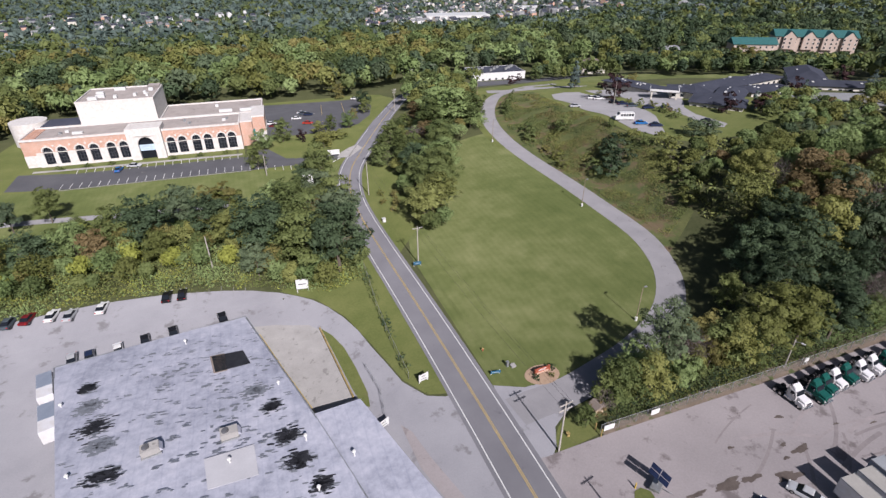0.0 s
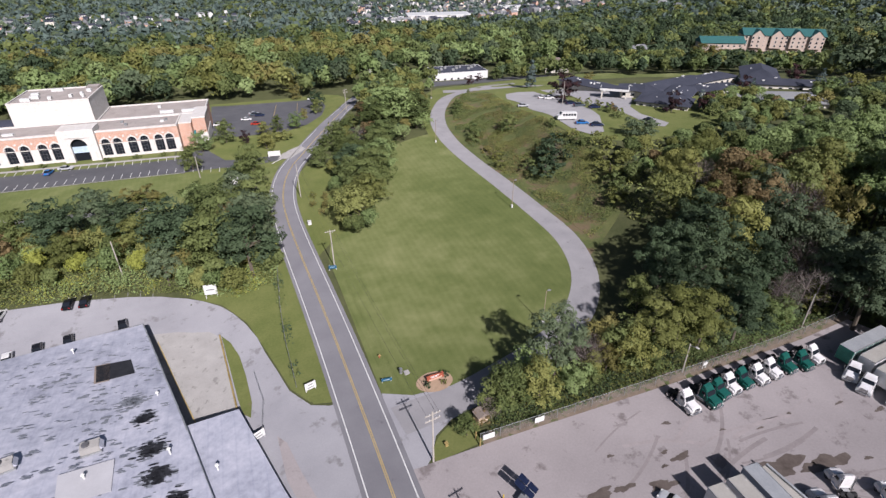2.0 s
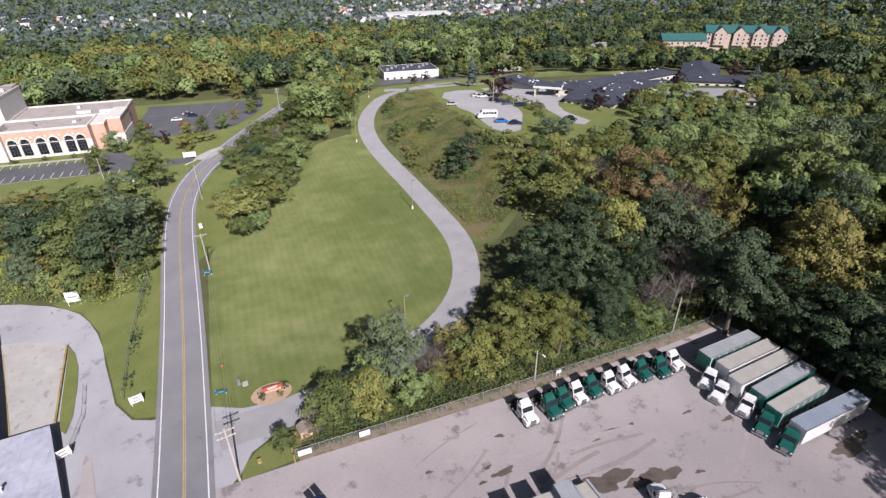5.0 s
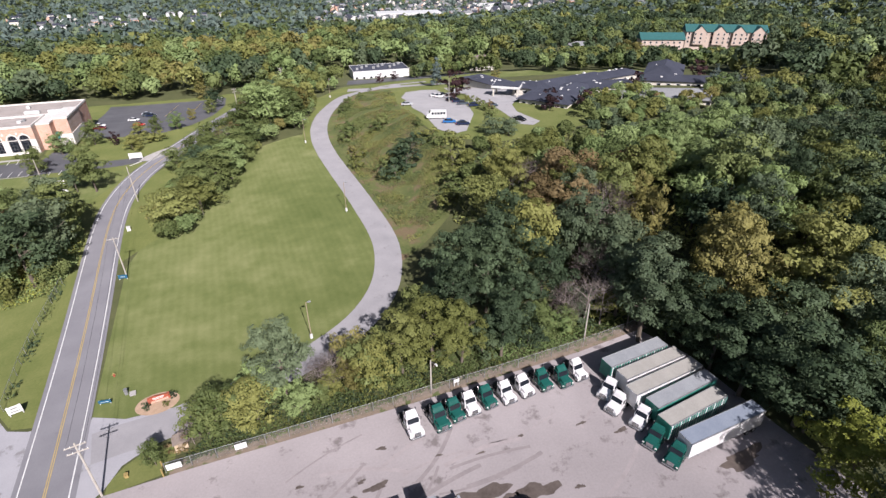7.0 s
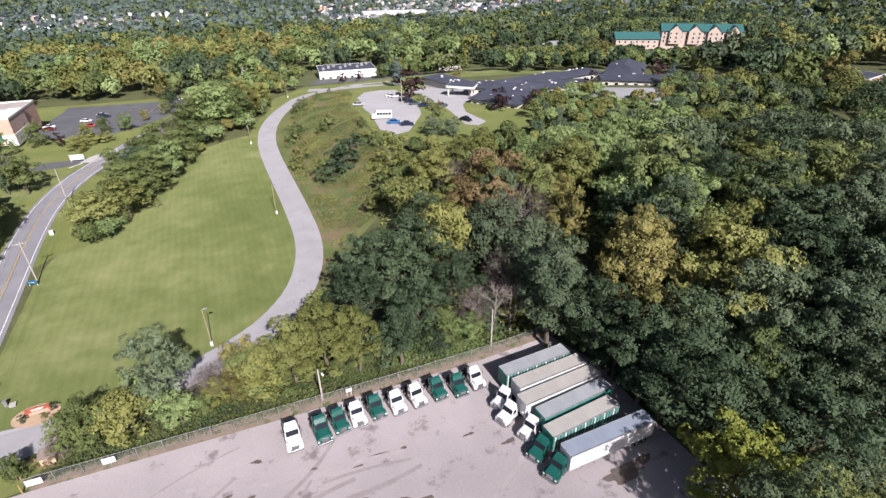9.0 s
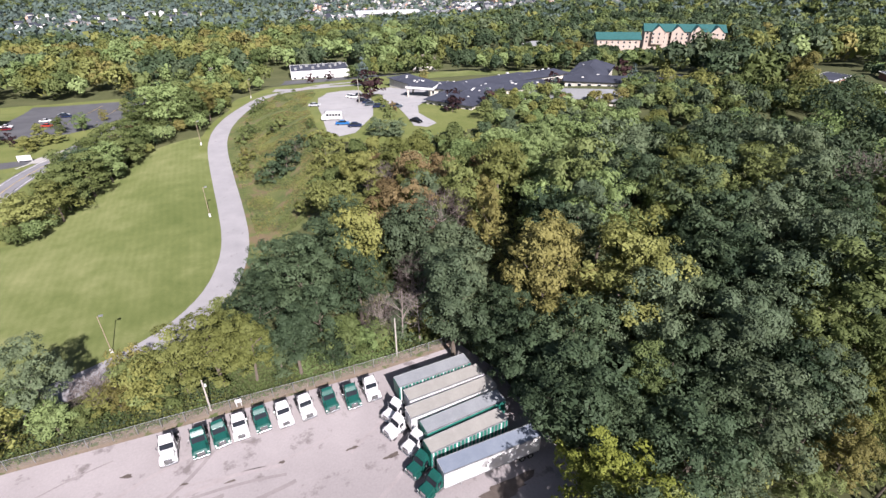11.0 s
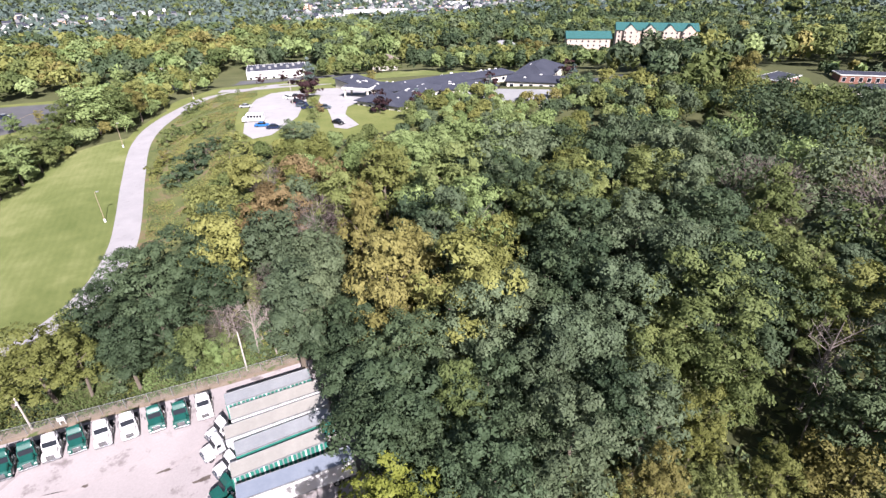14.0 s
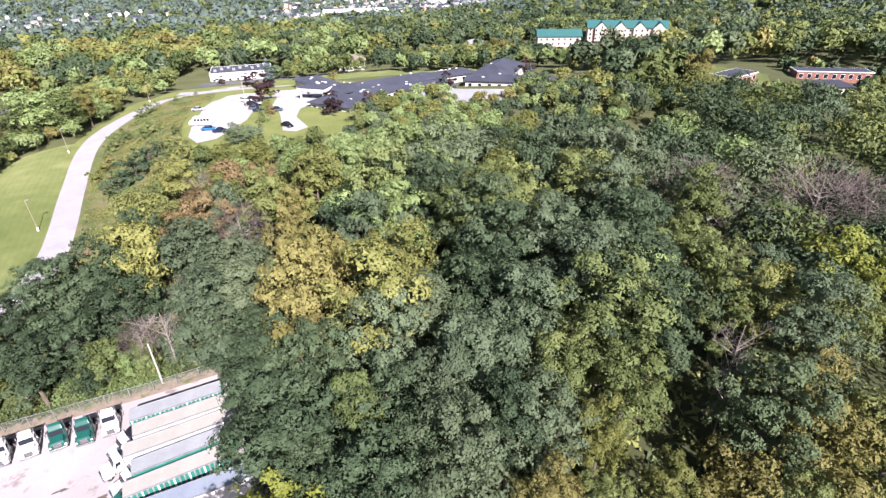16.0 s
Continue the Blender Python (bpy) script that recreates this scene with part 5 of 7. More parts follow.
def link_fence(points, h, label, gap=3.0, group=""):
    root = thing("fence", Matrix(), label, "fence", group)
    pts = resample([Vector(p) for p in points], gap)
    for p in pts:
        z = ground_z(p.x, p.y)
        part("post", tube((p.x, p.y, z - 0.3), (p.x, p.y, z + h + 0.08), 0.045, sides=6), M["metal"], root)
    for a, b in zip(pts, pts[1:]):
        za, zb = ground_z(a.x, a.y), ground_z(b.x, b.y)
        part("rail", tube((a.x, a.y, za + h), (b.x, b.y, zb + h), 0.03, sides=6), M["metal"], root)
        bm = bmesh.new()
        n = Vector((-(b - a).y, (b - a).x)).normalized() * 0.06
        bm.faces.new([bm.verts.new(v) for v in ((a.x + n.x, a.y + n.y, za + 0.05), (b.x + n.x, b.y + n.y, zb + 0.05), (b.x + n.x, b.y + n.y, zb + h), (a.x + n.x, a.y + n.y, za + h))])
        part("mesh_panel", bm, M["link"], root)
    return root


link_fence([(42.6, 45.2), (60, 45.0), (80, 44.9), (100, 44.9), (114, 45.2), (128, 46.2)], 2.0, "galvanised chain-link fence along the truck yard")
link_fence([(17.3, 68.0), (17.0, 80), (17.3, 92), (17.9, 100), (18.4, 108)], 1.8, "chain-link fence with weeds between road and drive")
link_fence([(10.9, 60.5), (11.6, 66.5), (10.6, 74)], 1.4, "short chain-link fence by the warehouse annex")


def utility_pole(x, y, h, arms=1, turn=0.0, lamp=False, label="weathered wooden utility pole with crossarms"):
    root = thing("utility_pole", at(x, y, turn), label, "utility pole", "utility poles")
    part("pole", tube((0, 0, -0.5), (0, 0, h), 0.16, 0.11, 9), M["pole_wood"], root)
    for k in range(arms):
        z = h - 0.45 - 1.1 * k
        arm = part("crossarm", box(-1.25, -0.16, z, 1.25, -0.04, z + 0.14), M["pole_wood"], root)
        for xx in (-1.1, -0.55, 0.55, 1.1):
            part("insulator", tube((xx, -0.1, z + 0.14), (xx, -0.1, z + 0.32), 0.05, 0.03, 6), M["white"], arm)
        for s in (-1, 1):
            part("brace", tube((0, -0.1, z - 0.7), (s * 0.8, -0.1, z), 0.02, sides=5), M["metal"], root)
    if lamp:
        part("lamp_arm", tube((0, 0, h - 0.3), (0.3, -1.1, h - 0.1), 0.035, sides=6), M["metal"], root)
        part("lamp_head", box(0.15, -1.6, h - 0.25, 0.45, -0.95, h - 0.02, 0.05), M["white"], root)
    return root


POLES = [(34.5, 44.6), (31.6, 105.6), (30.0, 151.0), (63.8, 238.0), (90.0, 293.5)]
utility_pole(34.5, 44.6, 10.7, 2, 8)
utility_pole(31.6, 105.6, 10.4, 1, 4)
utility_pole(30.0, 151.0, 11.0, 0, 0, False, "tall weathered wooden utility pole")
utility_pole(63.8, 238.0, 10.5, 2, 30)
utility_pole(90.0, 293.5, 11.5, 3, 20)
utility_pole(0.8, 176.5, 7.5, 0, 0, False, "plain wooden pole beside the church lot")
utility_pole(83.7, 45.8, 6.6, 0, 10, True, "short wooden yard pole with a white lamp")
utility_pole(115.2, 46.6, 8.6, 0, 0, False, "plain wooden pole behind the yard fence")
utility_pole(-16.4, 121.5, 9.0, 0, 0, False, "plain wooden pole on the wooded bank")
utility_pole(108.8, 309.0, 11.0, 1, 0)
utility_pole(143.2, 180.5, 9.5, 0, 0, False, "plain pole in the care home lot")
utility_pole(36.3, 25.6, 10.5, 1, 12)


def wire(a, b, sag, r=0.018, n=10):
    """One hanging wire: a four-sided tube swept along its sag."""
    bm = bmesh.new()
    last = None
    for i in range(n + 1):
        t = i / n
        p = Vector(a).lerp(Vector(b), t)
        p.z -= sag * 4 * t * (1 - t)
        ring = [bm.verts.new(p + Vector(d) * r) for d in ((1, 0, 0), (0, 0, 1), (-1, 0, 0), (0, 0, -1))]
        for k in range(4 if last else 0):
            bm.faces.new((last[k], last[(k + 1) % 4], ring[(k + 1) % 4], ring[k]))
        last = ring
    return bm


tops = [(36.3, 25.6, 10.2), (34.5, 44.6, 10.4), (31.6, 105.6, 10.1), (30.0, 151.0, 10.6)]
lines = thing("overhead_wires", Matrix(), "thin black overhead wires between the roadside poles", "cables")
for a, b in zip(tops[1:], tops[2:]):
    for dx in (-1.0, 0.5, 1.0):
        part("wire", wire((a[0] + dx, a[1], a[2]), (b[0] + dx, b[1], b[2]), 0.9), M["frame_black"], lines)


def lawn_lamp(x, y, h=8.4):
    root = thing("street_lamp", at(x, y), "slender dark lamp post on a white concrete base", "street lamp", "lawn lamps")
    part("base", tube((0, 0, -0.2), (0, 0, 0.9), 0.3, 0.27, 10), M["white"], root)
    part("post", tube((0, 0, 0.9), (0, 0, h), 0.08, 0.06, 8), M["wood"], root)
    part("arm", tube((0, 0, h - 0.05), (0.5, 0, h), 0.04, sides=6), M["wood"], root)
    part("lamp_head", box(0.25, -0.2, h - 0.08, 0.95, 0.2, h + 0.14, 0.04), M["metal"], root)


for p in ((67.2, 67.4), (85.3, 115.2), (83.8, 173.2), (105.5, 236.5)):
    lawn_lamp(*p)


def board_sign(x, y, turn, w, h, foot, colour, label, bars=0, bar_mat=None, posts=2):
    """A sign board on posts, with plain bars where its lettering stands."""
    root = thing("sign", at(x, y, turn), label, "sign")
    board = part("board", box(-w / 2, -0.05, foot, w / 2, 0.05, foot + h, 0.015), colour, root)
    for i in range(bars):
        zz = foot + h * (i + 0.7) / (bars + 0.4)
        ww = w * (0.30, 0.22, 0.33)[i % 3]
        part("lettering_bar", box(-ww, -0.07, zz - h * 0.05, ww, -0.052, zz + h * 0.04), bar_mat or M["wall_grey"], board)
    for k in range(posts):
        xx = 0 if posts == 1 else (-w / 2 + 0.15 + k * (w - 0.3))
        part("post", box(xx - 0.06, 0.05, -0.3, xx + 0.06, 0.17, foot + h), M["white"], root)
    return root


board_sign(19.6, 66.3, 14, 2.0, 1.5, 0.5, M["white"], "white roadside sign board with grey lettering", 2)
board_sign(10.2, 59.0, 25, 2.2, 1.5, 0.6, M["white"], "white sign board beside the warehouse drive", 2)
board_sign(3.2, 106.6, -8, 2.8, 2.6, 0.9, M["white"], "large white sign board in front of the bank", 1)
board_sign(43.9, 44.86, 0, 2.0, 1.1, 0.75, M["white"], "white banner sign on the yard fence", 0, None, 0)
board_sign(53.0, 44.82, 0, 1.7, 1.1, 0.75, M["white"], "white banner sign fixed to the yard fence", 0, None, 0)
board_sign(26.2, 191.0, -6, 4.4, 1.9, 0.6, M["white"], "low white church sign in a planted bed", 0)
board_sign(32.6, 63.4, -8, 1.9, 0.65, 0.3, M["sign_blue"], "small blue sign with white lettering beside the road", 1, M["white"])
board_sign(31.0, 104.6, -10, 1.9, 0.9, 0.4, M["sign_blue"], "small blue and white roadside sign", 1, M["white"])
board_sign(88.0, 44.95, 0, 1.0, 0.7, 0.9, M["white"], "small white notice on the yard fence", 0)
board_sign(12.1, 152.3, 0, 3.0, 3.4, 5.6, M["white"], "tall white sign among the roadside trees", 0)


def entrance_sign():
    """The red sign in its round bed."""
    ring = [(40.6 + 3.4 * math.cos(a), 60.3 + 2.5 * math.sin(a)) for a in [2 * math.pi * i / 24 for i in range(24)]]
    drape("sign_bed", ring, M["mulch"], 0.09, 1.0, "round stone-edged mulch bed")
    root = thing("entrance_sign", at(40.9, 60.9, 6, 0.08) @ Matrix.Diagonal((0.7, 0.7, 0.7, 1)), "red entrance sign on a brick plinth in a round bed", "sign")
    part("plinth", box(-2.1, -0.3, 0, 2.1, 0.3, 0.5, 0.03), M["brick"], root)
    board = part("board", prism([(-2.0, 0.5), (2.0, 0.5), (2.0, 1.35), (1.2, 1.45), (-1.2, 1.75), (-2.0, 1.6)], -0.14, 0.14), M["sign_red"], root)
    part("lettering_bar", box(-1.3, -0.17, 1.1, 1.2, -0.145, 1.3), M["white"], board)
    part("lettering_bar", box(-1.2, -0.17, 0.75, 0.9, -0.145, 0.92), M["white"], board)
    for s in (-1, 1):
        part("pillar", box(s * 2.15 - 0.25, -0.35, 0, s * 2.15 + 0.25, 0.35, 1.5, 0.03), M["sign_red"], root)


entrance_sign()


def cabinet(x, y, w, h, colour, label, category="utility box"):
    root = thing("utility_box", at(x, y, 5), label, category)
    part("casing", box(-w / 2, -w / 2, 0, w / 2, w / 2, h, 0.04), colour, root)
    part("lid", box(-w / 2 - 0.03, -w / 2 - 0.03, h, w / 2 + 0.03, w / 2 + 0.03, h + 0.07), colour, root)


cabinet(35.6, 64.6, 0.5, 1.1, M["metal"], "grey utility pedestal on the lawn")
cabinet(36.6, 64.2, 0.9, 0.3, M["concrete"], "low concrete utility cover on the lawn")
cabinet(29.6, 131.0, 0.9, 1.1, M["white"], "white utility box beside the road")
cabinet(37.4, 46.6, 0.5, 0.6, M["yellow"], "small yellow box on the grass corner")


def hydrant(x, y):
    root = thing("fire_hydrant", at(x, y), "orange fire hydrant on the lawn", "hydrant")
    body = part("barrel", tube((0, 0, 0), (0, 0, 0.65), 0.16, sides=10), M["sign_red"], root)
    part("bonnet", tube((0, 0, 0.65), (0, 0, 0.85), 0.19, 0.06, 10), M["yellow"], root)
    part("nozzle", tube((-0.3, 0, 0.45), (0.3, 0, 0.45), 0.08, sides=8), M["yellow"], root)


hydrant(33.1, 70.2)


def shed(x, y):
    root = thing("shed", at(x, y, 8), "small tan meter shed behind the fence", "shed")
    part("wall", box(-0.9, -0.8, 0, 0.9, 0.8, 1.7), M["tan"], root)
    part("roof", prism([(-1.1, 1.65), (0, 2.2), (1.1, 1.65)], -1.0, 1.0), M["brown_shingle"], root)
    part("door", box(-0.4, -0.84, 0.05, 0.4, -0.8, 1.5), M["wood"], root)


shed(44.6, 49.3)
for x, y in ((42.3, 44.6), (42.2, 46.0)):
    root = thing("bollard", at(x, y), "pale yellow bollard at the fence corner", "bollard", "bollards")
    part("post", tube((0, 0, -0.2), (0, 0, 1.7), 0.12, sides=10), M["yellow"], root)
    part("cap", tube((0, 0, 1.7), (0, 0, 1.78), 0.12, 0.05, 10), M["yellow"], root)


def light_tower(x, y):
    root = thing("solar_trailer", at(x, y, 30, 0.05), "solar-powered trailer with tilted dark panels", "trailer")
    part("bed", box(-1.3, -0.7, 0.45, 1.3, 0.7, 0.9, 0.04), M["metal"], root)
    part("mast", tube((0, 0, 0.9), (0, 0, 2.6), 0.08), M["metal"], root)
    for i in range(2):
        for j in range(2):
            p = part("solar_panel", box(-0.48, -0.75, -0.02, 0.48, 0.75, 0.02), M["solar"], root, "dark blue solar panel")
            p.matrix_basis = pose(-0.55 + 1.1 * i, -0.7 + 1.5 * j, 2.5 + 0.55 * j, 24, 0, 0)
    for s in (-1, 1):
        wheel(root, s * 0.5, 0, 0.35, 0.2)
    part("tow_bar", tube((0, -0.7, 0.5), (0, -2.2, 0.45), 0.05), M["metal"], root)


light_tower(44.4, 34.0)


def bollard(x, y):
    root = thing("bollard", at(x, y), "yellow steel bollard beside a tuft of grass", "bollard")
    part("post", tube((0, 0, -0.2), (0, 0, 1.15), 0.11, sides=12), M["sign_yellow"], root)
    part("cap", tube((0, 0, 1.15), (0, 0, 1.24), 0.11, 0.04, 12), M["sign_yellow"], root)


M["sign_yellow"] = paint("bollard_yellow_paint", (0.60, 0.42, 0.08), 0.5)
bollard(41.4, 35.0)
drape("yard_grass_patch", [(40.2, 33.6), (41.0, 34.6), (42.2, 34.8), (43.2, 33.8), (43.0, 32.4), (41.4, 31.6), (40.3, 32.2)], M["verge"], 0.075, 1.0, "small weedy grass patch in the yard")

# parking stalls
for i in range(27):
    x = -62 + i * 2.75
    z0 = 185.5 - (x + 60) * 0.06
    strip("stall_line", [Vector((x, z0 + 0.4)), Vector((x + 0.15, z0 + 5.0))], 0.09, -0.09, M["white_line"], 0.065, "faded white stall line")
    if i < 20:
        strip("stall_line", [Vector((x + 2, 203.5 - (x + 60) * 0.085)), Vector((x + 2.1, 199.5 - (x + 60) * 0.085))], 0.09, -0.09, M["white_line"], 0.065, "faded white stall line")
strip("church_sidewalk", [Vector((-74, 206.0)), Vector((-60, 204.4)), Vector((-32, 202.0)), Vector((-6, 199.6))], 0.9, -0.9, M["concrete"], 0.12, "pale concrete sidewalk before the church")
for i in range(5):
    x = -20.5 + i * 2.7
    strip("stall_line", [Vector((x, 110.6)), Vector((x + 0.3, 114.6))], 0.05, -0.05, M["pale_lot"], 0.065, "worn white stall line")
strip("lot_kerb", [Vector((-62, 184.9)), Vector((-20, 182.4)), Vector((-4, 181.6))], 0.2, -0.2, M["concrete"], 0.16, "concrete kerb of the church lot")
for x in (36, 47):
    strip("lot_line", [Vector((x - 6, 240)), Vector((x, 286))], 0.12, -0.12, M["yellow_line"], 0.075, "faded yellow lot line")
strip("stop_line", [Vector((24.6, 184.6)), Vector((28.0, 188.2))], 0.3, -0.3, M["white_line"], 0.085, "white stop line")

# oil and damp on the yard
M["oil"] = surface("damp_oil_stain", (0.062, 0.048, 0.040), (0.155, 0.126, 0.108), 0.4, 1.2, rough=0.6)


def stain(x, y, rx, ry, seed):
    rng = random.Random(seed)
    ph = [rng.uniform(0, 6.28) for i in range(4)]
    pts = []
    for i in range(30):
        a = 2 * math.pi * i / 30
        k = 1 + 0.22 * math.sin(2 * a + ph[0]) + 0.18 * math.sin(3 * a + ph[1]) + 0.14 * math.sin(5 * a + ph[2]) + 0.10 * math.sin(9 * a + ph[3])
        pts.append((x + rx * k * math.cos(a), y + ry * k * math.sin(a)))
    drape("oil_stain", pts, M["oil"], 0.062 + 0.002 * (seed % 4), 1.5, "dark damp oil stain on the yard")


for i, (x, y, rx, ry) in enumerate(((70.0, 31.4, 1.5, 0.6), (68.2, 33.0, 0.6, 0.3), (66.5, 31.0, 0.5, 0.3), (82.8, 24.5, 3.4, 1.7), (86.6, 22.6, 1.8, 0.8), (54.5, 30.6, 2.6, 0.7), (58.5, 30.2, 1.6, 0.5), (49.0, 31.0, 1.4, 0.4), (90.5, 22.4, 3.0, 1.2), (64.0, 28.5, 2.2, 0.8), (96.3, 20.7, 0.7, 0.3), (80, 33, 0.5, 0.2), (86, 31, 0.6, 0.2),
                                    (108, 26.5, 1.0, 0.4), (121, 15.5, 4.0, 1.2), (60, 35.5, 0.5, 0.3), (72.5, 37.4, 0.7, 0.35), (103, 30, 0.8, 0.25), (93, 31.5, 0.5, 0.2))):
    stain(x, y, rx, ry, i + 1)


# tyre scuffs on the yard
M["scuff"] = surface("thin_tyre_scuff", (0.190, 0.167, 0.165), (0.270, 0.238, 0.232), 0.4, 2.0, rough=0.95)
M["pale_scuff"] = surface("pale_dust_track", (0.240, 0.212, 0.209), (0.330, 0.292, 0.286), 0.4, 2.0, rough=0.95)
rng = random.Random(12)
for i in range(22):
    x, y, a, r = rng.uniform(52, 108), rng.uniform(16, 38), rng.uniform(-0.5, 0.7), rng.uniform(18, 60) * rng.choice((-1, 1))
    pts = []
    for k in range(9):
        x, y, a = x + 1.6 * math.cos(a), y + 1.6 * math.sin(a), a + 1.6 / r
        pts.append(Vector((x, y)))
    if all(34 < q.x < 126 and q.y < 42 for q in pts):
        w = rng.uniform(0.12, 0.34)
        strip("tyre_scuff", pts, w, -w, M["scuff"] if i % 3 else M["pale_scuff"], 0.0545 + 0.0004 * (i % 12), "faint tyre track on the yard")

# ---- trees ----
M["bark"] = surface("bark", (0.07, 0.055, 0.042), (0.17, 0.14, 0.11), 0.6, 6.0, space="object", rough=0.95)
M["pale_bark"] = surface("pale_dead_bark", (0.15, 0.12, 0.105), (0.30, 0.26, 0.23), 0.6, 6.0, space="object", rough=0.95)
LEAF = {
    "dark": leaves("dark_green_leaves", (0.030, 0.047, 0.024), (0.086, 0.116, 0.056), (0.86, 1.0, 1.12)),
    "green": leaves("green_leaves", (0.060, 0.086, 0.030), (0.158, 0.190, 0.068), (1.12, 1.0, 0.85)),
    "grey": leaves("grey_green_leaves", (0.056, 0.078, 0.043), (0.140, 0.172, 0.092), (0.88, 1.0, 1.05)),
    "light": leaves("light_green_leaves", (0.105, 0.148, 0.052), (0.255, 0.315, 0.130), (0.92, 1.0, 0.85)),
    "olive": leaves("olive_leaves", (0.092, 0.106, 0.030), (0.228, 0.242, 0.080), (1.05, 0.94, 0.8)),
    "gold": leaves("golden_autumn_leaves", (0.106, 0.097, 0.030), (0.240, 0.216, 0.076), (0.92, 0.96, 0.85)),
    "rust": leaves("russet_autumn_leaves", (0.095, 0.070, 0.032), (0.215, 0.160, 0.078), (1.05, 1.0, 0.9)),
    # bluish, narrow range: the haze of distance is put into this leaf colour
    "far_haze": leaves("far_leaves_haze_tint", (0.066, 0.096, 0.086), (0.138, 0.176, 0.148), (0.95, 1.0, 1.0)),
    "lime": leaves("yellow_green_leaves", (0.110, 0.130, 0.022), (0.320, 0.340, 0.075), (1.0, 1.0, 1.0)),
    "plum": leaves("dark_purple_leaves", (0.026, 0.014, 0.016), (0.075, 0.040, 0.040), (1.0, 1.0, 1.0)),
    "spruce": leaves("blue_spruce_needles", (0.060, 0.085, 0.075), (0.155, 0.195, 0.180), (0.9, 1.0, 1.0)),
}


def leaf_cloud(rng, centres, radii, count, size, tilt=0.55):
    """Small triangles strewn over the skins of the lobes: verts and faces. Each is bent a little out of its lobe's skin."""
    share = radii[:, 0] * radii[:, 2]
    pick = rng.choice(len(centres), count, p=share / share.sum())
    d = rng.normal(size=(count, 3))
    d /= np.linalg.norm(d, axis=1)[:, None]
    d[:, 2] = np.where((d[:, 2] < -0.35) & (rng.random(count) < 0.8), -d[:, 2], d[:, 2])
    pos = centres[pick] + d * radii[pick] * rng.uniform(1 - 0.25 * tilt, 1 + 0.18 * tilt, count)[:, None]
    n = d / radii[pick]
    n /= np.linalg.norm(n, axis=1)[:, None]
    n += rng.normal(size=(count, 3)) * tilt
    n /= np.linalg.norm(n, axis=1)[:, None]
    t = np.cross(n, rng.normal(size=(count, 3)))
    t /= np.linalg.norm(t, axis=1)[:, None]
    b = np.cross(n, t)
    s = size * rng.uniform(0.55, 1.25, count)[:, None]
    long = rng.uniform(1.0, 1.7, count)[:, None]
    tri = np.stack([pos - t * s * long, pos + t * s * long * 0.7 - b * s * 0.75, pos + t * s * long * 0.7 + b * s * 0.75 + n * s * 0.2], 1)
    return tri.reshape(-1, 3)


def soup(name, corners, materials, index=None, tone=None):
    """A mesh of loose triangles; tone: a shade of its own for each tree in it."""
    n = len(corners) // 3
    me = bpy.data.meshes.new(name)
    me.vertices.add(len(corners))
    me.vertices.foreach_set("co", corners.ravel())
    me.loops.add(n * 3)
    me.loops.foreach_set("vertex_index", np.arange(n * 3, dtype=np.int32))
    me.polygons.add(n)
    me.polygons.foreach_set("loop_start", np.arange(n, dtype=np.int32) * 3)
    for m in materials:
        me.materials.append(m)
    if index is not None:
        me.polygons.foreach_set("material_index", np.array(index, np.int32))
    me.update(calc_edges=True)
    if tone is not None:
        me.attributes.new("tone", "FLOAT", "FACE").data.foreach_set("value", np.array(tone, np.float32))
    return me


def tufts_on(rng, centres, radii, count, low=-0.3):
    """Places of leaf tufts over the skins of the lobes, left out where another lobe covers them, and the way each faces."""
    share = radii[:, 0] * radii[:, 2]
    pick = rng.choice(len(centres), count * 2, p=share / share.sum())
    d = rng.normal(size=(count * 2, 3))
    d /= np.linalg.norm(d, axis=1)[:, None]
    d[:, 2] = np.where((d[:, 2] < low) & (rng.random(len(d)) < 0.85), -d[:, 2], d[:, 2])
    spots = centres[pick] + d * radii[pick] * rng.uniform(0.82, 1.08, len(d))[:, None]
    deep = np.full(len(spots), 9.0)
    for c, r in zip(centres, radii):
        deep = np.minimum(deep, np.linalg.norm((spots - c) / r, axis=1))
    keep = np.flatnonzero(deep > 0.72)[:count]
    return spots[keep], d[keep]


def crown_mesh(name, rng, lobes, count, size, material, clumps=0):
    """A crown: dark inner foliage under many tufts of leaf sprays, with gaps between tufts and between limbs."""
    centres, radii = np.array([l[:3] for l in lobes]), np.array([l[3:] for l in lobes])
    inner = leaf_cloud(rng, centres, radii * 0.60, max(80, count // 7), size * 1.5, 0.4)
    spots, face = tufts_on(rng, centres, radii, clumps or count // 45)
    r = rng.uniform(0.55, 1.2, len(spots)) * size * (5.2 if clumps else 3.0)
    pick = rng.choice(len(spots), count, p=r * r / (r * r).sum())
    d = rng.normal(size=(count, 3)) + face[pick] * 1.1 + (0, 0, 0.35)
    d /= np.linalg.norm(d, axis=1)[:, None]
    pos = spots[pick] + d * r[pick][:, None] * (1, 1, 0.66) * rng.uniform(0.6, 1.15, count)[:, None]
    n = d + face[pick] * 0.5 + (0, 0, 0.15) + rng.normal(size=(count, 3)) * 0.36
    n /= np.linalg.norm(n, axis=1)[:, None]
    t = d - n * (d * n).sum(1)[:, None] + rng.normal(size=(count, 3)) * 0.5
    t -= n * (t * n).sum(1)[:, None]
    t /= np.linalg.norm(t, axis=1)[:, None]
    b = np.cross(n, t)
    s = size * rng.uniform(0.5, 1.2, count)[:, None]
    tri = np.stack([pos - t * s, pos + t * s * 0.9 - b * s * 0.72, pos + t * s * 0.9 + b * s * 0.72 - n * s * 0.15], 1)
    return soup(name, np.concatenate([inner, tri.reshape(-1, 3)]), [material])


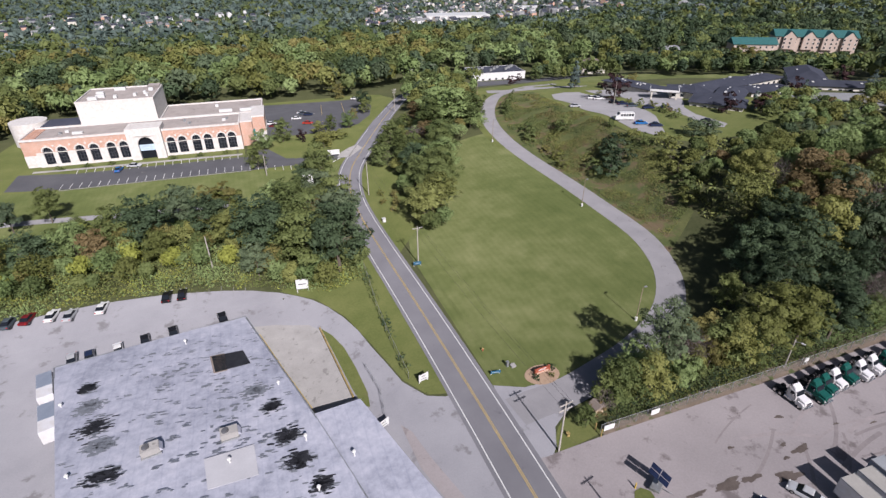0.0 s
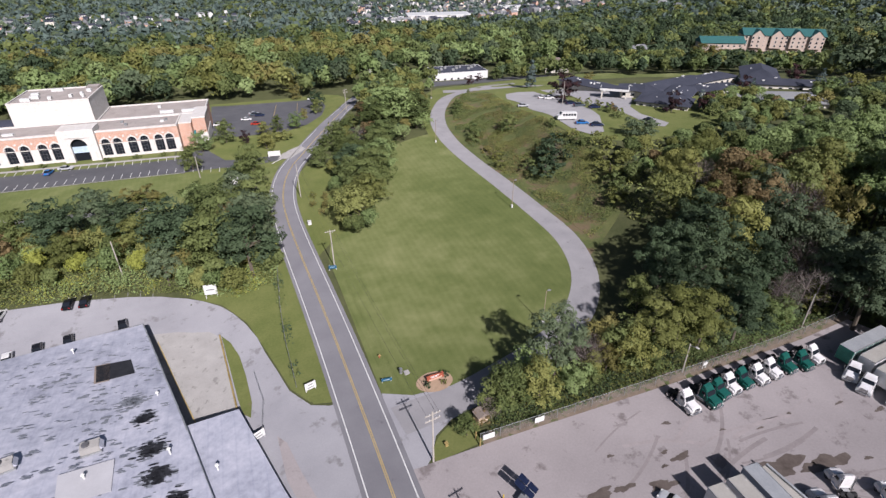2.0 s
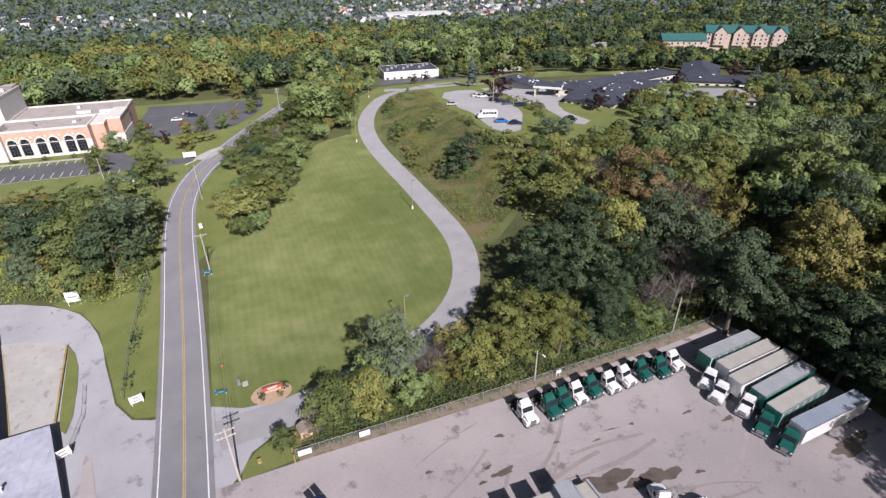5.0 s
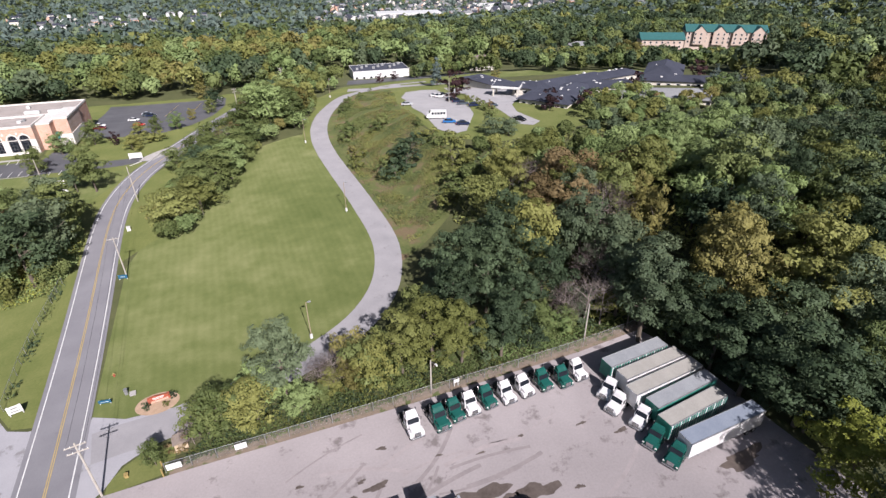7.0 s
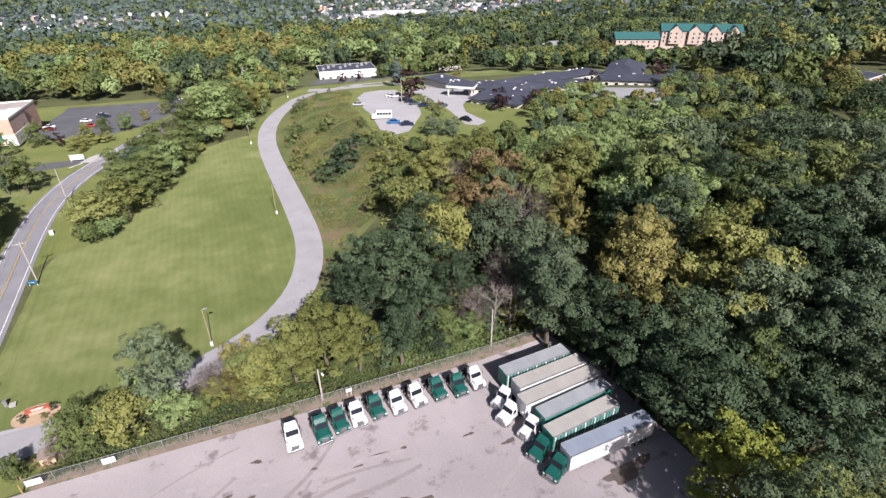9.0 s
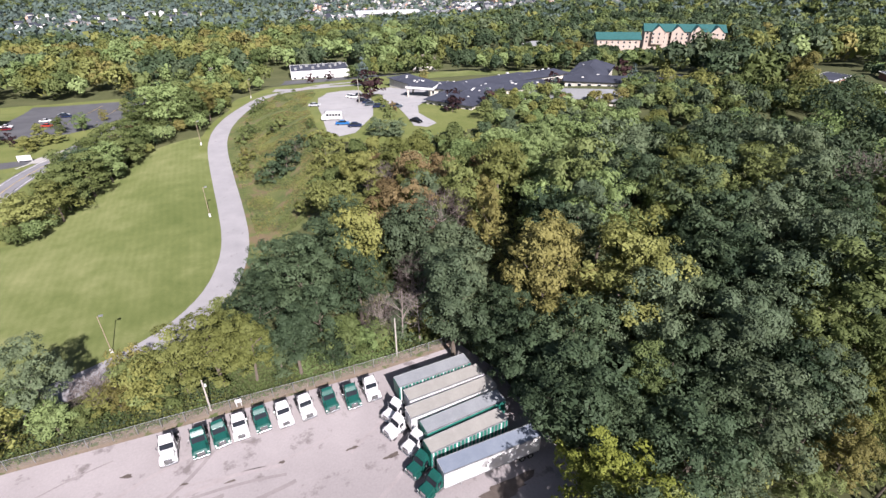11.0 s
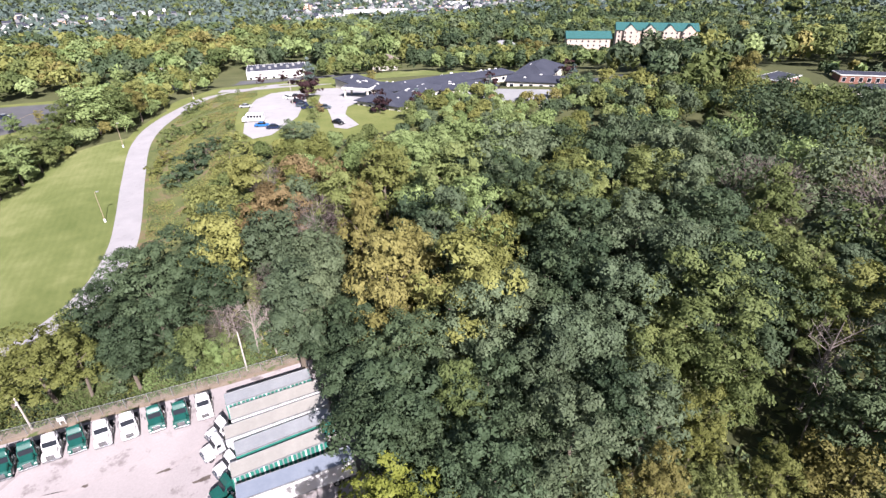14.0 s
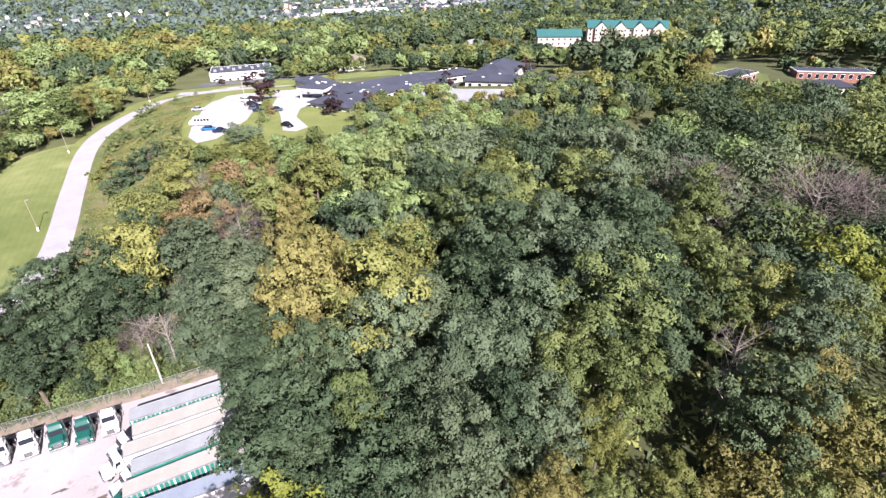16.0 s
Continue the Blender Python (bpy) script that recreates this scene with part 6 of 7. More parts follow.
def crown_lobes(rng, h, r, shape, n):
    """Lobes within a crown of height h over its foot at z=0 of the crown, and of radius r: each a limb's own head of leaves, kept apart from the others."""
    out, tries = [], 0
    while len(out) < n and tries < 900:
        tries += 1
        z = rng.uniform(0.06, 0.98)
        if shape == "round":
            w = math.sqrt(max(0.05, 1 - (2 * z - 0.85) ** 2 * 0.75))
        elif shape == "tall":
            w = 0.75 * math.sin(math.pi * min(0.95, z * 0.8 + 0.15)) + 0.15
        else:
            w = 1.0 - 0.75 * z
        a, d = rng.uniform(0, 2 * math.pi), w * r * math.sqrt(rng.uniform(0.12, 0.85))
        s = r * rng.uniform(0.22, 0.40)
        x, y = d * math.cos(a), d * math.sin(a)
        if tries < 700 and any((x - o[0]) ** 2 + (y - o[1]) ** 2 + (z * h - o[2]) ** 2 < (0.86 * (s + o[3])) ** 2 for o in out):
            continue
        out.append((x, y, z * h, s, s * rng.uniform(0.85, 1.15), s * rng.uniform(0.6, 0.9)))
    out.append((0, 0, 0.44 * h, r * 0.42, r * 0.42, h * 0.32))
    return out


def limb_mesh(name, rng, foot, top, reach, material, twigs=0):
    """A tapered trunk with limbs that fork upwards; twigs: bare branches at their ends."""
    bm = bmesh.new()
    girth = (0.018 * top + 0.06) * (0.6 if twigs else 1.0)
    bend = Vector((rng.normal() * 0.25, rng.normal() * 0.25, 0))
    p0, p1, p2 = Vector((0, 0, -0.4)), Vector((0, 0, foot)) + bend, Vector((0, 0, top * 0.85)) + bend * 2
    add_tube(bm, p0, p1, girth, girth * 0.75, 7)
    add_tube(bm, p1, p2, girth * 0.75, girth * 0.2, 6)
    for i in range(7 if not twigs else 14):
        k = rng.uniform(0.05, 0.8)
        a = p1.lerp(p2, k)
        ang = rng.uniform(0, 6.28)
        out = Vector((math.cos(ang), math.sin(ang), rng.uniform(0.4, 1.1))) * reach * rng.uniform(0.45, 0.85) * (1 - 0.5 * k)
        add_tube(bm, a, a + out, girth * 0.35, girth * 0.1, 5)
        for j in range(twigs):
            s = a + out * rng.uniform(0.35, 1.0)
            side = Vector((rng.normal(), rng.normal(), abs(rng.normal()) + 0.3)).normalized() * reach * rng.uniform(0.2, 0.42)
            add_tube(bm, s, s + side, girth * 0.12, girth * 0.04, 4)
    me = bpy.data.meshes.new(name)
    bm.to_mesh(me)
    bm.free()
    me.materials.append(material)
    return me


TREES = {}


def make_tree(key, kind, h, r, shape, lobes, count, size, seed, label, foot=0.28, category="tree", clumps=0):
    """One tree of a kind, built at its place of rest far below the land's use and copied from there."""
    rng = np.random.default_rng(seed)
    base = foot * h
    crown = crown_mesh("crown", rng, [(x, y, z + base, a, b, c) for x, y, z, a, b, c in crown_lobes(rng, h - base, r, shape, lobes)], count, size, LEAF[kind], clumps=clumps)
    trunk = limb_mesh("trunk", rng, base * 1.2, h * 0.9, r, M["bark"])
    TREES[key] = (trunk, crown, label, category)


def plant(key, x, y, scale=1.0, turn=None, up=0.0, wide=1.0):
    trunk, crown, label, category = TREES[key]
    turn = random.uniform(0, 360) if turn is None else turn
    root = thing("tree" if category == "tree" else category, at(x, y, turn, up) @ Matrix.Diagonal((scale * wide, scale * wide, scale, 1)), label, category, "")
    for name, me in (("trunk", trunk), ("crown", crown)):
        if me:
            new(name, me).parent = root
    return root


WORDS = {"dark": "tall dark green broadleaf tree", "green": "mid-green broadleaf tree in full leaf", "grey": "grey-green broadleaf tree with a loose crown",
         "light": "fresh light green broadleaf tree", "olive": "olive-yellow broadleaf tree turning in autumn", "gold": "golden-yellow autumn broadleaf tree",
         "rust": "russet-brown autumn broadleaf tree", "lime": "bright yellow-green broadleaf tree beside the yard", "plum": "dark purple-leaved ornamental tree by a building", "spruce": "blue-green conical spruce tree in the grounds"}
for i, (kind, shape) in enumerate((("dark", "round"), ("green", "round"), ("grey", "round"), ("light", "round"), ("olive", "round"), ("gold", "round"), ("rust", "round"), ("dark", "tall"), ("grey", "tall"), ("green", "tall"))):
    make_tree(f"{kind}_{shape}", kind, 16.0, 5.4 if shape == "round" else 3.9, shape, 22, 8400, 0.185, 10 + i, WORDS[kind], clumps=145)
for i, kind in enumerate(("dark", "green", "light", "olive", "gold", "rust", "grey")):
    make_tree(f"{kind}_mid", kind, 16.0, 5.4, "round", 20, 5200, 0.28, 40 + i, WORDS[kind], clumps=125)
for i, kind in enumerate(("green", "light", "olive", "gold", "grey", "dark")):
    make_tree(f"{kind}_small", kind, 8.0, 3.4, "round", 14, 3400, 0.18, 50 + i, WORDS[kind], 0.10, clumps=95)
make_tree("lime_round", "lime", 11.5, 5.9, "round", 20, 8500, 0.18, 64, WORDS["lime"], 0.2, clumps=130)
make_tree("plum_small", "plum", 8.0, 3.6, "round", 14, 1500, 0.28, 60, WORDS["plum"], 0.1)
make_tree("spruce", "spruce", 13.0, 3.2, "cone", 26, 1300, 0.38, 61, WORDS["spruce"], 0.04)
for i, kind in enumerate(("green", "olive", "gold", "dark", "rust")):
    make_tree(f"{kind}_bush", kind, 3.2, 2.4, "round", 12, 1000, 0.17, 70 + i, f"rounded {dict(dark='dark green', gold='yellow', rust='russet').get(kind, kind)} shrub on the grass", 0.02, "shrub")
M["twigs"] = leaves("grey_brown_twigs", (0.085, 0.068, 0.062), (0.210, 0.170, 0.155), (1.0, 0.95, 0.95))


def twig_mesh(rng, h, r):
    """A haze of thin bare twigs, each a long narrow sliver that points outwards and up."""
    n = 2600
    d = rng.normal(size=(n, 3)) * (1, 1, 0.9)
    d /= np.linalg.norm(d, axis=1)[:, None]
    pos = np.array((0, 0, h * 0.6)) + d * (r, r, h * 0.38) * rng.uniform(0.35, 1.0, n)[:, None] ** 0.7
    out = d + rng.normal(size=(n, 3)) * 0.45 + (0, 0, 0.5)
    out /= np.linalg.norm(out, axis=1)[:, None]
    side = np.cross(out, rng.normal(size=(n, 3)))
    side /= np.linalg.norm(side, axis=1)[:, None]
    l = rng.uniform(0.5, 1.3, n)[:, None]
    return soup("twigs", np.stack([pos + side * 0.035, pos - side * 0.035, pos + out * l], 1).reshape(-1, 3), [M["twigs"]])


for i in range(2):
    TREES[f"bare_{i}"] = (limb_mesh("trunk", np.random.default_rng(90 + i), 4.5, 15.0, 6.0, M["pale_bark"], 11), twig_mesh(np.random.default_rng(95 + i), 15.0, 6.0), "leafless grey tree with bare branching limbs", "tree")
    TREES[f"snag_{i}"] = (TREES[f"bare_{i}"][0], None, "dead pale tree with leafless limbs at the wood edge", "tree")


TAKEN = []


def coarser(key, y):
    """Fewer and larger leaf sprays for the trees that stand far back."""
    far = key.replace("_round", "_mid").replace("_tall", "_mid") if y > 84 else key
    return far if far in TREES else key


def grow(key, x, y, h, wide=1.0):
    """A tree of a kind with its own height."""
    full = 8.0 if key.endswith("small") else 3.2 if key.endswith("bush") else 13.0 if key == "spruce" else 11.5 if key == "lime_round" else 15.0 if key.startswith(("bare", "snag")) else 16.0
    key = coarser(key, y)
    TAKEN.append((x, y, 3.0 if full < 10 else 4.2))
    return plant(key, x, y, h / full, None, 0.0, wide)


def scatter(poly, gap, keys, seed, height, clear=1.0):
    """Trees strewn over an area at about this spacing, off those that stand already."""
    rng = random.Random(seed)
    xs, ys = [p[0] for p in poly], [p[1] for p in poly]
    names, weights = zip(*keys)
    y, row = min(ys), 0
    while y < max(ys):
        x = min(xs) + (row % 2) * gap / 2
        while x < max(xs):
            px, py = x + rng.uniform(-0.36, 0.36) * gap, y + rng.uniform(-0.36, 0.36) * gap
            if inside(px, py, poly) and not any((px - a) ** 2 + (py - b) ** 2 < (c * clear) ** 2 for a, b, c in TAKEN):
                key = coarser(rng.choices(names, weights)[0], py + 30)
                full = 8.0 if key.endswith("small") else 3.2 if key.endswith("bush") else 16.0
                plant(key, px, py, rng.uniform(*height) / full, rng.uniform(0, 360), 0.0, rng.uniform(0.82, 1.05))
            x += gap
        y += gap * 0.87
        row += 1


# single trees that stand out: the wood beside the truck yard
for key, x, y, h, w in (("dark_round", 102, 62, 18.5, 1.1), ("dark_round", 93.5, 59, 15, 1.0), ("dark_round", 108, 68, 19, 1.1), ("dark_round", 111.5, 57, 17, 1.0), ("dark_round", 103.5, 53.5, 14, 0.9), ("dark_tall", 98.5, 48.6, 14, 1.1), ("dark_round", 97, 68, 16, 1.0), ("dark_round", 114, 76, 17, 1.0),
                        ("olive_round", 80.5, 51.2, 12.5, 1.15), ("olive_round", 86, 50.8, 14, 1.25), ("olive_round", 91.2, 50.0, 12, 1.1), ("olive_small", 75.5, 50.8, 9, 1.1), ("grey_round", 60.8, 53.0, 15.0, 0.95), ("gold_small", 72.6, 55.4, 8.5, 0.9), ("bare_1", 68.6, 53.0, 7.5, 1.0), ("green_small", 74.5, 52.4, 9.0, 1.2), ("olive_small", 67.6, 51.6, 4.8, 1.1), ("green_small", 48.5, 50.2, 7.0, 1.2), ("green_small", 52.8, 51.6, 6.5, 1.2), ("light_small", 62.6, 49.4, 6.0, 1.1), ("green_small", 78, 49.6, 6.5, 1.2), ("dark_small", 95.5, 50.8, 8, 1.2), ("green_small", 107, 50.2, 8, 1.2), ("light_small", 111.5, 49.4, 6, 1.0), ("dark_small", 104.5, 49.0, 6.5, 1.1), ("green_small", 51, 50.4, 8.5, 1.15), ("olive_small", 55.6, 49.8, 8.5, 1.1), ("light_small", 57.0, 53.5, 8, 1.1), ("green_small", 66, 49.4, 4.2, 1.1), ("green_small", 41.2, 47.2, 4.6, 0.9), ("bare_0", 46.4, 49.0, 4.4, 1.0), ("rust_bush", 44.6, 49.4, 2.0, 1.2),
                        ("gold_small", 70.8, 51.0, 6.0, 0.8), ("bare_0", 66.5, 52.5, 7, 1.0), ("bare_1", 48.5, 52.0, 5, 1.0), ("bare_0", 72.5, 55.5, 6, 1.0), ("grey_tall", 125.5, 50.5, 17, 1.1), ("grey_tall", 129.8, 47.6, 18, 1.1), ("snag_0", 117.5, 50.5, 14, 1.0), ("bare_1", 113.4, 50.6, 11, 0.8), ("snag_0", 122, 52, 14, 0.8), ("snag_1", 126.4, 47.8, 12, 0.7), ("rust_round", 129.6, 46.2, 9, 0.6), ("snag_1", 120.5, 49.0, 13, 1.0), ("snag_1", 114.6, 53.0, 12, 1.0), ("bare_0", 123, 56, 15, 0.8), ("grey_small", 118.5, 52.5, 8, 1.0), ("green_small", 113, 50.2, 6, 1.0), ("olive_small", 122, 50.5, 7, 1.0),
                        ("gold_round", 140.2, 38.6, 24, 0.9), ("gold_round", 143.5, 43.5, 22, 0.8), ("olive_round", 149.6, 29.5, 25, 1.05), ("olive_round", 155, 35, 23, 0.9), ("gold_small", 136.8, 31.5, 16, 0.8), ("gold_small", 140, 60.5, 15, 0.6), ("rust_round", 127, 72, 17, 0.9), ("olive_round", 120.5, 80, 11.5, 1.0), ("grey_tall", 124.6, 42.5, 20, 1.15), ("light_round", 165, 70, 17, 1.2), ("light_round", 174.5, 69, 17, 1.1), ("light_round", 160, 78, 16, 1.0), ("light_round", 166.9, 81.7, 16.0, 1.1), ("light_round", 177.8, 85.6, 16.6, 1.1), ("light_round", 187.1, 88.7, 17.2, 1.1), ("light_round", 158.0, 81.1, 16.0, 1.1), ("light_round", 169.3, 87.9, 16.6, 1.1), ("rust_round", 121, 75, 14, 0.9), ("olive_round", 130.5, 78, 14, 1.0), ("rust_round", 138.5, 82, 14, 0.9), ("bare_0", 132.5, 67, 16, 1.0), ("gold_round", 143, 69, 13, 0.8),
                        # trees at x 118 to 130 below y=-2 are added, unseen, to shade the yard
                        ("dark_round", 133.4, 17.0, 18.5, 1.3), ("dark_round", 137.5, 26.0, 19, 1.1), ("dark_round", 146, 15, 19, 1.0), ("gold_round", 159.6, -1.5, 13, 0.8), ("olive_round", 169.5, 2.0, 15, 0.7), ("gold_round", 190, -11.5, 17, 1.0), ("gold_round", 196, -6, 16, 0.8), ("olive_round", 198, -15, 16, 1.0), ("lime_round", 219.4, 7.2, 17, 0.9), ("grey_round", 157, 15.3, 21, 1.05), ("grey_round", 167.8, 18.6, 22, 1.0), ("grey_round", 151.1, 4.6, 19, 1.05), ("grey_round", 162.7, 4.6, 18, 0.95), ("green_round", 178.5, 13.8, 23, 1.1), ("green_round", 166, -4.5, 10.5, 0.9), ("olive_round", 174, -6, 11, 0.9), ("green_round", 152, -2.5, 10.5, 0.9), ("grey_round", 145, 1.5, 12, 0.9), ("gold_small", 182, -9, 11, 1.0), ("green_round", 186, -14, 12, 0.9), ("snag_1", 189.5, 1.7, 20, 0.7), ("snag_0", 186.5, -1.5, 17, 0.6), ("olive_round", 199, 6, 17, 1.0), ("lime_round", 130.3, 6.8, 13.0, 1.1), ("dark_round", 124.5, -3.0, 19, 0.85), ("green_round", 129.5, -2.5, 17, 0.8), ("dark_round", 118.0, -8.0, 13, 0.8), ("dark_round", 131.2, 38.2, 15.5, 1.05), ("dark_round", 131.0, 31.5, 16, 1.05), ("dark_tall", 130.6, 25.0, 16, 1.25), ("dark_round", 135.5, 11.5, 14, 0.9), ("dark_round", 133.6, 15.5, 13, 1.0), ("dark_small", 131.6, 35, 6.5, 1.0), ("dark_small", 132.0, 28.5, 6.5, 1.0), ("dark_small", 131.8, 21.5, 6.5, 1.0), ("green_small", 129.8, 41, 6, 0.9), ("dark_round", 141.0, 5, 17, 1.15), ("dark_round", 134.5, 28, 15, 0.95), ("bare_0", 217.3, 37.4, 20, 1.2), ("bare_1", 236.7, 23.8, 21, 1.3), ("bare_0", 243, 19, 19, 1.2), ("olive_round", 123, 92, 12, 1.0), ("olive_round", 132, 98, 12, 1.0), ("bare_1", 126, 90, 11, 1.0),
                        ("dark_round", 163, 28, 20, 1.0), ("dark_round", 172, 34, 20, 1.1), ("dark_round", 150, 8, 17, 1.0), ("dark_round", 192, 28, 21, 1.1), ("green_round", 178, 46, 20, 1.1)):
    grow(key, x, y, h, w)
# the bank behind the warehouse lot
for key, x, y, h, w in (("dark_round", 12.8, 109.5, 17.5, 1.25), ("grey_round", 15, 118, 16.9, 1.2), ("green_round", 16, 129, 15.6, 1.15), ("green_round", 5.5, 114, 16.5, 1.3), ("dark_round", -3.5, 123, 16.2, 1.25), ("green_round", 8.5, 124, 15.6, 1.2), ("grey_round", 13, 138, 15.0, 1.15), ("green_round", 3.5, 132, 15.0, 1.2), ("olive_round", -11, 128, 11.0, 1.2), ("dark_round", -16, 136, 12.3, 1.2), ("rust_round", 10.5, 121, 14.6, 0.6), ("gold_small", 9.5, 119.5, 10.0, 0.9), ("dark_round", -30.7, 136, 14.0, 1.3), ("grey_round", -23, 143, 12.3, 1.2), ("green_round", -38, 136, 12.3, 1.2), ("light_round", -47, 134, 11.2, 1.2), ("dark_round", -55, 132, 11.2, 1.2), ("olive_round", -64, 130, 10.1, 1.2), ("olive_round", -28, 127, 9.0, 1.2),
                        ("green_round", -58, 160, 10.0, 1), ("grey_round", -66, 156, 9.0, 1), ("green_small", -49, 150, 5.0, 1), ("gold_bush", -15.5, 159, 5.0, 1.8), ("olive_bush", -12, 155, 4.2, 1.4), ("green_round", 9, 146, 10.6, 1), ("light_round", 1, 145, 10.1, 1), ("dark_round", 12, 166, 7.5, 1), ("green_round", 15, 172, 8.0, 1), ("rust_round", -42, 132, 9.6, 1.05), ("gold_small", -36.5, 134, 9.4, 0.95), ("grey_round", -6, 114.5, 10.0, 1),
                        ("grey_round", -74, 140, 10.1, 1), ("olive_round", -82, 128, 9.0, 1), ("green_round", -92, 138, 11.2, 1), ("light_round", -86, 165, 11.0, 1)):
    grow(key, x, y, h, w)
# copse between road and lawn, and the trees above it
for key, x, y, h, w in (("olive_small", 42.5, 127, 10.6, 1.46), ("olive_small", 48, 133, 10.6, 1.34), ("green_round", 48.5, 140, 12.9, 1.34), ("green_round", 53.5, 148, 12.9, 1.40), ("green_round", 46, 152, 10.6, 1.10), ("light_round", 57, 157, 12.4, 1.40), ("dark_round", 48.5, 162, 11.2, 1.22), ("green_round", 60.5, 166, 12.3, 1.34), ("green_round", 52, 172, 10.6, 1.22), ("green_round", 63.5, 176, 11.8, 1.34), ("bare_1", 58, 186, 9.0, 1.22), ("rust_round", 62, 188, 9.0, 0.98), ("green_round", 50, 184, 9.0, 1.10),
                        ("green_round", 66, 192, 14.6, 1.1), ("light_round", 74.2, 194, 18.0, 1.45), ("green_round", 82.5, 192, 14.6, 1.22), ("light_round", 72, 203, 14.6, 1.22), ("green_round", 80, 204, 13.4, 1.22), ("gold_round", 87.5, 203, 12.6, 0.9), ("olive_round", 92, 222, 10.1, 1.10), ("olive_round", 86, 226, 11.2, 1.22), ("green_small", 45, 190.5, 6.2, 1.34), ("green_small", 56, 206, 6.7, 1.34), ("green_small", 60, 211, 6.2, 1.22), ("gold_small", 36, 140, 3.0, 1.00), ("gold_small", 37, 146, 2.6, 1.00), ("rust_round", 66, 214, 9.0, 0.98)):
    grow(key, x, y, h, w)
# trees round the church and its lots
for key, x, y, h, w in (("light_small", 1.8, 203.5, 8.0, 1.15), ("green_small", -1.5, 184.5, 8.4, 1.1), ("green_small", 10, 215, 9.0, 1.1), ("green_round", 17.5, 164, 14, 1.0), ("olive_small", 24.6, 201.7, 5.5, 1.6), ("green_small", 40.5, 175, 7.5, 1.4), ("green_small", 51, 200.5, 8.0, 1.3), ("plum_small", 17.5, 212.5, 5, 0.9), ("olive_small", 25, 219.5, 5.5, 1.2), ("green_small", 31, 224, 6.5, 1.0), ("light_small", 39, 224, 7, 1.1), ("olive_bush", 26, 211, 3.6, 1.8), ("olive_bush", 32, 213, 3.4, 1.6), ("gold_small", 44, 239, 5, 0.9), ("gold_small", 48, 296, 8, 1.0), ("green_small", 52, 250, 7, 1.0), ("dark_small", 54, 262, 9, 1.0)):
    grow(key, x, y, h, w)
for x in (-66, -57.5, -50, -30, -20.5, -11.5):
    grow("green_bush", x, 206.0 - (x + 66) * 0.07, 1.3, 1.6)
# hillside shrubs
for key, x, y, h, w in (("dark_bush", 104, 128, 5.2, 1.25), ("dark_bush", 107.5, 131, 5.6, 1.3), ("dark_bush", 110.5, 135.5, 5.0, 1.2), ("dark_bush", 113.0, 139.5, 4.2, 1.1), ("olive_bush", 116.5, 112, 4.6, 1.2), ("olive_bush", 119, 119, 4.6, 1.2), ("green_bush", 113.5, 106, 4.0, 1.2), ("olive_bush", 122.5, 125.5, 4.4, 1.2), ("green_bush", 118.5, 131, 3.4, 1.0), ("olive_bush", 110, 100, 4.0, 1.2), ("green_bush", 102, 134, 3.6, 1.1), ("green_bush", 111.5, 168, 3.6, 1.4), ("green_bush", 108.5, 165, 3.2, 1.2), ("green_bush", 98.5, 170, 4.2, 1.1), ("green_bush", 101, 177, 3.4, 1.1), ("olive_bush", 95.5, 143, 3.4, 1.0), ("olive_bush", 97.5, 150, 3.6, 1.0), ("gold_bush", 97, 157, 2.6, 1.0), ("green_bush", 107, 208, 3.6, 1.1),
                        ("green_bush", 104.5, 203, 3.0, 1.1), ("green_bush", 110, 214, 2.8, 1.0), ("green_bush", 119.5, 151, 2.4, 1.0), ("olive_bush", 116, 143, 2.2, 1.0), ("olive_bush", 120, 138, 2.6, 1.2), ("green_bush", 117, 224, 1.8, 1.0), ("green_bush", 125, 236, 1.6, 1.0), ("dark_bush", 43.0, 61.0, 1.2, 0.7), ("dark_bush", 39.0, 59.6, 1.3, 0.7), ("olive_bush", 42.0, 59.2, 0.9, 0.8), ("gold_bush", 32.5, 143, 1.6, 1.0), ("olive_bush", 33.5, 149, 1.8, 1.0), ("gold_bush", 34, 137, 1.5, 1.0)):
    grow(key, x, y, h, w)
# trees round the care home
for key, x, y, h, w in (("plum_small", 150.5, 190, 10, 1.35), ("olive_bush", 151.5, 181, 2.0, 1.0), ("green_bush", 149.5, 172, 2.6, 0.9), ("olive_bush", 148.5, 164, 2.8, 0.9), ("green_bush", 147, 156, 3.0, 0.9), ("rust_bush", 149.6, 157, 2.8, 0.9), ("green_bush", 146.2, 148, 3.0, 1.0), ("olive_bush", 155.5, 208, 2.0, 1.0), ("spruce", 158, 232, 13, 1.0), ("plum_small", 168.5, 146, 7.5, 1.0), ("plum_small", 181, 142, 7.0, 0.9), ("plum_small", 216, 156, 7.5, 0.9), ("plum_small", 258, 166, 8, 1.0), ("gold_small", 186, 222, 6, 1.0), ("grey_small", 136.5, 129.5, 6.5, 1.2), ("grey_small", 141.5, 127, 6.5, 1.1), ("green_small", 207, 281, 8, 1.2), ("green_small", 215, 278, 7.5, 1.1), ("spruce", 182, 146, 7, 1.0), ("spruce", 212, 150, 8, 1.0), ("spruce", 246, 146, 10, 1.0), ("plum_small", 137, 262, 5, 1.0), ("plum_small", 150, 278, 5, 1.0), ("green_small", 164, 282, 7, 1.1), ("gold_round", 284, 250, 13, 1.1), ("gold_round", 292, 246, 12, 1.1), ("gold_round", 300.5, 116, 17, 0.9), ("gold_round", 306, 121, 13, 0.9)):
    grow(key, x, y, h, w)
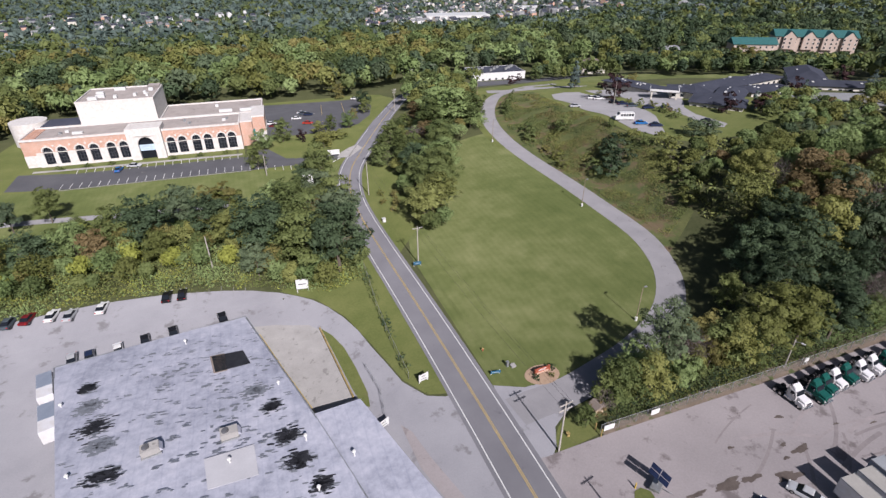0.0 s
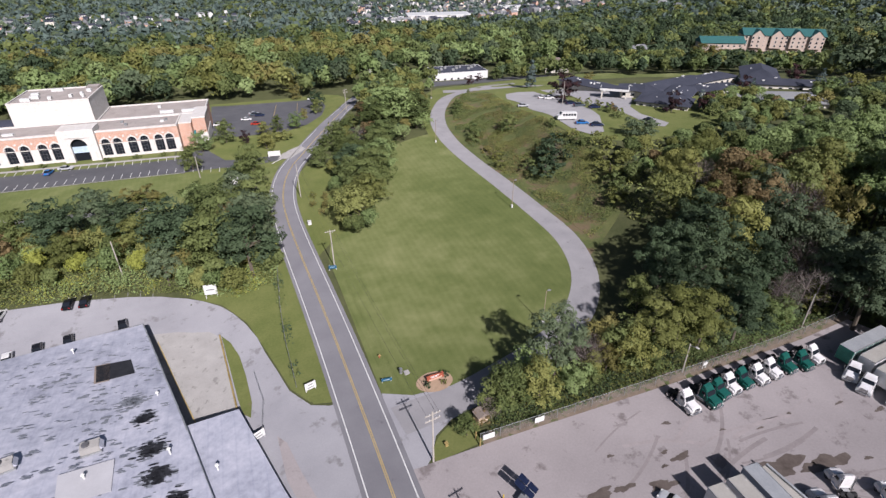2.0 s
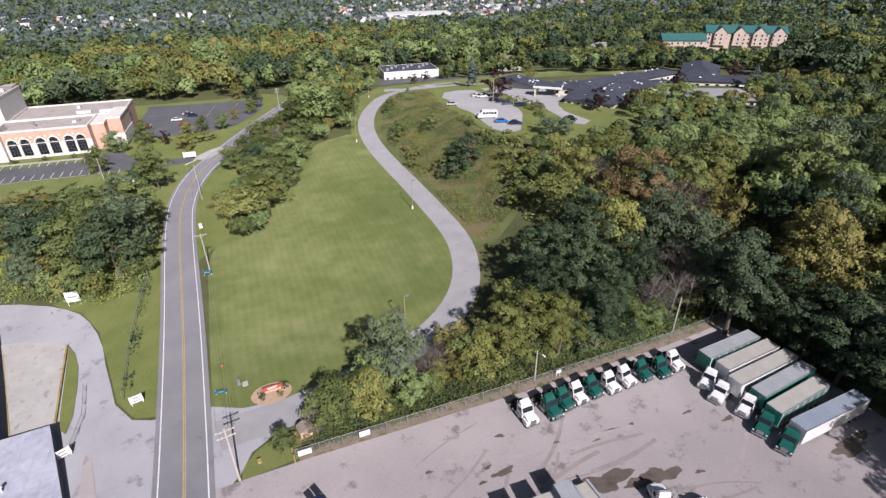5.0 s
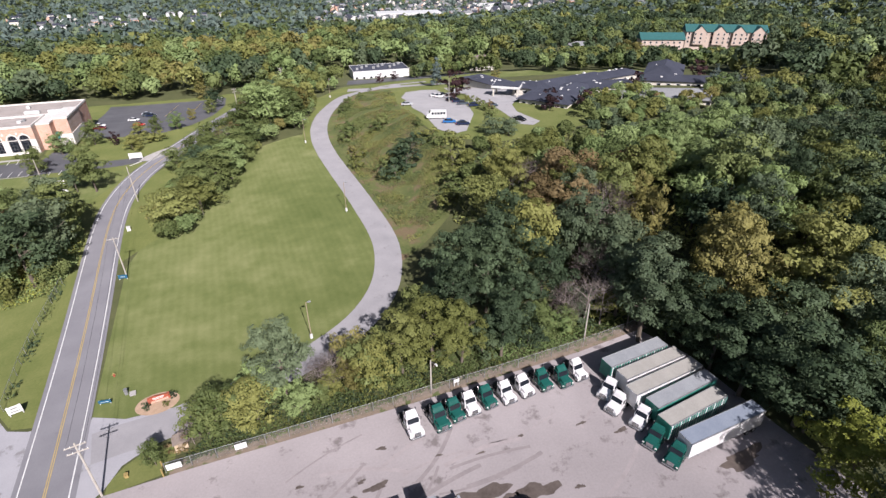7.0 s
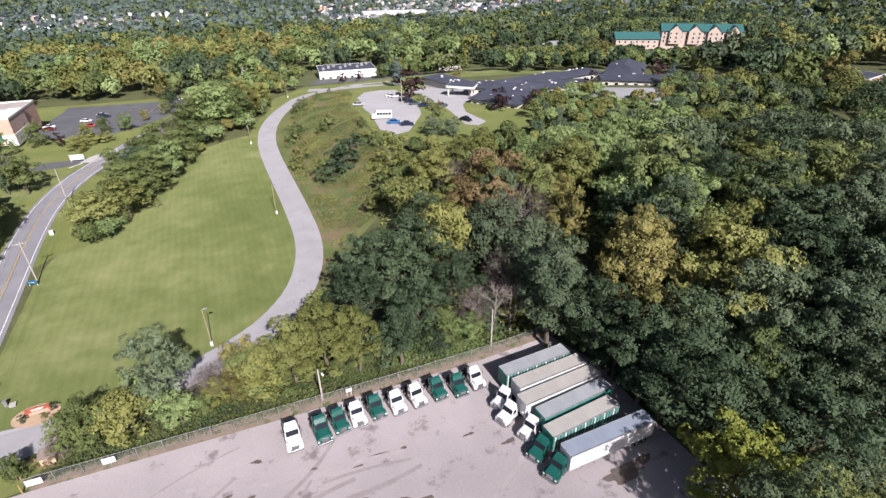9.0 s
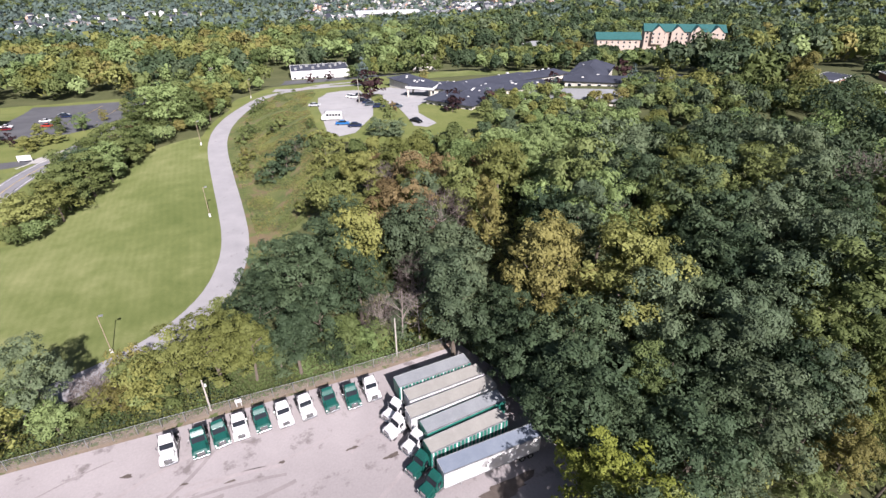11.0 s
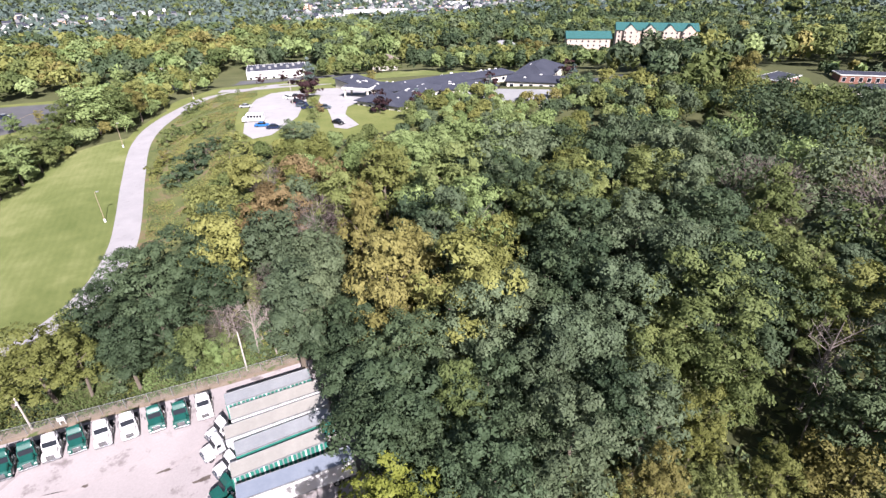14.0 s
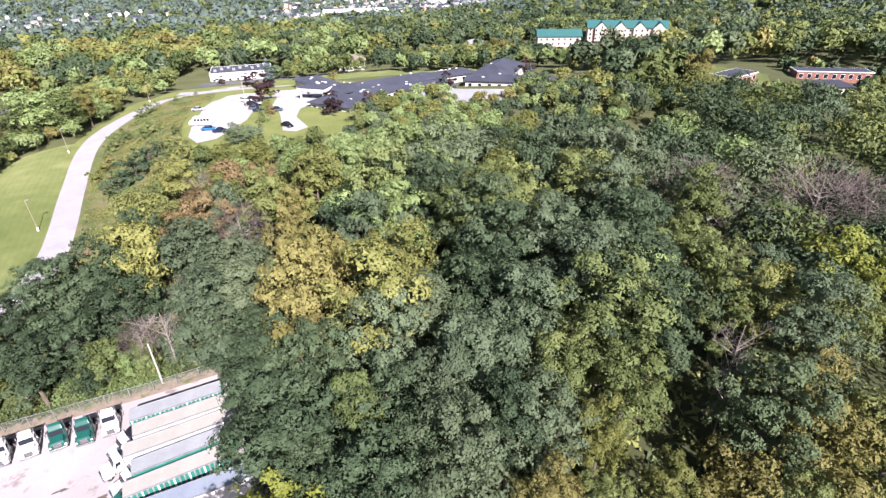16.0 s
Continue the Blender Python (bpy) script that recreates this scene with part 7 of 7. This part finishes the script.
NEAR = [("dark_round", 5), ("green_round", 5), ("grey_round", 6), ("dark_tall", 2), ("grey_tall", 3), ("green_tall", 2), ("light_round", 0.8), ("olive_round", 1.0), ("gold_round", 0.3), ("bare_0", 0.25)]

scatter([(131, 50), (138, 36), (140, 20), (142, 4), (150, 1), (176, -3), (206, -26), (214, 30), (206, 74), (150, 76), (118, 78), (110, 72), (116, 54)], 9.4, NEAR, 3, (14, 23))
scatter([(76, 53), (92, 52), (106, 50), (112, 50), (100, 72), (90, 66)], 6.5, [("dark_small", 2), ("green_small", 2), ("olive_small", 1)], 5, (6, 9))


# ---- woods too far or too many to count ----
KINDS = ["dark", "green", "light", "olive", "gold", "rust", "grey", "far_haze", "lime"]


def woods(name, spots, shares, seed, height, lobes, sprays, size, label, spread=0.36, patches=None, tilt=0.4, level=0.12, low=()):
    """A wood joined into one mesh: every tree a dome of lobes covered in leaf sprays over coarser inner foliage, with a shade of its own."""
    rng = np.random.default_rng(seed)
    out, mats, tone = [], [], []
    for x, y in spots:
        use = patches if patches and noise.noise(Vector((x * 0.016, y * 0.016, seed * 0.7))) > level else shares
        names, weights = zip(*use)
        weights = np.array(weights) / sum(weights)
        h = rng.uniform(*height) * rng.uniform(0.8, 1.12) * next((k for q, k in low if inside(x, y, q)), 1.0)
        r = h * rng.uniform(spread * 0.8, spread * 1.15)
        m = KINDS.index(names[rng.choice(len(names), p=weights)])
        z = ground_z(x, y)
        d = rng.normal(size=(lobes, 3))
        d /= np.linalg.norm(d, axis=1)[:, None]
        d[:, 2] = np.abs(d[:, 2])
        c = np.array((x, y, z + h * 0.5)) + d * (r * 0.68, r * 0.68, h * 0.32)
        c[0] = (x, y, z + h * 0.5)
        q = r * rng.uniform(0.34, 0.54, lobes)
        rad = np.column_stack([q, q, q * 0.85])
        rad[0] = (r * 0.72, r * 0.72, h * 0.34)
        inner = max(8, sprays // 5)
        out += [leaf_cloud(rng, c, rad * 0.72, inner, size * 2.0), leaf_cloud(rng, c, rad, sprays, size, tilt)]
        mats += [m] * (inner + sprays)
        tone += [rng.random()] * (inner + sprays)
    return tagged(new(name, soup(name, np.concatenate(out), [LEAF[k] for k in KINDS], mats, tone)), label, "trees", "", "stuff")


def spots_in(polys, gap, seed, out=(), keep=1.0):
    rng = random.Random(seed)
    got = []
    for poly in polys:
        xs, ys = [p[0] for p in poly], [p[1] for p in poly]
        y, row = min(ys), 0
        while y < max(ys):
            x = min(xs) + (row % 2) * gap / 2
            while x < max(xs):
                px, py = x + rng.uniform(-0.4, 0.4) * gap, y + rng.uniform(-0.4, 0.4) * gap
                if inside(px, py, poly) and rng.random() < keep and not any(inside(px, py, o) for o in out):
                    got.append((px, py))
                x += gap
            y += gap * 0.87
            row += 1
    return got


AROUND_TEAL = [(322, 300), (352, 246), (420, 226), (478, 252), (494, 300), (446, 345), (400, 348), (366, 345)]
AROUND_BRICK = [(316, 130), (308, 114), (322, 104), (340, 92), (362, 84), (384, 92), (398, 104), (394, 122), (372, 126), (360, 150), (330, 158)]
AROUND_HOUSE = [(196, 284), (206, 268), (240, 262), (236, 306), (214, 312)]
HOUSE_GAP = [(300, 325), (330, 320), (340, 356), (306, 358)]
woods("church_woods", spots_in([[(-260, 300), (-110, 300), (-95, 262), (-92, 300), (0, 304), (60, 298), (80, 300), (122, 318), (128, 330), (180, 322), (200, 316), (240, 312), (240, 470), (-300, 470)]], 12.6, 11),
      [("dark", 2), ("green", 6), ("olive", 2), ("grey", 2), ("light", 2)], 21, (12, 19), 9, 280, 0.80, "dense autumn-tinged woods behind the church", 0.43, [("olive", 5), ("gold", 3.0), ("green", 1.6), ("light", 1.4)], 0.16, -0.08)
woods("drive_woods", spots_in([[(70, 210), (84, 216), (94, 230), (104, 243), (116, 258), (112, 296), (96, 300), (84, 268), (68, 236)]], 7.5, 12), [("green", 4), ("light", 2), ("olive", 2), ("dark", 1)], 22, (8, 13), 8, 300, 0.52, "mixed trees beside the winding drive")
EAST = [(214, -30), (330, -60), (420, 0), (560, 180), (620, 470), (240, 470), (240, 318), (262, 236), (290, 215), (280, 160), (270, 120), (216, 124), (214, 60)]
BELOW_TEAL = [(300, 190), (350, 180), (420, 210), (500, 250), (500, 310), (440, 350), (380, 345), (330, 320), (310, 250)]
BEFORE_HALL = [(208, 70), (250, 66), (282, 105), (292, 150), (216, 132)]
RISE_TEAL = [(225, 215), (262, 170), (300, 165), (352, 176), (420, 205), (420, 250), (330, 330), (240, 335)]
BELOW_BRICK = [(282, 112), (296, 88), (330, 66), (372, 62), (410, 80), (410, 110), (384, 140), (336, 150), (318, 136), (300, 125)]
EAST_MIX = [("dark", 7), ("green", 4), ("grey", 2.5), ("light", 0.5), ("olive", 0.5)]
east = spots_in([EAST], 11.0, 13, (AROUND_TEAL, AROUND_BRICK, AROUND_HOUSE, HOUSE_GAP))
woods("east_woods", [q for q in east if q[0] + q[1] < 400], EAST_MIX, 23, (14, 22), 16, 860, 0.33, "dense green woods on the eastern slope", 0.34, [("green", 4), ("light", 1.2), ("olive", 1.6), ("dark", 4)], 0.35, low=((BELOW_BRICK, 0.3), (BEFORE_HALL, 0.55)))
woods("upper_east_woods", [q for q in east if q[0] + q[1] >= 400], EAST_MIX, 29, (13, 19), 9, 180, 0.86, "dense green woods beyond the care home", 0.40, [("green", 4), ("light", 1.0), ("olive", 0.9), ("gold", 0.25), ("grey", 2), ("dark", 4)], 0.18, low=((BELOW_TEAL, 0.40), (BELOW_BRICK, 0.3), (RISE_TEAL, 0.55)))
woods("hump_woods", spots_in([[(298, 168), (304, 146), (318, 138), (334, 150), (338, 172), (324, 188), (308, 188)]], 8.0, 81), [("dark", 6), ("green", 4), ("grey", 1)], 82, (13, 15), 15, 700, 0.34, "tall dark trees at the end of the care home", 0.30)
woods("hall_trees", spots_in([[(236, 104), (310, 96), (316, 128), (298, 140), (292, 136), (280, 134), (262, 140), (240, 142)]], 6.2, 87, (AROUND_BRICK,)), [("green", 4), ("dark", 3), ("olive", 1.5), ("light", 1.5), ("grey", 1)], 88, (6.5, 9.5), 10, 480, 0.28, "dense young trees beside the care home hall", 0.44)
woods("care_front_trees", spots_in([[(172, 126), (200, 122), (236, 118), (272, 124), (268, 138), (238, 146), (222, 153), (205, 152), (194, 150), (184, 144), (176, 138)]], 6.0, 83, ([(210, 134), (234, 130), (238, 150), (210, 154)],)), [("green", 4), ("light", 3), ("olive", 2), ("grey", 2), ("gold", 0.4)], 84, (5, 7.5), 10, 520, 0.25, "young trees before the care home", 0.44)
woods("teal_shrubs", spots_in([[(330, 298), (354, 250), (420, 232), (470, 256), (462, 280), (412, 316), (404, 300), (372, 296), (352, 312)]], 9.0, 51), [("green", 4), ("dark", 3), ("light", 1), ("olive", 1)], 52, (5, 7.5), 4, 160, 0.5, "low trees below the apartment buildings")
woods("brick_shrubs", spots_in([[(308, 112), (322, 103), (340, 91), (362, 83), (384, 91), (396, 103), (376, 104), (360, 91), (344, 98), (334, 112), (322, 114)]], 6.5, 57), [("green", 4), ("dark", 2), ("olive", 2), ("light", 1)], 58, (4.5, 6.5), 4, 150, 0.5, "low trees below the brick buildings", 0.5)
woods("hilltop_woods", spots_in([[(166, 286), (174, 268), (212, 256), (250, 216), (280, 200), (300, 240), (252, 318), (204, 318), (180, 312)]], 8.0, 53, (AROUND_HOUSE,)), [("green", 4), ("dark", 3), ("light", 1.5), ("olive", 1.5)], 54, (7, 12), 8, 240, 0.6, "green trees behind the care home")
MIX = [("dark", 1.2), ("green", 4), ("grey", 3), ("light", 4.5), ("olive", 3), ("gold", 0.4), ("rust", 0.6)]


def free(spots, clear):
    """Those spots that no single tree holds."""
    return [(x, y) for x, y in spots if not any((x - a) ** 2 + (y - b) ** 2 < (c * clear) ** 2 for a, b, c in TAKEN)]


woods("middle_woods", free(spots_in([[(112, 84), (118, 78), (206, 76), (214, 92), (208, 104), (150, 104), (118, 100)]], 8.4, 4), 0.9), MIX, 61, (11, 15), 12, 2200, 0.24, "mixed green and olive woods below the care home", 0.36, [("light", 4), ("olive", 4), ("rust", 1), ("green", 2)])
woods("slope_woods", free(spots_in([[(116, 100), (150, 103), (208, 104), (212, 140), (192, 138), (176, 133), (164, 124), (150, 118), (128, 121), (118, 112)]], 6.8, 44), 0.8), MIX, 62, (4.5, 7.0), 9, 1000, 0.24, "low mixed trees on the slope below the care home lot", 0.44, [("olive", 4), ("light", 3), ("gold", 0.6), ("green", 3), ("grey", 2)])
woods("bank_trees", free(spots_in([[(-100, 121), (-60, 120), (-22, 120), (-8, 117), (2, 108), (9, 103), (18, 104), (19.5, 118), (18, 136), (10, 144), (-6, 146), (-24, 140), (-50, 142), (-100, 148)]], 5.4, 6), 0.5), [("light", 3), ("green", 3), ("olive", 3), ("lime", 4), ("gold", 1.8)], 63, (4.5, 8.5), 9, 800, 0.21, "young green and olive trees on the bank", 0.44)
woods("copse_thicket", free(spots_in([[(38, 118), (43, 118), (52, 138), (64, 168), (78, 186), (72, 200), (56, 204), (46, 182), (40, 150)]], 5.0, 71), 0.5), [("dark", 1), ("green", 5), ("olive", 2), ("light", 3)], 72, (4.5, 8), 7, 700, 0.22, "dense thicket between the road and the lawn", 0.46)
woods("drive_thicket", free(spots_in([[(62, 186), (84, 184), (92, 206), (98, 228), (84, 232), (68, 216)]], 5.2, 73), 0.5), [("green", 4), ("light", 2), ("olive", 2), ("gold", 0.5)], 74, (5, 8.5), 7, 700, 0.22, "thicket of young trees beside the drive", 0.46)
woods("west_woods", spots_in([[(-260, 120), (-100, 118), (-92, 150), (-90, 200), (-96, 300), (-260, 300)]], 10.0, 14), [("dark", 3), ("green", 4), ("olive", 2), ("gold", 0.5)], 24, (9, 14), 8, 200, 0.7, "green woods west of the church")
FAN = [(-330, 470), (620, 470), (760, 330), (1500, 900), (1900, 1500), (1500, 2300), (-900, 2300), (-900, 1200)]
TOWN = [(195, 900), (280, 800), (440, 780), (610, 900), (870, 1050), (1150, 1300), (1100, 1500), (700, 1560), (340, 1480)]
# far trees mix in the leaf colour that has distance haze painted in
woods("valley_woods", [p for p in spots_in([FAN], 15.0, 15) if p[1] < 640 and not inside(*p, TOWN)] + spots_in([[(560, 180), (760, 120), (1100, 500), (760, 470), (620, 470)]], 14.0, 29), [("dark", 4), ("green", 5), ("grey", 3), ("far_haze", 4)], 25, (11, 18), 7, 52, 1.55, "far valley woods seen from above", 0.50, [("green", 4), ("olive", 1.2), ("far_haze", 3), ("dark", 2)], 0.25)
woods("valley_floor_woods", [p for p in spots_in([FAN], 14.0, 27) if 640 <= p[1] < 1000 and not inside(*p, TOWN)], [("far_haze", 5), ("dark", 2), ("green", 2), ("grey", 2)], 28, (6, 9), 3, 19, 1.8, "low far trees on the valley floor", 0.62, None, 0.2)
woods("ridge_woods", [p for p in spots_in([FAN], 26.0, 16) if p[1] >= 1000 and (not inside(*p, TOWN) or (int(p[0] * 7 + p[1] * 3) % 5 < 4))], [("far_haze", 6), ("grey", 2), ("green", 1)], 26, (9, 14), 3, 15, 2.9, "far wooded hills across the valley", 0.8, None, 0.2)


# ---- undergrowth ----
def undergrowth(name, polys, per, size, kinds, seed, tall, label, patchy=0.0):
    """Weeds and low brush as many small leaf sprays near the ground."""
    rng = np.random.default_rng(seed)
    rows = []
    for poly in polys:
        xs, ys = [p[0] for p in poly], [p[1] for p in poly]
        n = int((max(xs) - min(xs)) * (max(ys) - min(ys)) * per)
        for x, y in zip(rng.uniform(min(xs), max(xs), n), rng.uniform(min(ys), max(ys), n)):
            lump = noise.noise(Vector((x * 0.16, y * 0.16, seed)))
            if inside(x, y, poly) and lump > patchy - 1 + 0.5 * rng.random():
                rows.append((x, y, ground_z(x, y) + tall * max(0.05, 0.5 + lump) * rng.random()))
    pos = np.array(rows)
    n = rng.normal(size=pos.shape) * 0.6 + (0, -0.2, 0.9)
    n /= np.linalg.norm(n, axis=1)[:, None]
    t = np.cross(n, rng.normal(size=pos.shape))
    t /= np.linalg.norm(t, axis=1)[:, None]
    b = np.cross(n, t)
    s = size * rng.uniform(0.5, 1.3, len(pos))[:, None]
    tri = np.stack([pos - t * s * 1.4, pos + t * s - b * s * 0.8, pos + t * s + b * s * 0.8], 1).reshape(-1, 3)
    lumps = np.array([noise.noise(Vector((x * 0.09, y * 0.09, seed + 5))) for x, y, z in rows])
    index = ((lumps * 1.6 + 0.5 + rng.normal(size=len(rows)) * 0.15).clip(0, 0.999) * len(kinds)).astype(np.int32)
    me = soup(name, tri, [LEAF[kind] for kind in kinds], index)
    return tagged(new(name, me), label, "undergrowth", "", "stuff")


undergrowth("bank_brush", [[(-120, 112.6), (-62, 115.8), (-40, 116.8), (-26, 115.8), (-14, 113.7), (-8, 112.2), (-2, 109.8), (4, 106), (9, 102), (17, 103), (20, 116), (19, 132), (15, 150), (-20, 150), (-110, 150)]], 16, 0.20, ["light", "olive", "green", "light", "lime", "olive", "green"], 31, 3.0, "dense green and yellow brush on the bank")
undergrowth("fence_brush", [[(44, 45.7), (80, 45.5), (112, 45.7), (128, 47), (120, 56), (104, 54), (84, 57), (66, 55), (50, 52)]], 30, 0.15, ["green", "dark", "olive", "green", "light"], 32, 1.9, "weeds and vines behind the yard fence")
undergrowth("hill_weeds", [[(96, 92), (108, 98), (118, 114), (121, 150), (124, 190), (133, 222), (122, 234), (104, 206), (95, 180), (94, 140)]], 38, 0.13, ["green", "dark", "olive", "green", "rust", "green", "olive"], 33, 0.9, "low brown and green weeds on the hillside", 0.62)
undergrowth("wood_floor", [[(112, 48), (132, 47), (140, 10), (146, -20), (212, -20), (212, 80), (190, 128), (124, 122), (108, 94)]], 1.6, 0.45, ["dark", "green", "olive"], 34, 2.0, "shaded undergrowth on the woodland floor")
undergrowth("fence_weeds", [[(16.6, 70), (18.4, 70), (19.2, 108), (17.0, 108)]], 10, 0.2, ["dark", "green"], 35, 1.2, "weeds climbing the roadside fence", 0.85)


# ---- the far town ----
def town():
    rng = random.Random(77)
    walls = [M["white"], M["cream"], M["stucco"], M["brick"], M["slate"], M["grey_shingle"]]
    verts, faces, mats = [], [], []
    spots = [p for p in spots_in([TOWN], 24.0, 18) if rng.random() < 0.40]
    spots += [p for p in spots_in([[(-520, 1150), (-260, 1090), (60, 1130), (80, 1260), (-300, 1420), (-560, 1420)]], 34.0, 19) if rng.random() < 0.42]
    spots += [p for p in spots_in([[(560, 560), (800, 520), (1000, 800), (900, 1050), (620, 900)]], 60.0, 20) if rng.random() < 0.35]
    spots += [p for p in spots_in([[(-330, 420), (-150, 430), (-120, 560), (-300, 600)]], 45.0, 21) if rng.random() < 0.5]
    for x, y in spots:
        l, w, h, t = rng.uniform(8, 16), rng.uniform(7, 10), rng.uniform(5, 8.5), rng.choice((0.2, 0.3, 1.8)) + rng.uniform(-0.15, 0.15)
        z, c, s = ground_z(x, y) + (3.0 if y > 1000 else 2.0), math.cos(t), math.sin(t)
        k = len(verts)
        for u, v, q in ((-l, -w, -8), (l, -w, -8), (l, w, -8), (-l, w, -8), (-l, -w, h), (l, -w, h), (l, w, h), (-l, w, h), (-l, 0, h + 3.4), (l, 0, h + 3.4)):
            verts.append((x + (u * c - v * s) / 2, y + (u * s + v * c) / 2, z + q))
        wall, roof = rng.choices((0, 1, 2, 3, 5), (1.2, 1.8, 1.4, 1.8, 3.0))[0], rng.choice((4, 4, 5, 5))
        for f, m in (((0, 1, 5, 4), wall), ((1, 2, 6, 9, 5), wall), ((2, 3, 7, 6), wall), ((3, 0, 4, 8, 7), wall), ((4, 5, 9, 8), roof), ((6, 7, 8, 9), roof)):
            faces.append(tuple(k + i for i in f))
            mats.append(m)
    me = bpy.data.meshes.new("far_town")
    me.from_pydata(verts, [], faces)
    for m in walls:
        me.materials.append(m)
    me.polygons.foreach_set("material_index", mats)
    tagged(new("far_town", me), "scattered pale houses of a far valley town", "houses", "", "stuff")
    for x, y, lx, ly, h, word in ((400, 995, 118, 52, 13, "large white flat-roofed building in the far town"), (316, 1010, 40, 24, 8, "pale flat-roofed building in the far town"), (620, 1120, 50, 30, 10, "long pale building in the far town")):
        z = ground_z(x, y) + 2
        root = thing("far_building", pose(x, y, z, 0, 0, -12), word, "building")
        part("wall", box(-lx / 2, -ly / 2, -8, lx / 2, ly / 2, h), M["white"], root)
        part("roof", box(-lx / 2 - 0.5, -ly / 2 - 0.5, h, lx / 2 + 0.5, ly / 2 + 0.5, h + 1.2), M["white"], root)
    # floodlight masts: slim shafts under round white heads, unlit
    for i, (x, y) in enumerate(((-130, 1190), (-60, 1215), (-18, 1180), (-190, 1240), (30, 1230))):
        root = thing("water_tower", pose(x, y, ground_z(x, y)), "slim pale tower in the far valley", "tower", "far towers")
        part("shaft", tube((0, 0, 0), (0, 0, 16), 1.4, 1.2, 8), M["metal"], root)
        part("tank", tube((0, 0, 16), (0, 0, 21), 3.4, 3.0, 12), M["white"], root)


town()
